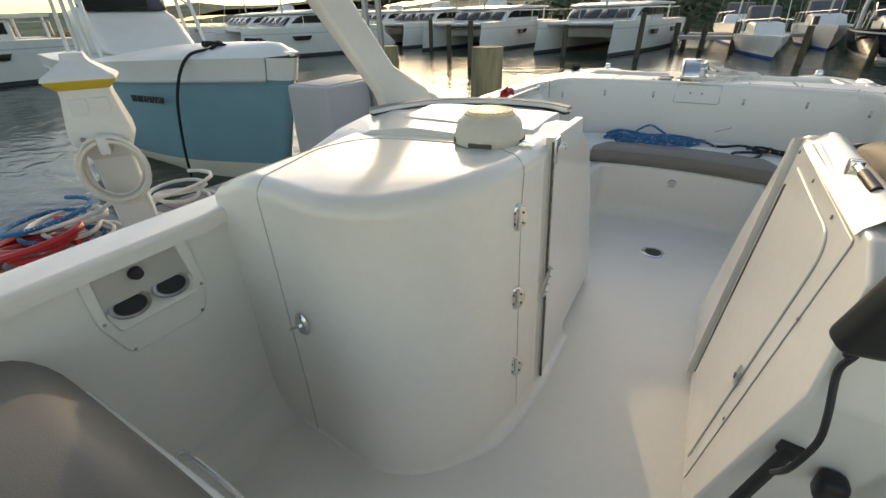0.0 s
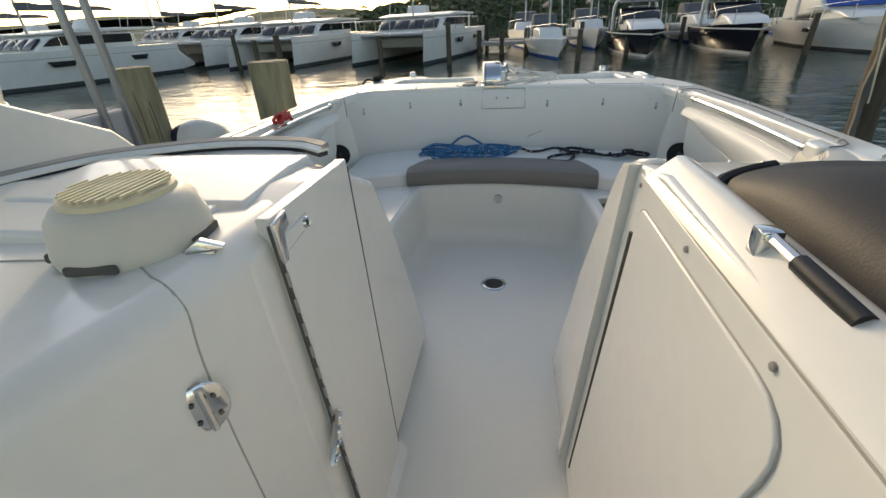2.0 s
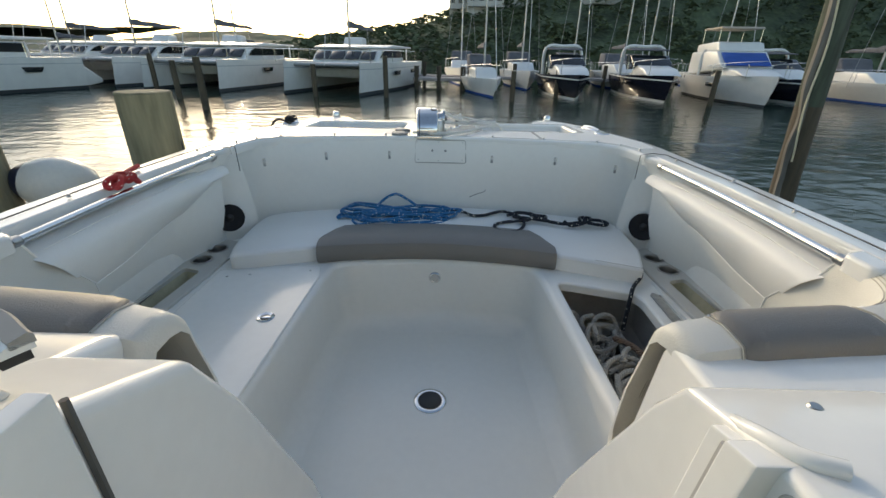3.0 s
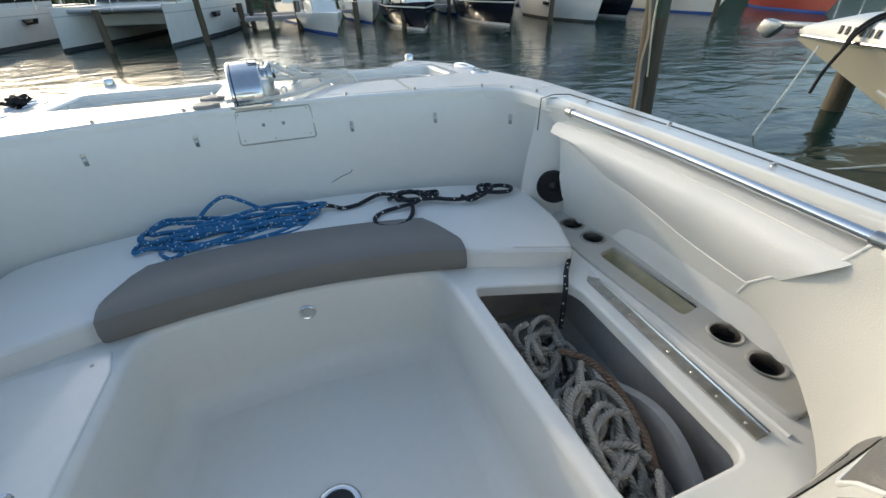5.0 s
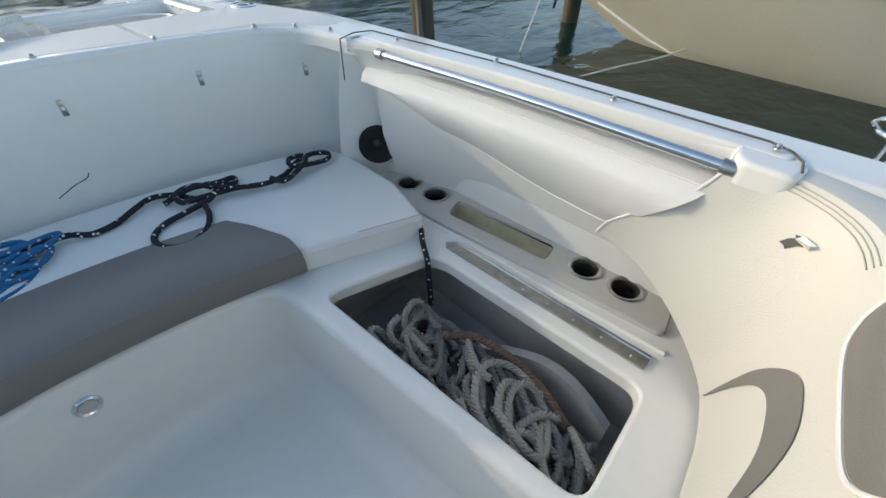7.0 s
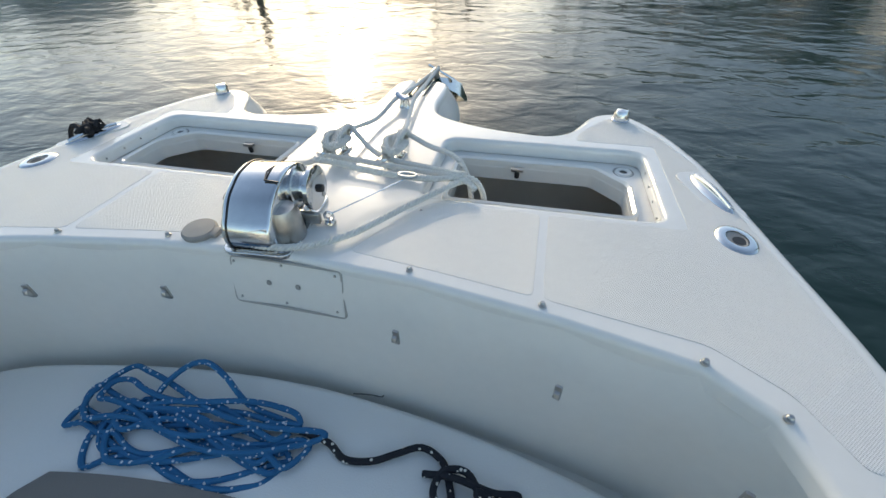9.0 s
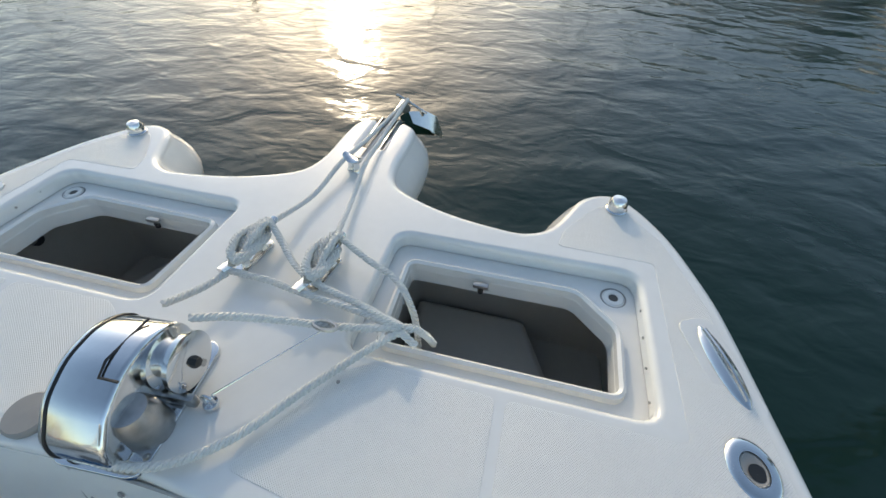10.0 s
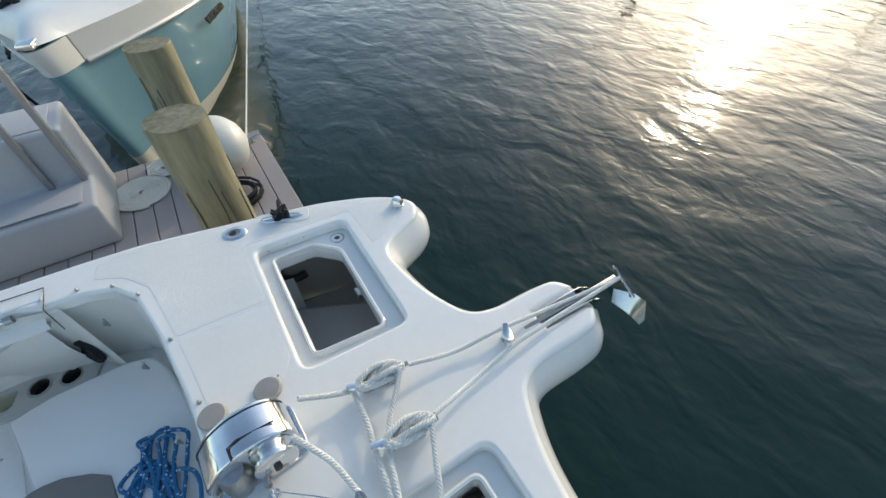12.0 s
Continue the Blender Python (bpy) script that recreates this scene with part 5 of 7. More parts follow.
wl_.scale = (0.9, 0.95, 0.95)

for y in (4.355, 4.535):
    fs = root("foot_switch", "grey rubber covered deck foot switch", "foot switch", "foot switches", (-0.262, y, sheer(y) + 0.001))
    part("cover", turned([(0.046, 0.0), (0.047, 0.010), (0.042, 0.016), (0.0001, 0.018)], 24), GREYP, fs)
    part("lug", box(0.025, 0.06, -0.018, 0.018, 0.0, 0.014, 0.004), GREYP, fs)


def cleat(name, x, y, turn, length, label, group, material=STEEL, z=None):
    c = root(name, label, "cleat", group, (x, y, (sheer(y) if z is None else z) + 0.001), turn)
    secs = []
    for k in range(13):
        v = -1 + 2 * k / 12
        w = 0.012 + 0.008 * (1 - v * v)
        h = 0.042 + 0.012 * v * v
        secs.append([(w * math.cos(a), v * length / 2, h + 0.009 * math.sin(a)) for a in [j * math.pi / 4 for j in range(8)]])
    part("horn", loft(secs, closed=True), material, c)
    for yy in (-length * 0.16, length * 0.16):
        part("post", turned([(0.018, 0.0), (0.012, 0.012), (0.010, 0.044)], 14, pose(0, yy, 0)), material, c)
    part("base", slab(rounded([(-0.02, -length * 0.3), (0.02, -length * 0.3), (0.02, length * 0.3), (-0.02, length * 0.3)], 0.018), (), 0.005, 0.006, 0.002), material, c)
    return c


cleat("deck_cleat", -0.085, 4.875, -8, 0.22, "steel deck cleat wrapped in white anchor line", "anchor line cleats")
cleat("deck_cleat", 0.13, 4.865, -8, 0.22, "steel deck cleat wrapped in white anchor line", "anchor line cleats")
cleat("line_chock", 0.01, 5.36, 72, 0.075, "small steel cleat on the bow pulpit", "")
for s in (1, -1):
    # pull-up cleat in a scooped pocket at the deck edge
    c = root("pop_up_cleat", "polished oval pop-up cleat at the deck edge", "cleat", "pop-up cleats", (s * 1.128, 4.84, sheer(4.84)), s * 19)
    part("pocket", slab(rounded([(-0.05, -0.13), (0.04, -0.13), (0.04, 0.13), (-0.05, 0.13)], 0.035), (), 0.003, 0.004, 0.002), GEL, c)
    secs = []
    for k in range(13):
        v = -1 + 2 * k / 12
        w = 0.026 * math.sqrt(max(0.02, 1 - v * v))
        secs.append([(w * math.cos(a), v * 0.105, 0.004 + 0.012 * math.sqrt(max(0.02, 1 - v * v)) * max(0, math.sin(a))) for a in [j * math.pi / 6 for j in range(12)]])
    part("body", loft(secs, closed=True), STEEL, c)
    part("bar", tube([(0.0, -0.09, 0.013), (0.0, 0.0, 0.022), (0.0, 0.09, 0.013)], 0.006, 8, smooth=5), STEEL, c)
    r = root("rod_holder", "polished flush rod holder in the side deck", "rod holder", "rod holders", (s * 1.135, 4.612, sheer(4.61) + 0.001), s * 15)
    part("flange", turned([(0.028, -0.004), (0.030, 0.006), (0.045, 0.007), (0.054, 0.003), (0.056, 0.0)], 28, Matrix.Diagonal((0.85, 1.1, 1, 1))), STEEL, r)
    part("bore", turned([(0.0001, 0.0012), (0.020, 0.0014), (0.0275, 0.0040)], 24, Matrix.Diagonal((0.85, 1.1, 1, 1))), GREYP, r, "dark bore")
    part("bore_shadow", turned([(0.0001, 0.0022), (0.017, 0.0026)], 20, pose(s * 0.004, -0.006, 0)), BLACK, r)
    nlt = root("bow_light", "small domed steel bow fitting on the deck tip", "bow fitting", "bow fittings", (s * 0.917, 5.372, sheer(5.37)))
    part("base", turned([(0.034, 0.0), (0.034, 0.008), (0.030, 0.012)], 24), STEEL, nlt)
    part("dome", turned([(0.030, 0.010), (0.029, 0.034), (0.022, 0.046), (0.0001, 0.050)], 24), STEEL, nlt)
    part("face", box(-0.012, 0.012, 0.026, 0.031, 0.014, 0.034, 0.003), GLASSD, nlt)
    vh = root("vent_plug", "tiny dark plug in the foredeck", "plug", "plugs", (s * 0.30, 4.58, sheer(4.58)))
    part("cap", turned([(0.005, 0.0), (0.004, 0.003), (0.0001, 0.003)], 10), WORN, vh)
kn = root("line_on_cleat", "black mooring line knotted on the port cleat", "line", at=(-1.13, 4.84, sheer(4.84) + 0.02))
part("knot", tube([(0.03 * math.cos(a * 2.3) + 0.01 * math.sin(a), 0.035 * math.sin(a * 1.7), 0.015 + 0.015 * math.sin(a * 3.1)) for a in [i * 0.45 for i in range(40)]], 0.008, 7), BLACKR, kn)
part("tail", tube([(-0.03, 0, 0.0), (-0.14, 0.02, -0.02), (-0.28, -0.02, -0.3), (-0.7, -0.1, -0.62), (-0.95, -0.1, -0.70)], 0.009, 7, smooth=5), BLACKR, kn)

# anchor on the bow roller
an = root("anchor", "galvanised anchor hanging from the bow roller", "anchor")
part("shank", prism([(5.45, 0.885), (5.95, 0.875), (6.02, 0.80), (5.98, 0.78), (5.92, 0.84), (5.45, 0.86)], "x", -0.006, 0.012, 0.002, 2), WORN, an)
part("fluke", loft([[(-0.015, 5.93, 0.80), (0.03, 5.93, 0.83), (0.06, 5.90, 0.79)], [(-0.02, 5.99, 0.72), (0.09, 6.01, 0.80), (0.12, 5.95, 0.74)], [(0.0, 6.02, 0.66), (0.13, 6.05, 0.76), (0.15, 5.98, 0.70)], [(0.14, 6.04, 0.66), (0.17, 6.03, 0.68), (0.17, 6.0, 0.67)]]), STEEL, an)
part("stock", tube([(-0.045, 5.99, 0.875), (0.10, 5.99, 0.80)], 0.007, 8), STEEL, an)
roll = root("bow_roller", "stainless steel bow roller channel in the pulpit", "bow roller")
part("cheek", prism([(5.50, 0.875), (5.78, 0.87), (5.84, 0.83), (5.80, 0.78), (5.5, 0.83)], "x", -0.040, -0.034, 0.001, 1), STEEL, roll)
part("cheek", prism([(5.50, 0.875), (5.78, 0.87), (5.84, 0.83), (5.80, 0.78), (5.5, 0.83)], "x", 0.034, 0.040, 0.001, 1), STEEL, roll)
part("floor", box(-0.036, 0.036, 5.50, 5.80, 0.832, 0.838), STEEL, roll)
part("roller", turned([(0.018, -0.03), (0.012, 0.0), (0.018, 0.03)], 16, pose(0, 5.79, 0.84, 0, 90, 0)), BLACK, roll)

# anchor lines


def twist(pts, r, bm=None, smooth=8, pitch=0.035):
    """A laid line: three strands wound about each other."""
    P = [Vector(p) for p in curve_pts(pts, smooth)]
    L = [0.0]
    for a, b in zip(P, P[1:]):
        L.append(L[-1] + (b - a).length)
    n = max(8, int(L[-1] / pitch * 6))
    bm = bm or bmesh.new()
    Q = []
    j = 0
    for i in range(n + 1):
        s = L[-1] * i / n
        while j < len(L) - 2 and L[j + 1] < s:
            j += 1
        Q.append(P[j].lerp(P[j + 1], (s - L[j]) / max(1e-6, L[j + 1] - L[j])))
    for ph in (0, 2 * math.pi / 3, 4 * math.pi / 3):
        pts2 = []
        for i, q in enumerate(Q):
            d = (Q[min(i + 1, n)] - Q[max(i - 1, 0)]).normalized()
            x = d.cross(Vector((0, 0, 1)))
            x = x.normalized() if x.length > 1e-3 else Vector((1, 0, 0))
            y = x.cross(d)
            a = 2 * math.pi * L[-1] * i / n / pitch + ph
            pts2.append(q + (x * math.cos(a) + y * math.sin(a)) * r * 0.56)
        tube(pts2, r * 0.54, 6, bm=bm)
    return bm


rope = root("anchor_line", "white laid anchor line led over the foredeck", "rope")
E_ = 0.955
part("bight", twist([(-0.17, 4.335, 0.945), (-0.05, 4.315, 0.945), (0.06, 4.335, 0.945), (0.16, 4.41, 0.943), (0.26, 4.55, 0.943), (0.37, 4.69, 0.945), (0.42, 4.735, 0.94)], 0.0094), ROPEW, rope)
part("fall", twist([(0.0, 4.575, 1.055), (0.05, 4.61, 1.03), (0.12, 4.65, 0.99), (0.26, 4.69, 0.955), (0.36, 4.715, 0.95), (0.42, 4.735, 0.945), (0.45, 4.75, 0.90), (0.46, 4.78, 0.82)], 0.0094), ROPEW, rope)
part("lead", twist([(-0.10, 4.78, 0.95), (0.02, 4.78, 0.945), (0.12, 4.765, 0.945), (0.30, 4.745, 0.945), (0.39, 4.715, 0.955), (0.44, 4.70, 0.93)], 0.0094), ROPEW, rope)
part("lead", twist([(-0.06, 4.95, 0.98), (0.0, 4.90, 0.955), (0.07, 4.84, 0.945), (0.15, 4.80, 0.945), (0.28, 4.765, 0.95), (0.40, 4.72, 0.965)], 0.0094), ROPEW, rope)
part("lead", twist([(0.15, 4.95, 0.97), (0.24, 4.91, 0.95), (0.33, 4.87, 0.945), (0.38, 4.83, 0.92), (0.41, 4.80, 0.83), (0.42, 4.76, 0.60)], 0.0094), ROPEW, rope)
part("lead", twist([(-0.13, 4.62, 1.0), (-0.11, 4.70, 0.965), (-0.09, 4.77, 0.95)], 0.0094), ROPEW, rope)
part("standing_part", twist([(-0.07, 4.97, 0.96), (-0.04, 5.15, 0.925), (-0.025, 5.34, 0.93), (-0.015, 5.55, 0.90), (0.02, 5.95, 0.872)], 0.0086), ROPEW, rope)
part("standing_part", twist([(0.13, 4.97, 0.96), (0.09, 5.15, 0.925), (0.055, 5.36, 0.925), (0.04, 5.55, 0.905), (0.02, 5.96, 0.874)], 0.0086), ROPEW, rope)
random.seed(11)
for cx in (-0.085, 0.13):
    bm = bmesh.new()
    for k in range(5):
        ph = k * 1.3
        pts = [(cx + 0.021 * math.cos(a) + 0.010 * math.sin(2 * a + ph), 4.88 + 0.085 * math.sin(a) * (0.70 + 0.07 * k), 0.950 + 0.006 * k + 0.012 * math.cos(2 * a + ph)) for a in [i * 2 * math.pi / 10 for i in range(11)]]
        twist(pts, 0.0092, bm, 4)
    part("cleat_hitch", bm, ROPEW, rope)
ln = root("safety_lanyard", "thin wire lanyard with a snap hook and deck eye", "lanyard")
part("wire", tube([(0.075, 4.475, 0.95), (0.15, 4.57, 0.955), (0.235, 4.67, 0.965)], 0.0022, 6), STEEL, ln)
part("deck_eye", tube([(0.071 + 0.013 * math.cos(a), 4.466, 0.945 + 0.016 * math.sin(a)) for a in [i * math.pi / 6 for i in range(12)]], 0.004, 6, closed=True), STEEL, ln)
part("eye_base", turned([(0.017, 0.0), (0.015, 0.006), (0.0001, 0.008)], 16, pose(0.071, 4.466, 0.926)), STEEL, ln)
part("hook", tube([(0.235 + 0.035 * math.cos(a) * 0.8, 4.675 + 0.012 * math.sin(a), 0.972) for a in [i * math.pi / 6 for i in range(12)]], 0.005, 6, closed=True), WORN, ln)

# ---- loose lines in the bow seat ----
random.seed(21)
bl = root("blue_line", "bundle of blue flecked line lying on the bow cushion", "rope")
for k in range(9):
    cy = 3.99 + 0.012 * k - 0.04
    y0, y1 = random.uniform(-0.06, 0.06), random.uniform(-0.05, 0.05)
    xa, xb = -0.50 + random.uniform(-0.05, 0.10), 0.07 + random.uniform(-0.12, 0.06)
    z = 0.492 + 0.004 * k
    pts = []
    for i in range(11):
        u = i / 10
        pts.append((xa + (xb - xa) * u, cy - 0.05 + y0 * (1 - u) + 0.035 * math.sin(u * 6 + k) + 0.04 * u, z + 0.004 * math.sin(u * 11 + k)))
    pts.append((xb + 0.035, cy - 0.0 + 0.03, z))
    for i in range(11):
        u = 1 - i / 10
        pts.append((xa + (xb - xa) * u + 0.01, cy + 0.05 + y1 * (1 - u) * 0.6 + 0.03 * math.sin(u * 5 + 2 * k) - 0.02 * u, z + 0.006 + 0.004 * math.sin(u * 9 + k)))
    pts.append((xa - 0.04, cy + 0.03 + 0.5 * (y0 + y1) * 0.8, z + 0.003))
    pts.append((xa - 0.045, cy - 0.02 + 0.5 * (y0 + y1), z + 0.001))
    part("loop", tube(pts, 0.0085, 7, closed=True, smooth=5), ROPEB, bl)
part("loop", tube([(-0.30, 3.98, 0.52), (-0.38, 4.06, 0.52), (-0.34, 4.13, 0.56), (-0.27, 4.165, 0.585), (-0.20, 4.15, 0.56), (-0.10, 4.10, 0.52), (0.05, 4.08, 0.51)], 0.0085, 7, smooth=6), ROPEB, bl)
bk_ = root("black_line", "tangled black line with white flecks on the cushion", "rope", at=(0.05, -0.025, 0.003))
part("strand", tube([(0.0, 4.09, 0.515), (0.06, 4.085, 0.512), (0.12, 4.075, 0.51), (0.17, 4.05, 0.50), (0.24, 4.06, 0.50), (0.30, 4.09, 0.505), (0.36, 4.12, 0.505), (0.42, 4.10, 0.50), (0.45, 4.05, 0.50), (0.47, 3.98, 0.505), (0.46, 3.90, 0.50), (0.42, 3.83, 0.497), (0.36, 3.80, 0.497), (0.30, 3.83, 0.497), (0.29, 3.90, 0.497), (0.34, 3.95, 0.497), (0.42, 3.955, 0.505), (0.50, 3.97, 0.51), (0.53, 4.02, 0.515), (0.49, 4.08, 0.515), (0.43, 4.07, 0.515), (0.42, 4.01, 0.512), (0.49, 3.985, 0.515), (0.58, 3.98, 0.505), (0.66, 3.95, 0.50)], 0.0095, 8, smooth=6), ROPEK, bk_)
part("strand", tube([(0.38, 4.06, 0.50), (0.46, 4.06, 0.52), (0.56, 4.05, 0.51), (0.62, 4.06, 0.50), (0.60, 4.02, 0.50), (0.52, 4.04, 0.525), (0.58, 3.97, 0.515), (0.68, 3.93, 0.505), (0.76, 3.93, 0.51), (0.84, 3.98, 0.51), (0.92, 4.00, 0.505), (0.97, 3.97, 0.50), (0.94, 3.93, 0.50), (0.86, 3.93, 0.51), (0.80, 3.95, 0.52), (0.82, 4.0, 0.52), (0.87, 3.99, 0.52), (0.85, 3.94, 0.52), (0.74, 3.90, 0.505), (0.70, 3.93, 0.52)], 0.0095, 8, smooth=6), ROPEK, bk_)
part("tail", tube([(0.985, 3.47, 0.425), (0.955, 3.42, 0.423), (0.925, 3.385, 0.421), (0.895, 3.345, 0.418), (0.875, 3.310, 0.40), (0.868, 3.295, 0.33), (0.86, 3.28, 0.22)], 0.0095, 8, smooth=6), ROPEK, bk_)
pile = root("locker_rope", "heap of old grey laid rope in the open locker", "rope")
random.seed(4)
for k in range(32):
    cx, cy = random.uniform(0.68, 0.86), 2.60 + 0.60 * (k + 0.5) / 32
    ra, rb, tw = random.uniform(0.035, 0.085), random.uniform(0.035, 0.075), random.uniform(0, 6)
    z = 0.12 + 0.13 * random.random()
    pts = []
    for i in range(19):
        a = i * 0.62
        g = 1 + 0.45 * math.sin(a * 0.53 + tw)
        x = cx + ra * g * math.cos(a + tw) + 0.05 * math.sin(a * 0.37 + k)
        y = cy + rb * g * math.sin(a * 1.13 + tw) + 0.06 * math.sin(a * 0.29 + 2 * k)
        pts.append((0.64 + 0.255 * ease(x, 0.60, 0.94), 2.53 + 0.74 * ease(y, 2.46, 3.36), z + 0.04 * math.sin(a * 0.9 + tw) + 0.05 * (1 - abs(cy - 2.95))))
    part("coil", twist(pts, 0.0106, None, 5, 0.040), ROPEG, pile)
part("old_coil", twist([(0.80, 3.10, 0.29), (0.86, 3.02, 0.30), (0.88, 2.90, 0.29), (0.87, 2.78, 0.27), (0.84, 2.68, 0.24)], 0.0125, None, 6, 0.042), RUSTR, pile, "rust stained length of rope")
part("dark_coil", tube([(0.74 + 0.08 * math.sin(a * 1.3), 3.10 + 0.12 * math.cos(a), 0.20 + 0.02 * math.sin(a * 2)) for a in [i * 0.5 for i in range(22)]], 0.0095, 7, smooth=3), ROPEK, pile)
red = root("red_line", "short red line tied on the port gunwale rail", "rope", at=(-1.17, 3.12, 0.95))
part("knot", tube([(0.03 * math.cos(a * 1.9), 0.05 * math.sin(a * 1.3), 0.018 * math.sin(a * 2.7)) for a in [i * 0.5 for i in range(26)]], 0.010, 7, smooth=3), ROPER, red)
part("tail", tube([(0, 0, 0), (-0.06, 0.10, 0.0), (-0.09, 0.22, 0.0)], 0.009, 7, smooth=4), ROPER, red)
st = thing("black_scuff", tube([(0.20, 4.168, 0.575), (0.25, 4.162, 0.60), (0.29, 4.155, 0.615), (0.30, 4.152, 0.63)], 0.0018, 5, smooth=4), GAP, "thin dark scratch on the white bow wall", "scratch", kind="structure")

# ---- marina ----


def hull_mesh(L, B, H, keel=0.35, bow=0.35, sheer_up=0.25, full=0.55, transom=0.92, flare=0.80):
    """A hull with its bow towards +y, waterline at z = 0."""
    secs = []
    n = 16
    for k in range(n + 1):
        t = k / n
        y = -L / 2 + L * t
        w = B / 2 * (transom + (1 - transom) * min(1, t / 0.3)) if t < full else B / 2 * max(0.012, (1 - ((t - full) / (1 - full)) ** 2.1))
        h = H * (1 + sheer_up * max(0, t - 0.35) ** 1.5)
        ff = flare - 0.35 * max(0, t - full) / (1 - full)
        rk = bow * max(0, (t - 0.8) / 0.2) ** 2
        secs.append([(-w, y + rk, h), (-w * (0.98 if t < 0.7 else 0.94), y + rk * 0.8, h * 0.72), (-w * ff, y, h * 0.12), (-w * ff * 0.9, y - rk * 0.4, -0.06), (-w * 0.4, y - rk, -keel), (0, y - rk, -keel * 1.2),
                     (w * 0.4, y - rk, -keel), (w * ff * 0.9, y - rk * 0.4, -0.06), (w * ff, y, h * 0.12), (w * (0.98 if t < 0.7 else 0.94), y + rk * 0.8, h * 0.72), (w, y + rk, h)])
    bm = bmesh.new()
    rows = [[bm.verts.new(p) for p in s] for s in secs]
    for a, b in zip(rows, rows[1:]):
        bridge(bm, a, b, closed=False)
        bm.faces.new((a[0], a[-1], b[-1], b[0]))
    bm.faces.new(rows[0])
    return bm


def stripe(L, B, H, z0, z1, grow=0.012, **k):
    """A band of the hull between two heights, set slightly proud."""
    bm = hull_mesh(L, B, H, **k)
    for z, up in ((z0, False), (z1, True)):
        bmesh.ops.bisect_plane(bm, geom=bm.verts[:] + bm.edges[:] + bm.faces[:], plane_co=(0, 0, z), plane_no=(0, 0, 1), clear_outer=up, clear_inner=not up)
    for v in bm.verts:
        v.co.x *= 1 + 2 * grow / max(0.3, B)
        v.co.y += grow if v.co.y > 0 else -grow
    return bm


def masted(boat, x, y, z, h, rake=0.0, boom=0.0, cover=CANVAS, dirn=-1):
    m = part("mast", tube([(x, y, z), (x, y - rake, z + h)], 0.055, 8, taper=0.035), MAST, boat)
    part("spreader", tube([(x - 0.7, y, z + h * 0.45), (x, y, z + h * 0.47), (x + 0.7, y, z + h * 0.45)], 0.025, 5), MAST, m)
    part("spreader", tube([(x - 0.5, y, z + h * 0.72), (x, y, z + h * 0.73), (x + 0.5, y, z + h * 0.72)], 0.02, 5), MAST, m)
    for sx in (-1.2, 1.2):
        part("shroud", tube([(x + sx, y, z - 0.6), (x, y - rake, z + h * 0.95)], 0.010, 4), MAST, boat)
    part("forestay", tube([(x, y - dirn * 3.6 * 0 + 3.6, z - 0.8), (x, y - rake, z + h * 0.95)], 0.018, 5), HULLW, boat)
    if boom:
        secs = []
        for k in range(9):
            t = k / 8
            yy = y + dirn * boom * t
            hh = 0.34 * (1 - 0.55 * t) + 0.04 * math.sin(t * 17)
            secs.append([(x + 0.10 * math.cos(a), yy, z + 1.1 + hh * (0.5 + 0.5 * math.sin(a)) - 0.05) for a in [j * math.pi / 4 for j in range(8)]])
        part("sail_cover", loft(secs, closed=True), cover, boat, "furled sail under a dark cover")


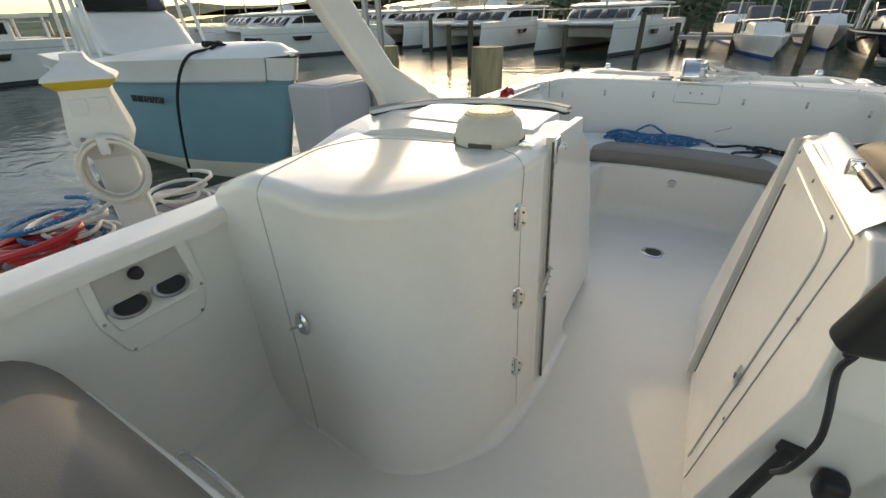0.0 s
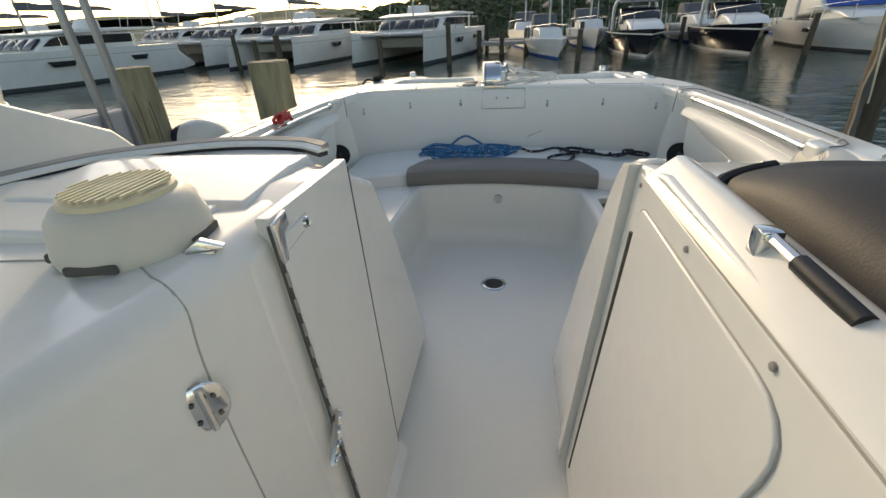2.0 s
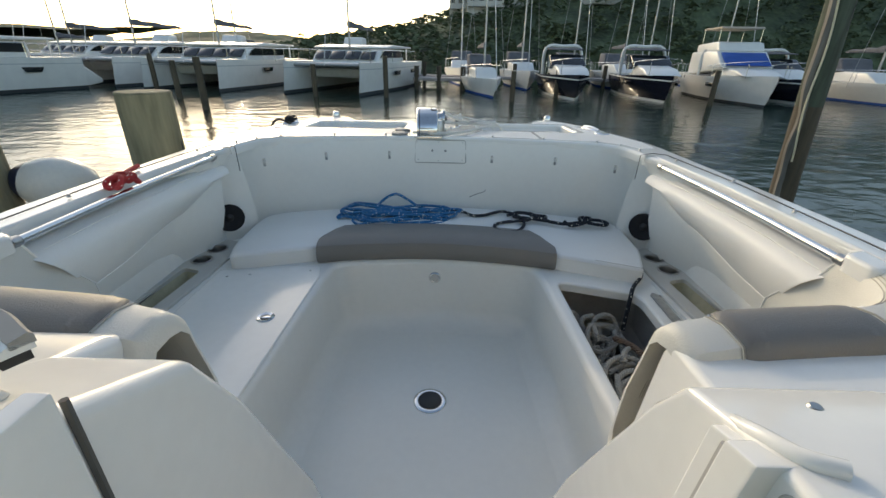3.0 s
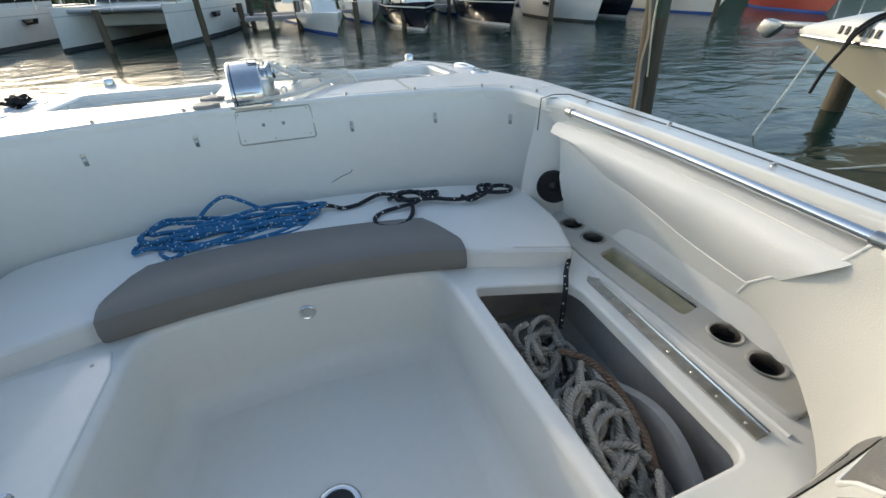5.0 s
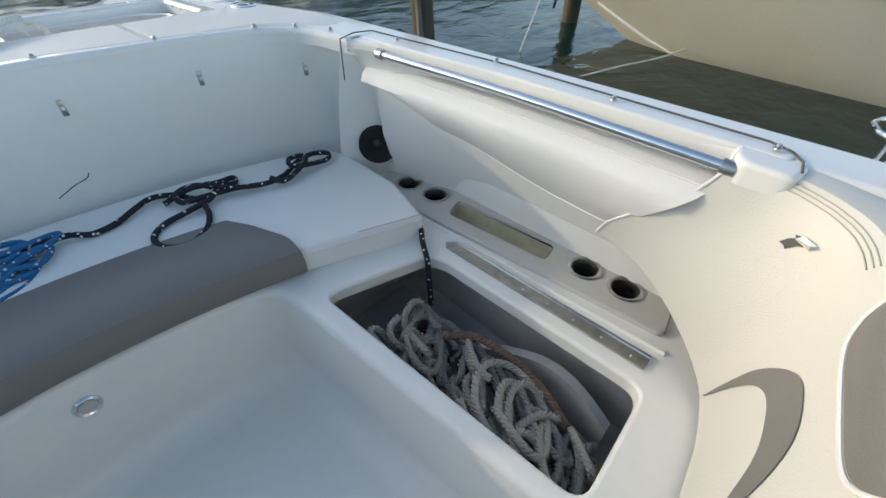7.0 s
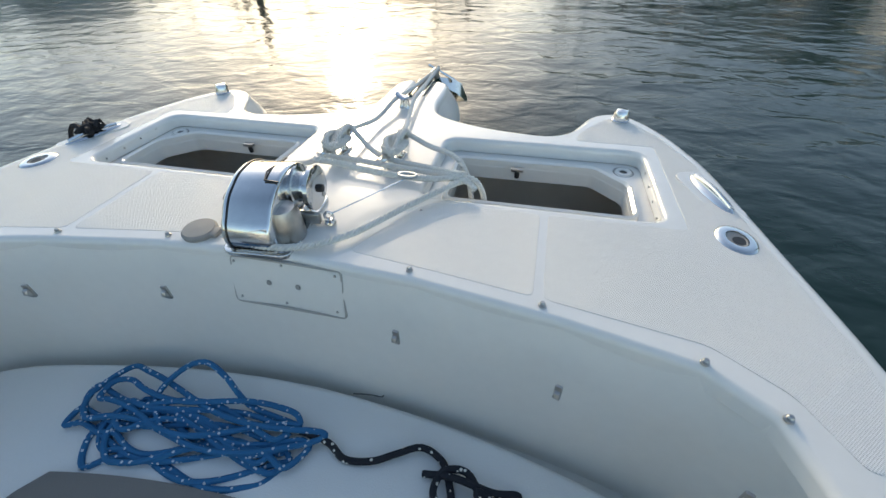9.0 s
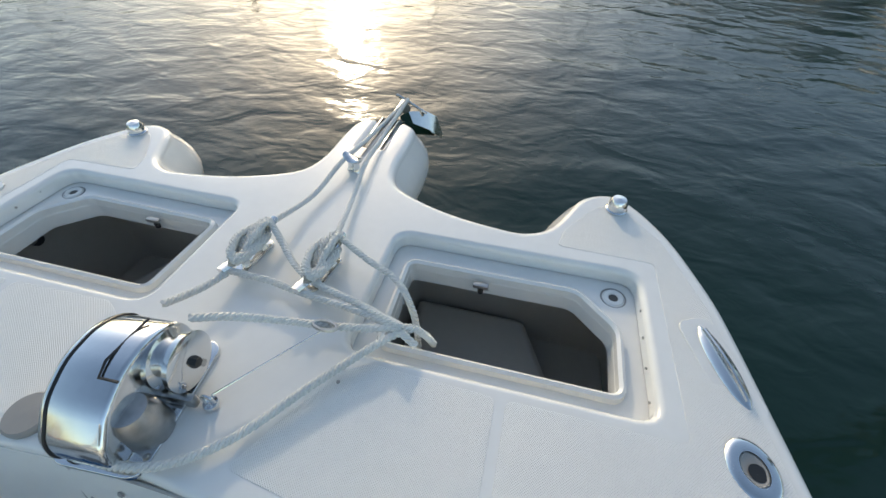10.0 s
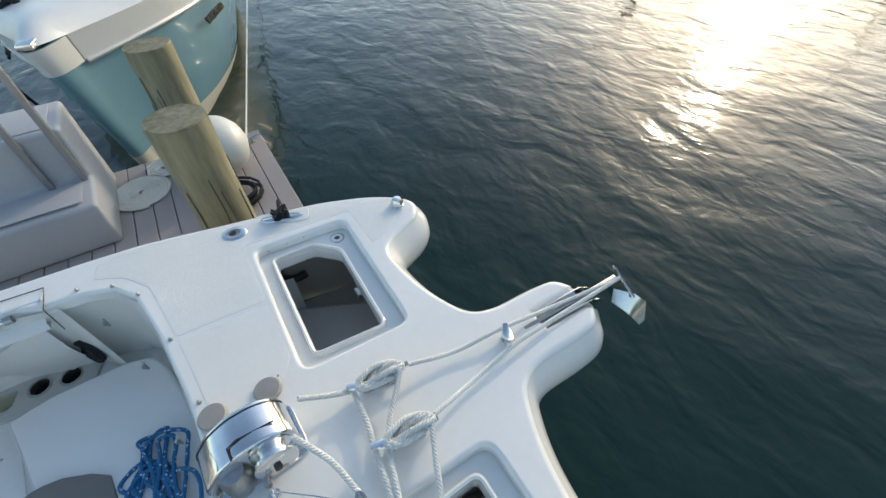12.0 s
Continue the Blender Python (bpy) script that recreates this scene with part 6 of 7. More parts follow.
def catamaran(x, y, turn, L=10.5, B=5.6, label="white sailing catamaran moored at the far dock", mast=12.0, hull=HULLW):
    """A cruising catamaran; x, y is the point between its two stems."""
    t = radians(turn)
    b = root("catamaran", label, "catamaran", "moored catamarans", (x + math.sin(t) * L / 2, y - math.cos(t) * L / 2, WZ), turn)
    H = 1.46
    for s in (-1, 1):
        kw = dict(sheer_up=0.06, full=0.42, bow=-0.22, flare=0.86)
        cx = s * (B / 2 - 0.85)
        bm = hull_mesh(L, 1.7, H, **kw)
        bmesh.ops.translate(bm, vec=(cx, 0, 0), verts=bm.verts)
        h = part("hull", bm, hull, b)
        for nm, z0, z1, m_ in (("boot_stripe", -0.05, 0.15, ANTIF), ("sheer_line", H * 0.80, H * 0.83, HULLG)):
            bm = stripe(L, 1.7, H, z0, z1, **kw)
            bmesh.ops.translate(bm, vec=(cx, 0, 0), verts=bm.verts)
            part(nm, bm, m_, h)
        for yy, ln in ((1.3, 0.62), (-2.2, 0.45)):
            xo = s * (B / 2) - s * 0.01
            part("porthole", prism([(yy - ln, 1.06), (yy + ln, 1.06), (yy + ln * 0.7, 0.84), (yy - ln * 0.7, 0.84)], "x", xo - 0.05, xo + 0.03, 0.02, 2), GLASSD, h)
        part("step", prism([(-L / 2 - 0.9, 0.25), (-L / 2 - 0.9, 0.45), (-L / 2 + 0.1, 1.25), (-L / 2 + 0.1, 0.1)], "x", cx - 0.6, cx + 0.6, 0.06, 2), hull, h)
    part("bridge_deck", prism([(-L * 0.46, 0.62), (-L * 0.46, 1.42), (L * 0.24, 1.42), (L * 0.30, 1.15), (L * 0.27, 0.70)], "x", -B / 2 + 1.2, B / 2 - 1.2, 0.08, 3), hull, b)
    part("trampoline", box(-B / 2 + 1.4, B / 2 - 1.4, L * 0.27, L * 0.40, 1.30, 1.32), CANVAS, b, "dark netting between the bows")
    part("crossbeam", tube([(-B / 2 + 0.8, L * 0.41, 1.34), (B / 2 - 0.8, L * 0.41, 1.34)], 0.09, 8), MAST, b)
    side = [(-L * 0.32, 1.38), (-L * 0.32, 2.10), (L * 0.06, 2.14), (L * 0.13, 1.98), (L * 0.21, 1.38)]
    cab = part("cabin", prism(side, "x", -B * 0.34, B * 0.34, 0.12, 3), hull, b)
    part("roof", prism([(-L * 0.44, 2.20), (-L * 0.44, 2.30), (-L * 0.02, 2.34), (L * 0.11, 2.20), (L * 0.10, 2.12)], "x", -B * 0.38, B * 0.38, 0.05, 3), hull, b)
    part("helm_seat", prism([(-L * 0.30, 2.28), (-L * 0.30, 2.75), (-L * 0.24, 2.80), (-L * 0.20, 2.32)], "x", B * 0.08, B * 0.30, 0.06, 2), hull, b)
    for s in (-1, 1):
        part("side_window", prism([(-L * 0.30, 1.66), (-L * 0.30, 2.04), (L * 0.055, 2.08), (L * 0.115, 1.92), (L * 0.155, 1.66)], "x", s * B * 0.336, s * B * 0.346, 0.01, 1), GLASSD, cab)
        part("mullion", box(s * B * 0.34 - 0.03, s * B * 0.34 + 0.03, -L * 0.10, -L * 0.085, 1.62, 2.10, 0.01), hull, cab)
        part("post", tube([(s * B * 0.33, -L * 0.42, 1.35), (s * B * 0.33, -L * 0.42, 2.25)], 0.05, 6), hull, b)
        xs = s * (B / 2 - 0.35)
        part("lifeline", tube([(xs, L * 0.47, 2.05), (xs, L * 0.2, 2.05), (xs, -L * 0.42, 2.05)], 0.013, 4), STEEL, b)
        for yy in (0.46, 0.28, 0.1, -0.08, -0.26, -0.42):
            part("stanchion", tube([(xs, L * yy, H), (xs, L * yy, 2.06)], 0.013, 4), STEEL, b)
    for k in range(4):
        x0 = -B * 0.31 + k * B * 0.62 / 4
        part("front_window", prism([(L * 0.190, 1.58), (L * 0.138, 1.97), (L * 0.146, 1.99), (L * 0.200, 1.59)], "x", x0 + 0.05, x0 + B * 0.155 - 0.05, 0.005, 1), GLASSD, cab)
    masted(b, 0, L * 0.10, 2.1, mast, 0.3, 4.2)
    return b


def motor_cruiser(x, y, turn, L, B, H, hull, label, canvas=None, fly=False, scale=1.0):
    b = root("motor_cruiser", label, "motor boat", "moored motor boats", (x, y, WZ), turn)
    kw = dict(sheer_up=0.35, full=0.45, bow=0.5, flare=0.78)
    h = part("hull", hull_mesh(L, B, H, **kw), hull, b)
    part("boot_stripe", stripe(L, B, H, -0.05, 0.12, **kw), HULLW if hull is HULLN else ANTIF, h)
    part("rub_rail", stripe(L, B, H, H * 0.93, H * 0.99, 0.03, **kw), HULLW, h)
    part("foredeck", prism([(-L * 0.10, H), (L * 0.10, H + 0.55), (L * 0.28, H + 0.42), (L * 0.40, H * 1.12)], "x", -B * 0.30, B * 0.30, 0.08, 3), HULLW, b)
    cab = part("windscreen", prism([(-L * 0.12, H + 0.3), (-L * 0.15, H + 1.05), (-L * 0.02, H + 1.02), (L * 0.12, H + 0.5)], "x", -B * 0.36, B * 0.36, 0.06, 3), GLASSD if canvas is None else canvas, b, "raked windscreen")
    part("arch", tube([(-B * 0.42, -L * 0.18, H), (-B * 0.38, -L * 0.20, H + 1.35), (0, -L * 0.2, H + 1.45), (B * 0.38, -L * 0.20, H + 1.35), (B * 0.42, -L * 0.18, H)], 0.09, 8, smooth=4), HULLW, b)
    part("top", prism([(-L * 0.30, H + 1.3), (-L * 0.28, H + 1.42), (-L * 0.02, H + 1.30), (-L * 0.02, H + 1.24)], "x", -B * 0.36, B * 0.36, 0.04, 2), CANVAS if not fly else HULLW, b)
    for s in (-1, 1):
        part("bow_rail", tube([(s * B * 0.44, -L * 0.02, H + 0.55), (s * B * 0.40, L * 0.2, H + 0.72), (s * B * 0.18, L * 0.43, H + 0.85), (0, L * 0.50, H + 0.88)], 0.018, 5, smooth=4), STEEL, b)
        for t in (0.1, 0.25, 0.40):
            part("stanchion", tube([(s * B * (0.47 - t * 0.5 * (t > 0.3)), L * t, H * 1.05), (s * B * (0.45 - t * 0.45 * (t > 0.3)), L * t, H + 0.72)], 0.014, 4), STEEL, b)
        part("porthole", box(s * B * 0.47 - 0.03, s * B * 0.47 + 0.03, L * 0.05, L * 0.16, H * 0.62, H * 0.78, 0.03), GLASSD, h)
    if fly:
        part("house", prism([(-L * 0.42, H), (-L * 0.42, H + 1.3), (L * 0.02, H + 1.35), (L * 0.16, H + 0.5)], "x", -B * 0.40, B * 0.40, 0.10, 3), HULLW, b)
        part("house_screen", prism([(L * 0.155, H + 0.62), (L * 0.035, H + 1.25), (L * 0.045, H + 1.28), (L * 0.170, H + 0.64)], "x", -B * 0.34, B * 0.34, 0.005, 1), BLUEC, b, "blue canvas over the windscreen")
        part("flybridge", prism([(-L * 0.38, H + 1.3), (-L * 0.38, H + 1.72), (-L * 0.08, H + 1.85), (-L * 0.02, H + 1.80), (L * 0.02, H + 1.35)], "x", -B * 0.36, B * 0.36, 0.10, 3), HULLW, b)
        part("bimini", prism([(-L * 0.36, H + 2.5), (-L * 0.34, H + 2.62), (-L * 0.06, H + 2.62), (-L * 0.03, H + 2.5)], "x", -B * 0.34, B * 0.34, 0.05, 2), TAN, b, "tan bimini top")
        for s in (-1, 1):
            for yy in (-L * 0.33, -L * 0.06):
                part("bimini_post", tube([(s * B * 0.33, yy, H + 1.8), (s * B * 0.33, yy, H + 2.56)], 0.03, 6), STEEL, b)
    b.scale = (scale,) * 3
    return b


def sailboat(x, y, turn, L, B, H, label, mast, hull=HULLW, scale=1.0):
    b = root("sailboat", label, "sailboat", "moored sailboats", (x, y, WZ), turn)
    kw = dict(sheer_up=0.25, full=0.35, bow=0.7, transom=0.65, flare=0.75)
    h = part("hull", hull_mesh(L, B, H, **kw), hull, b)
    part("boot_stripe", stripe(L, B, H, -0.04, 0.10, **kw), BLUEC, h)
    part("cabin", prism([(-L * 0.2, H), (-L * 0.2, H + 0.55), (L * 0.1, H + 0.5), (L * 0.22, H)], "x", -B * 0.28, B * 0.28, 0.08, 3), HULLW, b)
    part("dodger", prism([(-L * 0.30, H + 0.3), (-L * 0.28, H + 1.2), (-L * 0.15, H + 1.15), (-L * 0.10, H + 0.5)], "x", -B * 0.30, B * 0.30, 0.1, 3), CANVAS, b, "grey canvas dodger")
    for s in (-1, 1):
        part("lifeline", tube([(s * B * 0.40, -L * 0.45, H + 0.6), (s * B * 0.48, 0, H + 0.6), (s * 0.2, L * 0.5, H + 0.75)], 0.012, 4, smooth=4), STEEL, b)
        for t in (-0.3, -0.1, 0.1, 0.3):
            part("stanchion", tube([(s * B * 0.46 * (1 - max(0, t) ** 2 * 3), L * t, H), (s * B * 0.46 * (1 - max(0, t) ** 2 * 3), L * t, H + 0.6)], 0.012, 4), STEEL, b)
    masted(b, 0, L * 0.06, H + 0.4, mast, 0.25, L * 0.33)
    b.scale = (scale,) * 3
    return b


# far rows
catamaran(-6.15, 23.3, 171, label="white motor catamaran with a tall wheelhouse")
catamaran(-13.3, 23.8, 177, label="white sailing catamaran moored stern to the far dock")
catamaran(-19.6, 25.5, 172)
catamaran(-23.4, 16.4, 164, L=9.0, label="white sailing catamaran with a dark hull window")
catamaran(-25.0, -0.8, 176, L=10.0, label="white sailing catamaran moored side on")
catamaran(-31.5, 19.5, 166, label="white sailing catamaran in the outer row")
catamaran(-28.0, 31.0, 172)
sailboat(1.95, 26.8, 186, 6.6, 2.1, 0.8, "white sloop with cluttered stern rails", 9.0)
motor_cruiser(6.4, 26.4, 176, 7.0, 2.5, 1.0, HULLN, "navy express cruiser with a white deck")
motor_cruiser(10.8, 26.2, 172, 7.4, 2.7, 1.05, HULLN, "dark hulled express cruiser with tinted screens")
motor_cruiser(14.9, 25.3, 171, 8.6, 3.3, 1.25, HULLW, "white flybridge cruiser with blue canvas", fly=True, scale=0.9)
motor_cruiser(17.8, 26.5, 170, 7.4, 2.7, 1.0, HULLN, "dark hulled motor boat behind the piling")
sailboat(22.5, 26.0, 172, 8.5, 2.6, 0.95, "white ketch with a blue sheer stripe", 11.0)
sailboat(27.5, 22.0, 150, 8.0, 2.5, 0.9, "red hulled sailboat at the far dock", 10.5, REDB)
sailboat(33.0, 18.0, 140, 8.0, 2.5, 0.9, "white sailboat under blue covers", 10.0)
for xx, yy, mh in ((5.0, 33.0, 12), (9.0, 35.0, 13), (11.8, 33.0, 12), (14.5, 35.5, 14), (19.0, 34.0, 12), (1.0, 36.0, 10), (-15.5, 36.0, 13), (-27.0, 34.0, 12)):
    sailboat(xx, yy, 178, 8.5, 2.6, 1.0, "white sailboat in the back row of the marina", mh)

# far dock and pilings
fdk = root("far_dock", "weathered timber dock on dark piles", "dock", at=(0.2, 28.5, 0))
part("deck", box(-2.2, 2.2, -0.7, 0.7, -0.05, 0.12, 0.02), PLANK, fdk)
for xx in (-2.0, -0.7, 0.7, 2.0):
    part("post", tube([(xx, -0.6, WZ - 0.8), (xx, -0.6, 0.75)], 0.14, 8), WOODD, fdk)
fd2 = root("far_dock", "long low timber dock behind the moored boats", "dock", at=(14, 31.5, 0))
part("deck", box(-16, 14, -0.8, 0.8, -0.05, 0.12, 0.02), PLANK, fd2)
for k in range(11):
    part("post", tube([(-15.5 + 2.9 * k, -0.7, WZ - 0.8), (-15.5 + 2.9 * k, -0.7, 0.9)], 0.13, 8), WOODD, fd2)


def piling(x, y, r, top_z, upper, label, lean=(0, 0), group="mooring piles", cut=5):
    p = root("mooring_pile", label, "mooring pile", group, (x, y, 0))
    H = top_z - (WZ - 1.5)
    secs = []
    for k in range(15):
        t = k / 14
        z = WZ - 1.5 + H * t
        secs.append([((r * (1.06 - 0.08 * t) + 0.012 * noise.noise(Vector((math.cos(a) * 2 + x, math.sin(a) * 2, z * 1.5)))) * math.cos(a) + lean[0] * (z - WZ), (r * (1.06 - 0.08 * t) + 0.012 * noise.noise(Vector((math.cos(a) * 2, y, z * 1.5 + 9)))) * math.sin(a) + lean[1] * (z - WZ), z) for a in [j * 2 * math.pi / 20 for j in range(20)]])
    part("shaft", loft(secs[cut - 1:], closed=True), upper, p)
    part("wet_foot", loft(secs[:cut], closed=True), WOODD, p)
    e = secs[-1]
    part("end_grain", loft([[(q[0], q[1], q[2] + 0.002) for q in e], [(q[0] * 0.97, q[1] * 0.97, q[2] + 0.010) for q in e], [(lean[0] * (top_z - WZ), lean[1] * (top_z - WZ), top_z + 0.012)] * len(e)], closed=True, caps=False), WOOD, p, "cracked end grain")
    random.seed(int(abs(x) * 100))
    for k in range(6):
        a = random.uniform(0, 6.28)
        z0 = random.uniform(0.2, top_z - 0.5)
        part("crack", tube([(1.005 * r * math.cos(a) + lean[0] * (z0 - WZ), 1.005 * r * math.sin(a) + lean[1] * (z0 - WZ), z0), (1.003 * r * math.cos(a + 0.05) + lean[0] * (z0 + .2 - WZ), 1.003 * r * math.sin(a + 0.05) + lean[1] * (z0 + .2 - WZ), z0 + 0.22), (r * math.cos(a + 0.02) + lean[0] * (z0 + .42 - WZ), r * math.sin(a + 0.02) + lean[1] * (z0 + .42 - WZ), z0 + 0.42)], 0.004, 4), GAP, p)
    return p


piling(-2.00, 4.56, 0.17, 1.13, WOOD, "thick weathered timber pile beside the dock")
piling(-3.34, 4.54, 0.17, 1.12, WOOD, "thick weathered timber pile beside the dock")
rp = piling(4.18, 6.55, 0.128, 3.2, WOODG, "tall greenish timber pile with a split batten", (-0.065, 0.0), cut=9)
random.seed(19)
batt = []
for k in range(24):
    z = -0.15 + 2.6 * k / 23
    cx, cy = -0.065 * (z - WZ) - 0.122 + 0.012 * math.sin(k * 0.9) + 0.006 * random.random(), -0.055 + 0.01 * math.sin(k * 0.6)
    w = 0.030 + 0.008 * math.sin(k * 1.3)
    batt.append([(cx - w, cy - 0.02, z), (cx + w * 0.6, cy - 0.045, z), (cx + w * 0.8, cy + 0.01, z), (cx - w * 0.7, cy + 0.03, z)])
bt = part("batten", loft(batt, closed=True), BATTEN, rp, "wavy grey split batten along the pile")
part("rope", tube([(-0.065 * (z - WZ) - 0.115 + 0.02 * math.sin(z * 5), -0.115, z) for z in [0.35 + 0.1 * i for i in range(22)]], 0.010, 6), VENTC, rp, "frayed yellowish line")
for xx, yy, zz in ((-11.3, 20.2, 1.2), (-6.2, 22.5, 1.1), (-2.9, 22.8, 1.5), (3.0, 22.0, 1.0), (-21.0, 22.0, 1.3), (-15.0, 24.5, 1.4), (12.0, 21.8, 1.2), (5.6, 24.5, 1.0), (20.5, 20.5, 1.3), (8.6, 8.0, 1.2), (-8.5, 17.0, 1.4), (-10.8, 5.7, 1.7)):
    if yy != 8.0:
        piling(xx, yy, 0.115, zz - 0.25, WOODD, "dark mooring pile standing in the water")

# finger dock, plank by plank
fd_ = tagged(new("dock"), "grey composite finger dock", "dock", kind="structure")
part("frame", box(-3.42, -2.02, -6.0, 5.0, -0.02, 0.165, 0.01), WOODD, fd_)
part("corner_guard", box(-2.06, -1.99, 4.3, 5.05, 0.02, 0.19, 0.02), FENDER, fd_)
me = mesh_from(box(-0.71, 0.71, -0.068, 0.068, -0.014, 0.014, 0.004, 1), "plank", PLANK, 0)
for k in range(76):
    p = new("plank", me)
    p.parent = fd_
    p.location = (-2.71, 5.0 - 0.143 * k, 0.186)
for xx, yy in ((-3.3, 1.5), (-2.1, -1.5), (-3.3, -3.5)):
    part("post", tube([(xx, yy, WZ - 1), (xx, yy, 0.1)], 0.13, 10), WOODD, fd_)

steps = root("dock_steps", "grey plastic boarding steps with handrails on the dock", "boarding steps", at=(-2.92, 3.30, 0.2))
part("body", prism([(-0.42, 0.0), (-0.42, 0.70), (0.08, 0.70), (0.10, 0.34), (0.46, 0.32), (0.50, 0.0)], "y", -0.30, 0.55, 0.03, 3), BOXG, steps)
for xx, zz in ((-0.17, 0.70), (0.28, 0.335)):
    part("tread", box(xx - 0.2 if zz > 0.6 else xx - 0.13, xx + 0.2 if zz > 0.6 else xx + 0.13, -0.24, 0.48, zz, zz + 0.008, 0.003), BOXG, steps)
for yy in (0.50, 0.30):
    part("handrail", box(0.10, 0.145, yy - 0.02, yy + 0.02, 0.30, 2.0, 0.006), ALU, steps)

ped = root("power_pedestal", "white dock power pedestal with a yellow light band", "power pedestal", at=(-2.98, 1.30, 0.2), turn=62)
part("column", prism(rounded([(-0.10, -0.08), (0.10, -0.08), (0.10, 0.08), (-0.10, 0.08)], 0.02), "z", 0.0, 0.62), PEDW, ped)
part("head", loft([[(x * a, y * a, z) for x, y in rounded([(-0.13, -0.12), (0.13, -0.12), (0.13, 0.12), (-0.13, 0.12)], 0.015)] for a, z in ((0.75, 0.55), (1.15, 0.66), (1.15, 0.72), (0.9, 0.90), (0.9, 0.94))], closed=True), PEDW, ped)
part("light_band", loft([[(x * a, y * a, z) for x, y in rounded([(-0.13, -0.12), (0.13, -0.12), (0.13, 0.12), (-0.13, 0.12)], 0.015)] for a, z in ((0.93, 0.935), (1.22, 0.97), (1.25, 0.985))], closed=True), YELLOW, ped, "yellow light lens")
part("cap", loft([[(x * a, y * a, z) for x, y in rounded([(-0.13, -0.12), (0.13, -0.12), (0.13, 0.12), (-0.13, 0.12)], 0.015)] for a, z in ((1.28, 0.983), (1.25, 1.0), (0.5, 1.07), (0.42, 1.09), (0.40, 1.11), (0.2, 1.115))], closed=True), PEDW, ped)
for xx in (-0.05, 0.05):
    part("socket_cover", box(xx - 0.042, xx + 0.042, -0.125, -0.105, 0.78, 0.89, 0.006), PEDW, ped)
part("lock", turned([(0.0001, 0.01), (0.012, 0.008), (0.014, 0)], 10, pose(-0.09, -0.145, 0.68, 90, 0, 0)), GREYP, ped)
coil = root("shore_cable", "coiled white shore power cable on the pedestal", "cable", at=(-2.98, 1.30, 0.2), turn=62)
random.seed(8)
for k in range(9):
    rx, rz = random.uniform(0.12, 0.165), random.uniform(0.16, 0.21)
    part("turn", tube([(rx * math.cos(a) + random.uniform(-0.003, 0.003), -0.13 - 0.011 * k + 0.008 * math.sin(a * 2 + k), 0.50 + rz * math.sin(a)) for a in [i * 2 * math.pi / 24 for i in range(24)]], 0.011, 7, closed=True), FENDER, coil)
part("hook", box(-0.025, 0.025, -0.24, -0.08, 0.60, 0.70, 0.01), PEDW, coil)

ROPEH = [("dock_line", -3.2, 1.70, 0.20, ROPEW, "loose heap of white dock line"), ("dock_line", -3.2, 1.02, 0.24, ROPEW, "loose heap of white dock line"), ("red_hose", -3.15, 0.80, 0.17, REDH, "coiled red hose heaped on the dock"), ("blue_dock_line", -3.25, 0.92, 0.25, ROPEB, "coiled blue dock line")]
for name, xx, yy, hh, mt, lab in ROPEH:
    hp = root(name, lab, "rope" if "hose" not in name else "hose", at=(xx, yy, 0.2))
    fat = 0.022 if name == "red_hose" else 0.014
    part("coil", tube([((0.17 + 0.05 * math.sin(a * 0.31)) * math.cos(a) + 0.03 * math.sin(a * 1.7), (0.19 + 0.05 * math.cos(a * 0.23)) * math.sin(a), fat + (hh - fat) * a / 27.5 + 0.02 * math.sin(a * 0.77) * min(1, a)) for a in [i * 0.45 for i in range(62)]], fat, 7), mt, hp)
flat = root("flat_coil", "flat spiral coil of white line on the dock", "rope", at=(-2.95, 4.02, 0.203))
part("spiral", tube([((0.02 + 0.0036 * a) * math.cos(a), (0.02 + 0.0036 * a) * math.sin(a), 0.012) for a in [i * 0.3 for i in range(190)]], 0.0115, 6), FENDER, flat)
flat2 = root("flat_coil", "small flat spiral of white line on the dock", "rope", at=(-3.22, 4.22, 0.203))
part("spiral", tube([((0.02 + 0.0036 * a) * math.cos(a), (0.02 + 0.0036 * a) * math.sin(a), 0.012) for a in [i * 0.3 for i in range(120)]], 0.0115, 6), FENDER, flat2)
kd = root("black_hose", "dark tangled hose beside the pile on the dock", "hose", at=(-2.42, 4.66, 0.205))
part("coil", tube([((0.15 + 0.03 * math.sin(a * 0.4)) * math.cos(a), (0.17 + 0.03 * math.cos(a * 0.3)) * math.sin(a), 0.015 + 0.003 * a + 0.015 * math.sin(a * 0.9)) for a in [i * 0.45 for i in range(60)]], 0.012, 7), BLACKR, kd)
fn = root("ball_fender", "cream teardrop fender with a dark blue end by the pile", "fender", at=(-2.93, 4.70, 0.425))
fax = pose(0, 0, 0, 0, -78, 12)
part("ball", turned([(0.0001, -0.26), (0.09, -0.245), (0.17, -0.18), (0.215, -0.07), (0.22, 0.03), (0.195, 0.12), (0.15, 0.20)], 24, fax), FENDER, fn)
part("end", turned([(0.151, 0.198), (0.115, 0.26), (0.075, 0.30), (0.05, 0.33), (0.0001, 0.335)], 20, fax), NAVYP, fn, "dark blue fender end")
dc = cleat("dock_cleat", -3.22, 4.93, 10, 0.26, "galvanised dock cleat with a line made fast", "", WORN, 0.2)
TAUT = (-8.44, 6.11, 0.0)
tl = root("taut_line", "taut white mooring line from the dock cleat", "rope")
part("line", tube([(-3.22, 4.93, 0.26), TAUT, (-3.22 + 3 * (TAUT[0] + 3.22), 4.93 + 3 * (TAUT[1] - 4.93), WZ - 0.05)], 0.009, 6), FENDER, tl)

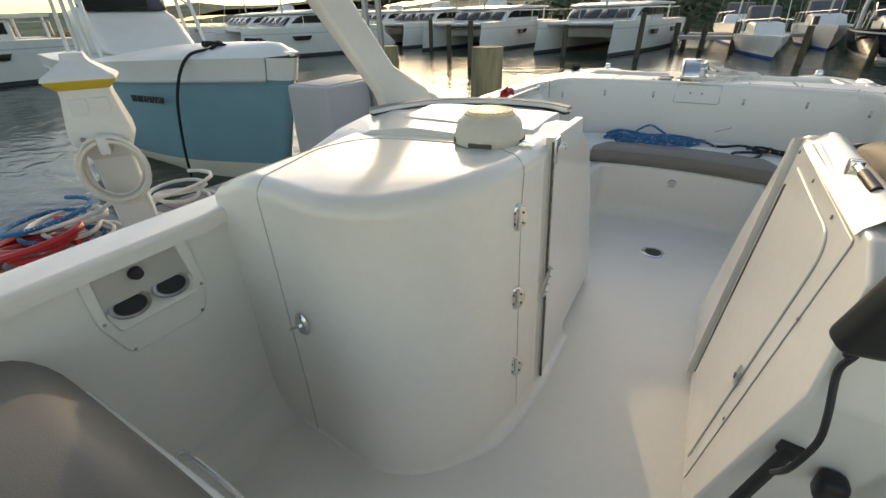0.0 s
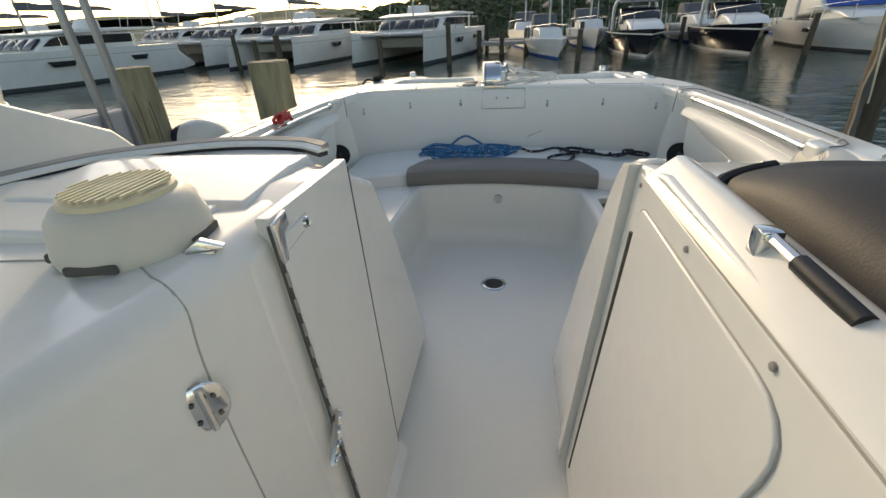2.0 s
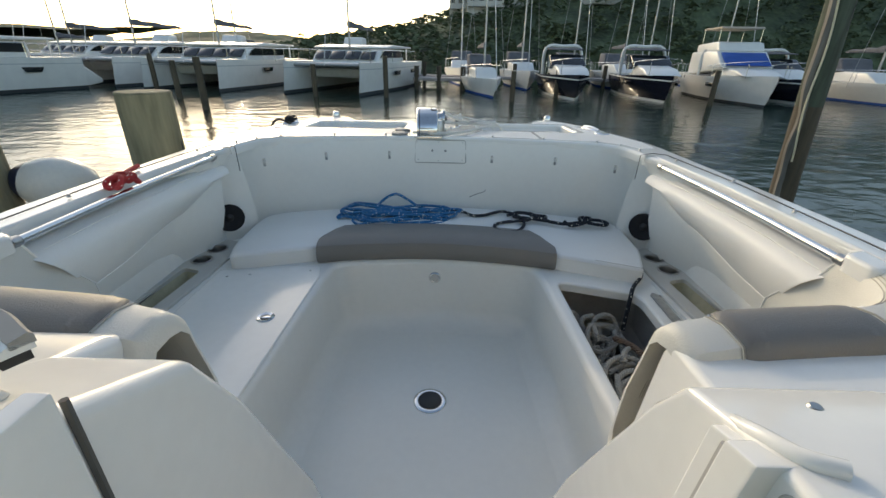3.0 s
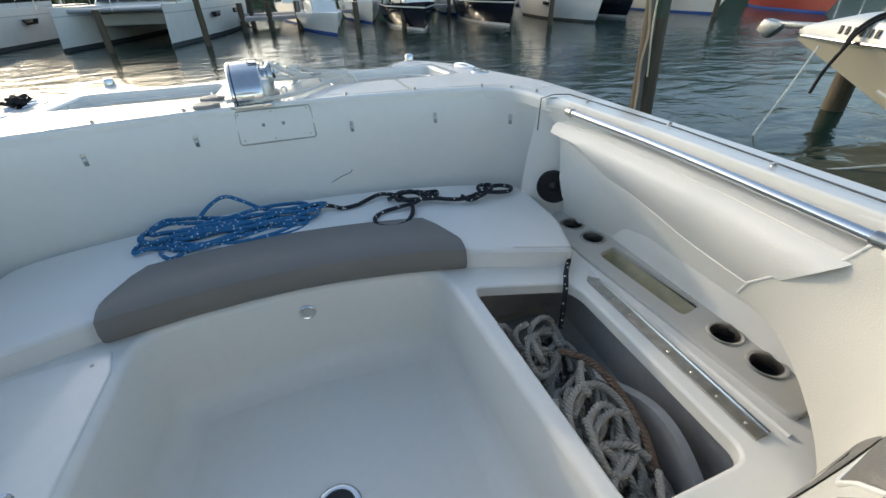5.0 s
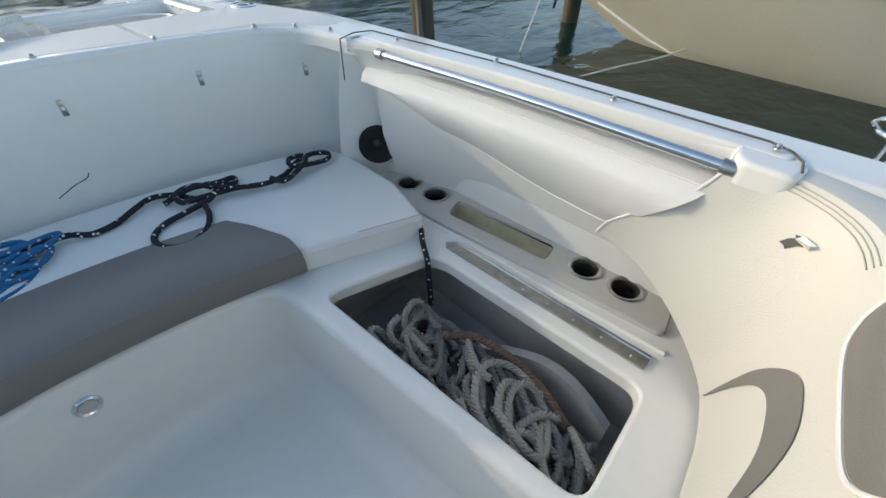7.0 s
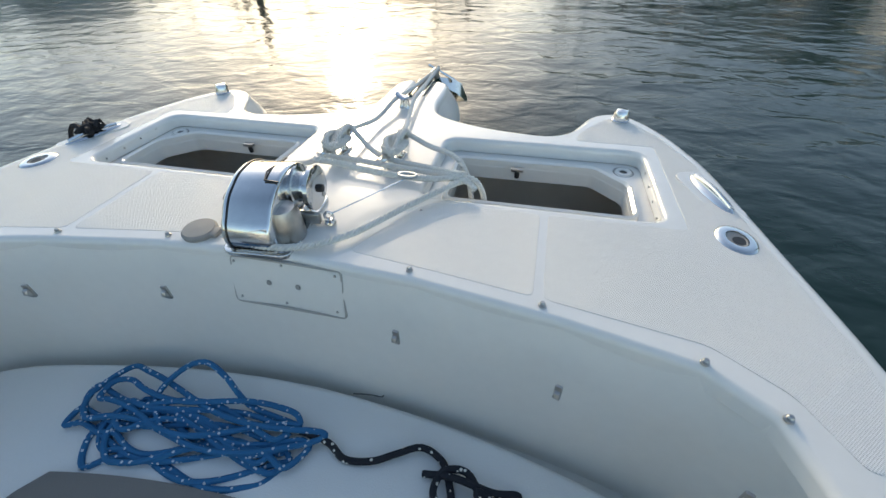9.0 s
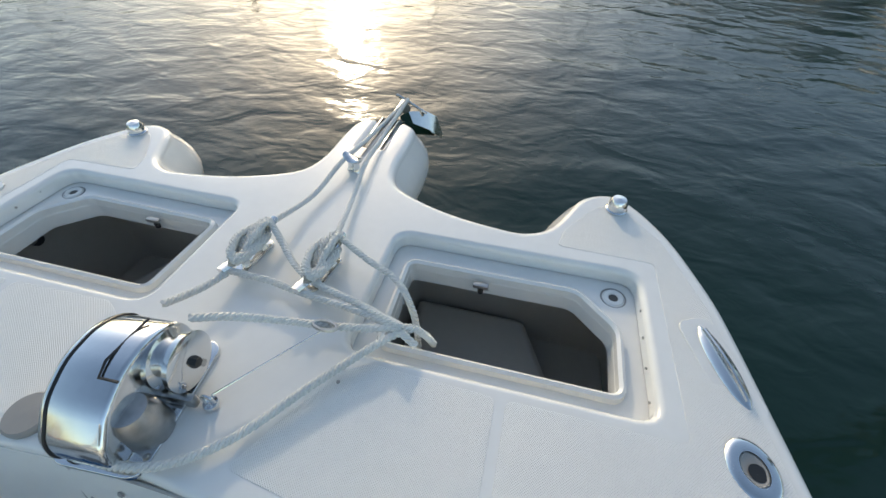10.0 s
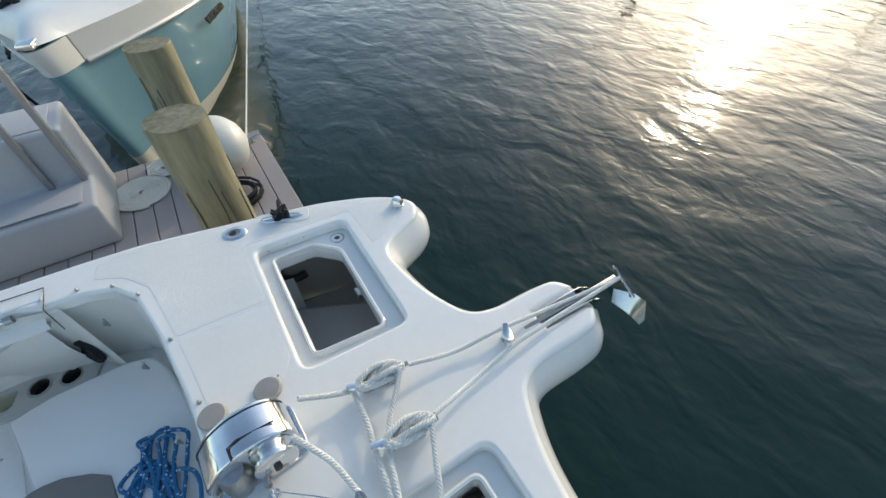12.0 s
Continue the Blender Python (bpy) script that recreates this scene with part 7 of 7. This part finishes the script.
# teal neighbour, its blunt bow towards the dock
tb = root("teal_boat", "teal hulled fishing boat with a white deck and tower", "motor boat", at=(-7.91, 4.56, WZ), turn=-102)
TL, TB, TH = 7.4, 2.7, 1.46


def teal_row(t, zs, grow=0.0):
    """One side of the hull at t (0 stern, 1 bow) for heights as shares of the sheer height."""
    h = TH * (1 + 0.10 * ease(t, 0.3, 1.0))
    w = TB / 2 * (0.94 + 0.06 * ease(t, 0.0, 0.3)) * (1 - 0.88 * max(0.0, (t - 0.50) / 0.50) ** 2.3)
    row = []
    for u in zs:
        tuck = 0.62 + 0.38 * max(0.0, u) ** (0.35 + 0.5 * ease(t, 0.5, 1.0)) if u > 0 else 0.62 + 0.9 * u
        rake = 0.55 * ease(t, 0.72, 1.0) * (max(0.0, u) - 1.0) + 0.35 * (1 - ease(t, 0.0, 0.12)) * (1.0 - max(0.0, u))
        row.append((-(w * tuck + grow), -TL / 2 + TL * t + rake, h * u))
    return row


def teal_skin(zs, grow=0.0):
    rows = []
    for k in range(25):
        r = teal_row(k / 24, zs, grow)
        rows.append(r)
    left = loft(rows, caps=False)
    right = loft([[(-x, y, z) for x, y, z in r] for r in rows], caps=False)
    merge(left, right)
    nose, tail = rows[-1], rows[0]
    merge(left, loft([[(x * (1 - 2 * i / 8), y + (0.16 + 0.1 * z) * (1 - (1 - 2 * i / 8) ** 2) + grow, z) for x, y, z in nose] for i in range(9)], caps=False))
    merge(left, loft([[(x * (1 - 2 * i / 4), y, z) for x, y, z in tail] for i in range(5)], caps=False))
    return left


th_ = part("hull", teal_skin([-0.25, 0.0, 0.06, 0.12, 0.25, 0.4, 0.55, 0.7, 0.82, 0.9, 1.0]), TEAL, tb)
part("bottom_paint", teal_skin([-0.25, 0.0, 0.05, 0.10, 0.16], 0.008), HULLC, th_, "cream bottom band")
part("sheer_band", teal_skin([0.85, 0.88, 0.92, 0.98, 1.0], 0.022), HULLW, th_, "white gunwale band")
part("rub_rail", tube([teal_row(k / 20, [0.845], 0.03)[0] for k in range(21)], 0.022, 6), HULLG, th_)
part("rub_rail", tube([(-x, y, z) for x, y, z in [teal_row(k / 20, [0.845], 0.03)[0] for k in range(21)]], 0.022, 6), HULLG, th_)
rows = []
for k in range(23):
    t = 0.02 + 0.98 * k / 22
    x, y, z = teal_row(t, [1.0], 0.022)[0]
    crown = 0.12 * ease(t, 0.45, 0.7) + 0.03
    rows.append([(x * c, y, z + crown * (1 - abs(c) ** 2.4)) for c in [-1, -0.96, -0.85, -0.6, -0.3, 0, 0.3, 0.6, 0.85, 0.96, 1]])
x, y, z = teal_row(1.0, [1.0], 0.022)[0]
for f in (0.35, 0.7, 1.0):
    rows.append([(x * c, y + f * (0.16 + 0.1 * z + 0.022) * (1 - c * c), z + (0.15 * (1 - 0.8 * f)) * (1 - abs(c) ** 2.4)) for c in [-1, -0.96, -0.85, -0.6, -0.3, 0, 0.3, 0.6, 0.85, 0.96, 1]])
part("foredeck", loft(rows, caps=False), HULLW, tb)
part("console", prism([(-2.9, TH), (-2.9, TH + 0.75), (-1.9, TH + 0.80), (-1.3, TH + 0.62), (-0.5, TH + 0.02)], "x", -0.75, 0.75, 0.16, 4), HULLW, tb)
part("windscreen", prism([(-2.0, TH + 0.70), (-2.25, TH + 1.25), (-2.20, TH + 1.25), (-1.45, TH + 0.70)], "x", -0.66, 0.66, 0.04, 2), GLASSD, tb, "tinted windscreen")
for sx in (-0.85, 0.85):
    for y0, y1 in ((-0.55, -1.15), (-1.3, -1.6), (-2.2, -2.1), (-3.2, -2.9)):
        part("tower_leg", tube([(sx, y0, TH), (sx * 0.92, y1, TH + 2.1)], 0.035, 8), PEDW, tb)
    part("tower_brace", tube([(sx * 0.97, -0.75, TH + 0.75), (sx * 0.95, -2.2, TH + 1.2)], 0.022, 6), PEDW, tb)
part("tower_top", slab(rounded([(-1.05, -3.3), (1.05, -3.3), (1.05, -0.7), (-1.05, -0.7)], 0.15), (), TH + 2.2, 0.08, 0.03, bottom=True), HULLW, tb)
for yy, xx in ((2.85, 0.36), (2.75, -0.22)):
    part("black_line", tube([(xx + 0.09 * math.cos(a * 1.7), yy + 0.14 * math.sin(a * 1.1), TH * 1.10 + 0.12 + 0.03 * math.sin(a * 2.3)) for a in [i * 0.5 for i in range(30)]], 0.022, 6), BLACKR, tb, "black mooring line on the foredeck")
part("mooring_line", tube([(0.40, 2.90, TH * 1.16), (0.72, 2.90, TH * 1.11), (0.92, 2.84, TH * 0.85), (0.94, 2.52, TH * 0.4), (0.90, 2.25, 0.03)], 0.018, 6, smooth=5), BLACKR, tb, "black line hanging down the hull")
part("bow_roller", box(-0.06, 0.06, TL / 2 - 0.1, TL / 2 + 0.35, TH * 1.11, TH * 1.11 + 0.05, 0.01), STEEL, tb)
for place in (pose(1.160, 1.75, 1.08, 76, 0, 107), pose(-1.065, 2.12, 1.08, 76, 0, -105)):
    fc = bpy.data.curves.new("number", "FONT")
    fc.body, fc.size, fc.extrude = "VI 012797150", 0.115, 0.012
    fo = new("registration_number", fc)
    fo.parent = tb
    fo.data.materials.append(BLACK)
    fo.matrix_local = place
    fo["label"] = "black registration number"

# large cream boat to starboard and the small boat alongside
big = root("cream_yacht", "large cream hulled motor yacht with a raked pointed bow", "motor yacht", at=(7.52, 7.28, WZ), turn=8)


def yacht_half(d):
    return 0.03 + 1.80 * (1 - math.exp(-d / 2.35))


def yacht_section(d, grow=0.0, u0=0.0, u1=1.0, n=9):
    """Points from rail to keel on one side, d metres behind the bow tip."""
    top = 1.07 + 0.012 * d
    foot = max(-0.45, 1.0 * (1 - d / 1.85))
    p = 1.05 - 0.75 * ease(d, 0.5, 6.0)
    return [(-(yacht_half(d) + grow) * (1 - u) ** p, -d, top + (foot - top) * u) for u in [u0 + (u1 - u0) * i / (n - 1) for i in range(n)]]


def yacht_skin(grow, u0, u1, n=9):
    rows = []
    for d in (0.0, 0.15, 0.4, 0.8, 1.2, 1.6, 2.1, 2.8, 3.8, 5.5, 8.0, 12.0):
        r = yacht_section(d, grow, u0, u1, n)
        rows.append(r + [(-x, y, z) for x, y, z in reversed(r)] if u1 == 1.0 else r)
    return loft(rows, caps=False)


bh = part("hull", yacht_skin(0.0, 0.0, 1.0), HULLC, big)
part("chine", tube([yacht_section(d, 0.008)[6] for d in (1.3, 1.7, 2.2, 3.0, 4.5, 7.0, 11.0)], 0.03, 6), HULLW, bh, "raised white chine")
for sx in (1, -1):
    line = [yacht_section(d, 0.015)[0] for d in (0.0, 0.15, 0.4, 0.8, 1.4, 2.1, 3.2, 5.0, 8.0, 12.0)]
    part("rub_rail", tube([(x * sx, y, z) for x, y, z in line], 0.028, 8), STEEL, bh, "steel capped rub rail")
rows = []
for d in (0.0, 0.15, 0.4, 0.8, 1.4, 2.1, 3.2, 5.0, 8.0, 12.0):
    w, zt = yacht_half(d), 1.07 + 0.012 * d
    k = min(1.0, 0.35 + d / 1.2)
    half_ = [(-w, -d, zt), (-w * 0.97, -d, zt + 0.16 * k), (-w * 0.92, -d, zt + 0.24 * k), (-w * 0.80, -d, zt + 0.28 * k), (-w * 0.4, -d, zt + 0.31 * k)]
    rows.append(half_ + [(-x, y, z) for x, y, z in reversed(half_)])
part("foredeck", loft(rows, caps=False), HULLW, big)
part("house", prism([(-11.0, 1.3), (-11.0, 2.9), (-6.8, 2.9), (-4.2, 1.45)], "x", -1.3, 1.3, 0.15, 3), HULLW, big)
for d in (1.6, 2.6):
    part("deck_hatch", turned([(0.0001, 0.03), (0.13, 0.03), (0.15, 0.0)], 18, pose(-0.25, -d, 1.39 + 0.012 * d)), GLASSD, big, "dark deck hatch")
rail = [(-yacht_half(d) * 0.86, -d, 1.86 + 0.01 * d) for d in (6.0, 4.0, 2.4, 1.2, 0.5)]
part("bow_rail", tube(rail + [(0.0, -0.1, 1.88)] + [(-x, y, z) for x, y, z in reversed(rail)], 0.018, 6, smooth=4), STEEL, big)
for d in (0.5, 1.2, 2.4, 4.0, 6.0):
    for sx in (1, -1):
        part("stanchion", tube([(-sx * yacht_half(d) * 0.88, -d, 1.32), (-sx * yacht_half(d) * 0.86, -d, 1.86 + 0.01 * d)], 0.013, 5), STEEL, big)
part("anchor_roller", box(-0.07, 0.07, -0.55, 0.32, 1.15, 1.23, 0.015), WORN, big)
part("anchor", prism([(0.20, 1.20), (0.52, 1.26), (0.60, 1.10), (0.42, 0.98), (0.30, 1.10)], "x", -0.10, 0.10, 0.02, 2), WORN, big)
for k in range(6):
    w = yacht_half(0.72 + 0.10 * k)
    bar = box(-0.006, 0.006, -0.028, 0.028, -0.05, 0.05, 0.002)
    bmesh.ops.transform(bar, matrix=pose(-w * 0.975 - 0.006, -0.72 - 0.10 * k, 1.19 + 0.02, 0, 8, -32), verts=bar.verts)
    part("name_mark", bar, GAP, big, "dark lettering on the bow")
part("mooring_line", tube([(-0.42, -1.28, 1.42), (-0.62, -1.12, 1.36), (-0.72, -1.00, 1.20), (-0.74, -0.95, 1.05), (-0.78, -0.85, 0.75), (-0.80, -0.80, 0.45)], 0.022, 7, smooth=5), BLACKR, big, "black mooring line over the bow")
part("mooring_line", tube([(-0.46, -1.20, 1.44), (-0.60, -1.08, 1.38), (-0.70, -0.97, 1.22), (-0.73, -0.93, 1.02)], 0.024, 7, smooth=5), BLACKR, big, "black mooring line over the bow")
ml = root("taut_line", "white mooring line from the yacht to the water", "rope")
part("line", tube([(6.70, 6.42, 0.50), (6.35, 6.36, 0.0), (5.94, 6.29, -0.5), (5.93, 6.29, -0.62)], 0.012, 6, smooth=5), FENDER, ml)
piling(8.15, 6.75, 0.15, 0.25, WOODD, "short dark pile standing beside the yacht bow")
ml3 = root("taut_line", "white line trailing low over the water", "rope")
part("line", tube([(7.6, 4.3, -0.35), (6.9, 4.54, -0.45), (6.2, 4.85, -0.50), (5.6, 5.11, -0.56)], 0.012, 6, smooth=5), FENDER, ml3)
sb = root("small_boat", "small white boat with a stainless bow rail", "motor boat", at=(3.45, 0.58, WZ))
sb.scale = (0.85, 0.85, 0.85)
kw = dict(sheer_up=0.15, full=0.5, bow=0.3, flare=0.8)
part("hull", hull_mesh(5.2, 2.0, 0.62, **kw), HULLW, sb)
part("deck", slab(rounded([(-0.9, -2.3), (0.9, -2.3), (0.85, 0.8), (0.35, 2.3), (-0.35, 2.3), (-0.85, 0.8)], 0.25), (), 0.70, 0.12, 0.04, 3), HULLW, sb)
part("rail", tube([(0.75, -0.9, 1.0), (0.55, 0.6, 1.04), (0.25, 1.9, 1.08), (-0.25, 1.9, 1.08), (-0.55, 0.6, 1.04), (-0.75, -0.9, 1.0)], 0.016, 8, smooth=4), STEEL, sb)
for sx, yy in ((-0.25, 1.9), (0.25, 1.9), (-0.55, 0.6), (0.55, 0.6), (-0.72, -0.6)):
    part("stanchion", tube([(sx, yy, 0.66), (sx, yy, 1.05)], 0.014, 6), STEEL, sb)
part("cleat", tube([(-0.10, 1.6, 0.73), (0.10, 1.6, 0.73)], 0.015, 6), STEEL, sb)
part("tied_line", tube([(-0.55 + 0.06 * math.cos(a * 1.3), 0.6 + 0.07 * math.sin(a * 1.9), 1.02 + 0.05 * math.sin(a * 2.2)) for a in [i * 0.5 for i in range(24)]], 0.016, 6), BLACKR, sb, "black line tied to the rail")
part("line_tail", tube([(-0.55, 0.6, 1.0), (-0.60, 0.55, 0.85), (-0.72, 0.5, 0.70)], 0.014, 6), BLACKR, sb)

# houses on the hillside
def house(x, y, z, w, d, h, turn, label):
    b = root("house", label, "house", "hillside houses", (x, y, z), turn)
    wl2 = part("wall", box(-w / 2, w / 2, -d / 2, d / 2, -2.0, h, 0.05), HOUSEW, b)
    part("roof", prism([(-w / 2 - 0.3, h), (0, h + 1.2), (w / 2 + 0.3, h)], "y", -d / 2 - 0.3, d / 2 + 0.3), ROOF, b)
    for k in range(4):
        part("window", box(-w / 2 + (k + 0.25) * w / 4, -w / 2 + (k + 0.75) * w / 4, -d / 2 - 0.03, -d / 2 + 0.02, h * 0.35, h * 0.75), GLASSD, wl2)
    part("balcony", box(-w / 2, w / 2, -d / 2 - 1.0, -d / 2, 0.0, 0.2), HOUSEW, b)


for x, y, z, w in ((12, 86, 12.5, 6), (19, 90, 17.5, 7), (27, 92, 20.0, 6), (6, 84, 8.5, 6), (33, 84, 17.0, 8), (42, 88, 20, 6), (50, 82, 17, 7), (24, 78, 10, 6), (62, 86, 20, 7), (2.5, 88, 8.5, 5)):
    z = WZ + 1.2 + (4 + 22 * ease((x + 52) / 202, 0.12, 0.55)) * math.sin((y - 62) / 50 * math.pi / 2) ** 0.8
    house(x, y, z, w, 4, 2.6, random.uniform(-20, 20), "pale house with a tiled roof among the trees")

# tree clumps over the hillside
random.seed(77)
verts, faces = [], []
for k in range(1800):
    u, v = random.random(), random.random() ** 1.3
    x, y = -28 + 150 * u, 62 + 48 * v
    hgt = (4 + 22 * ease((x + 52) / 202, 0.12, 0.55)) * math.sin(min(1, v) * math.pi / 2) ** 0.8
    r = random.uniform(0.7, 1.7)
    base = len(verts)
    for j in range(24):
        a, e = random.uniform(0, 6.28), random.uniform(-0.2, 1.4)
        c = Vector((x + r * 0.7 * math.cos(a) * math.cos(e), y + r * 0.7 * math.sin(a) * math.cos(e), WZ + hgt + r * 0.7 * math.sin(e) + 0.4))
        s_ = r * random.uniform(0.14, 0.34)
        b0 = len(verts)
        for q in range(5):
            aa = q * 1.2566 + a
            verts.append((c.x + s_ * math.cos(aa), c.y + s_ * 0.6 * math.sin(aa), c.z + s_ * random.uniform(-0.5, 0.7)))
        faces.append((b0, b0 + 1, b0 + 2, b0 + 3, b0 + 4))
me = bpy.data.meshes.new("hill_trees")
me.from_pydata(verts, [], faces)
me.materials.append(LEAF2)
tagged(new("hill_trees", me), "uneven dark green tree crowns on the hillside", "trees", kind="stuff")
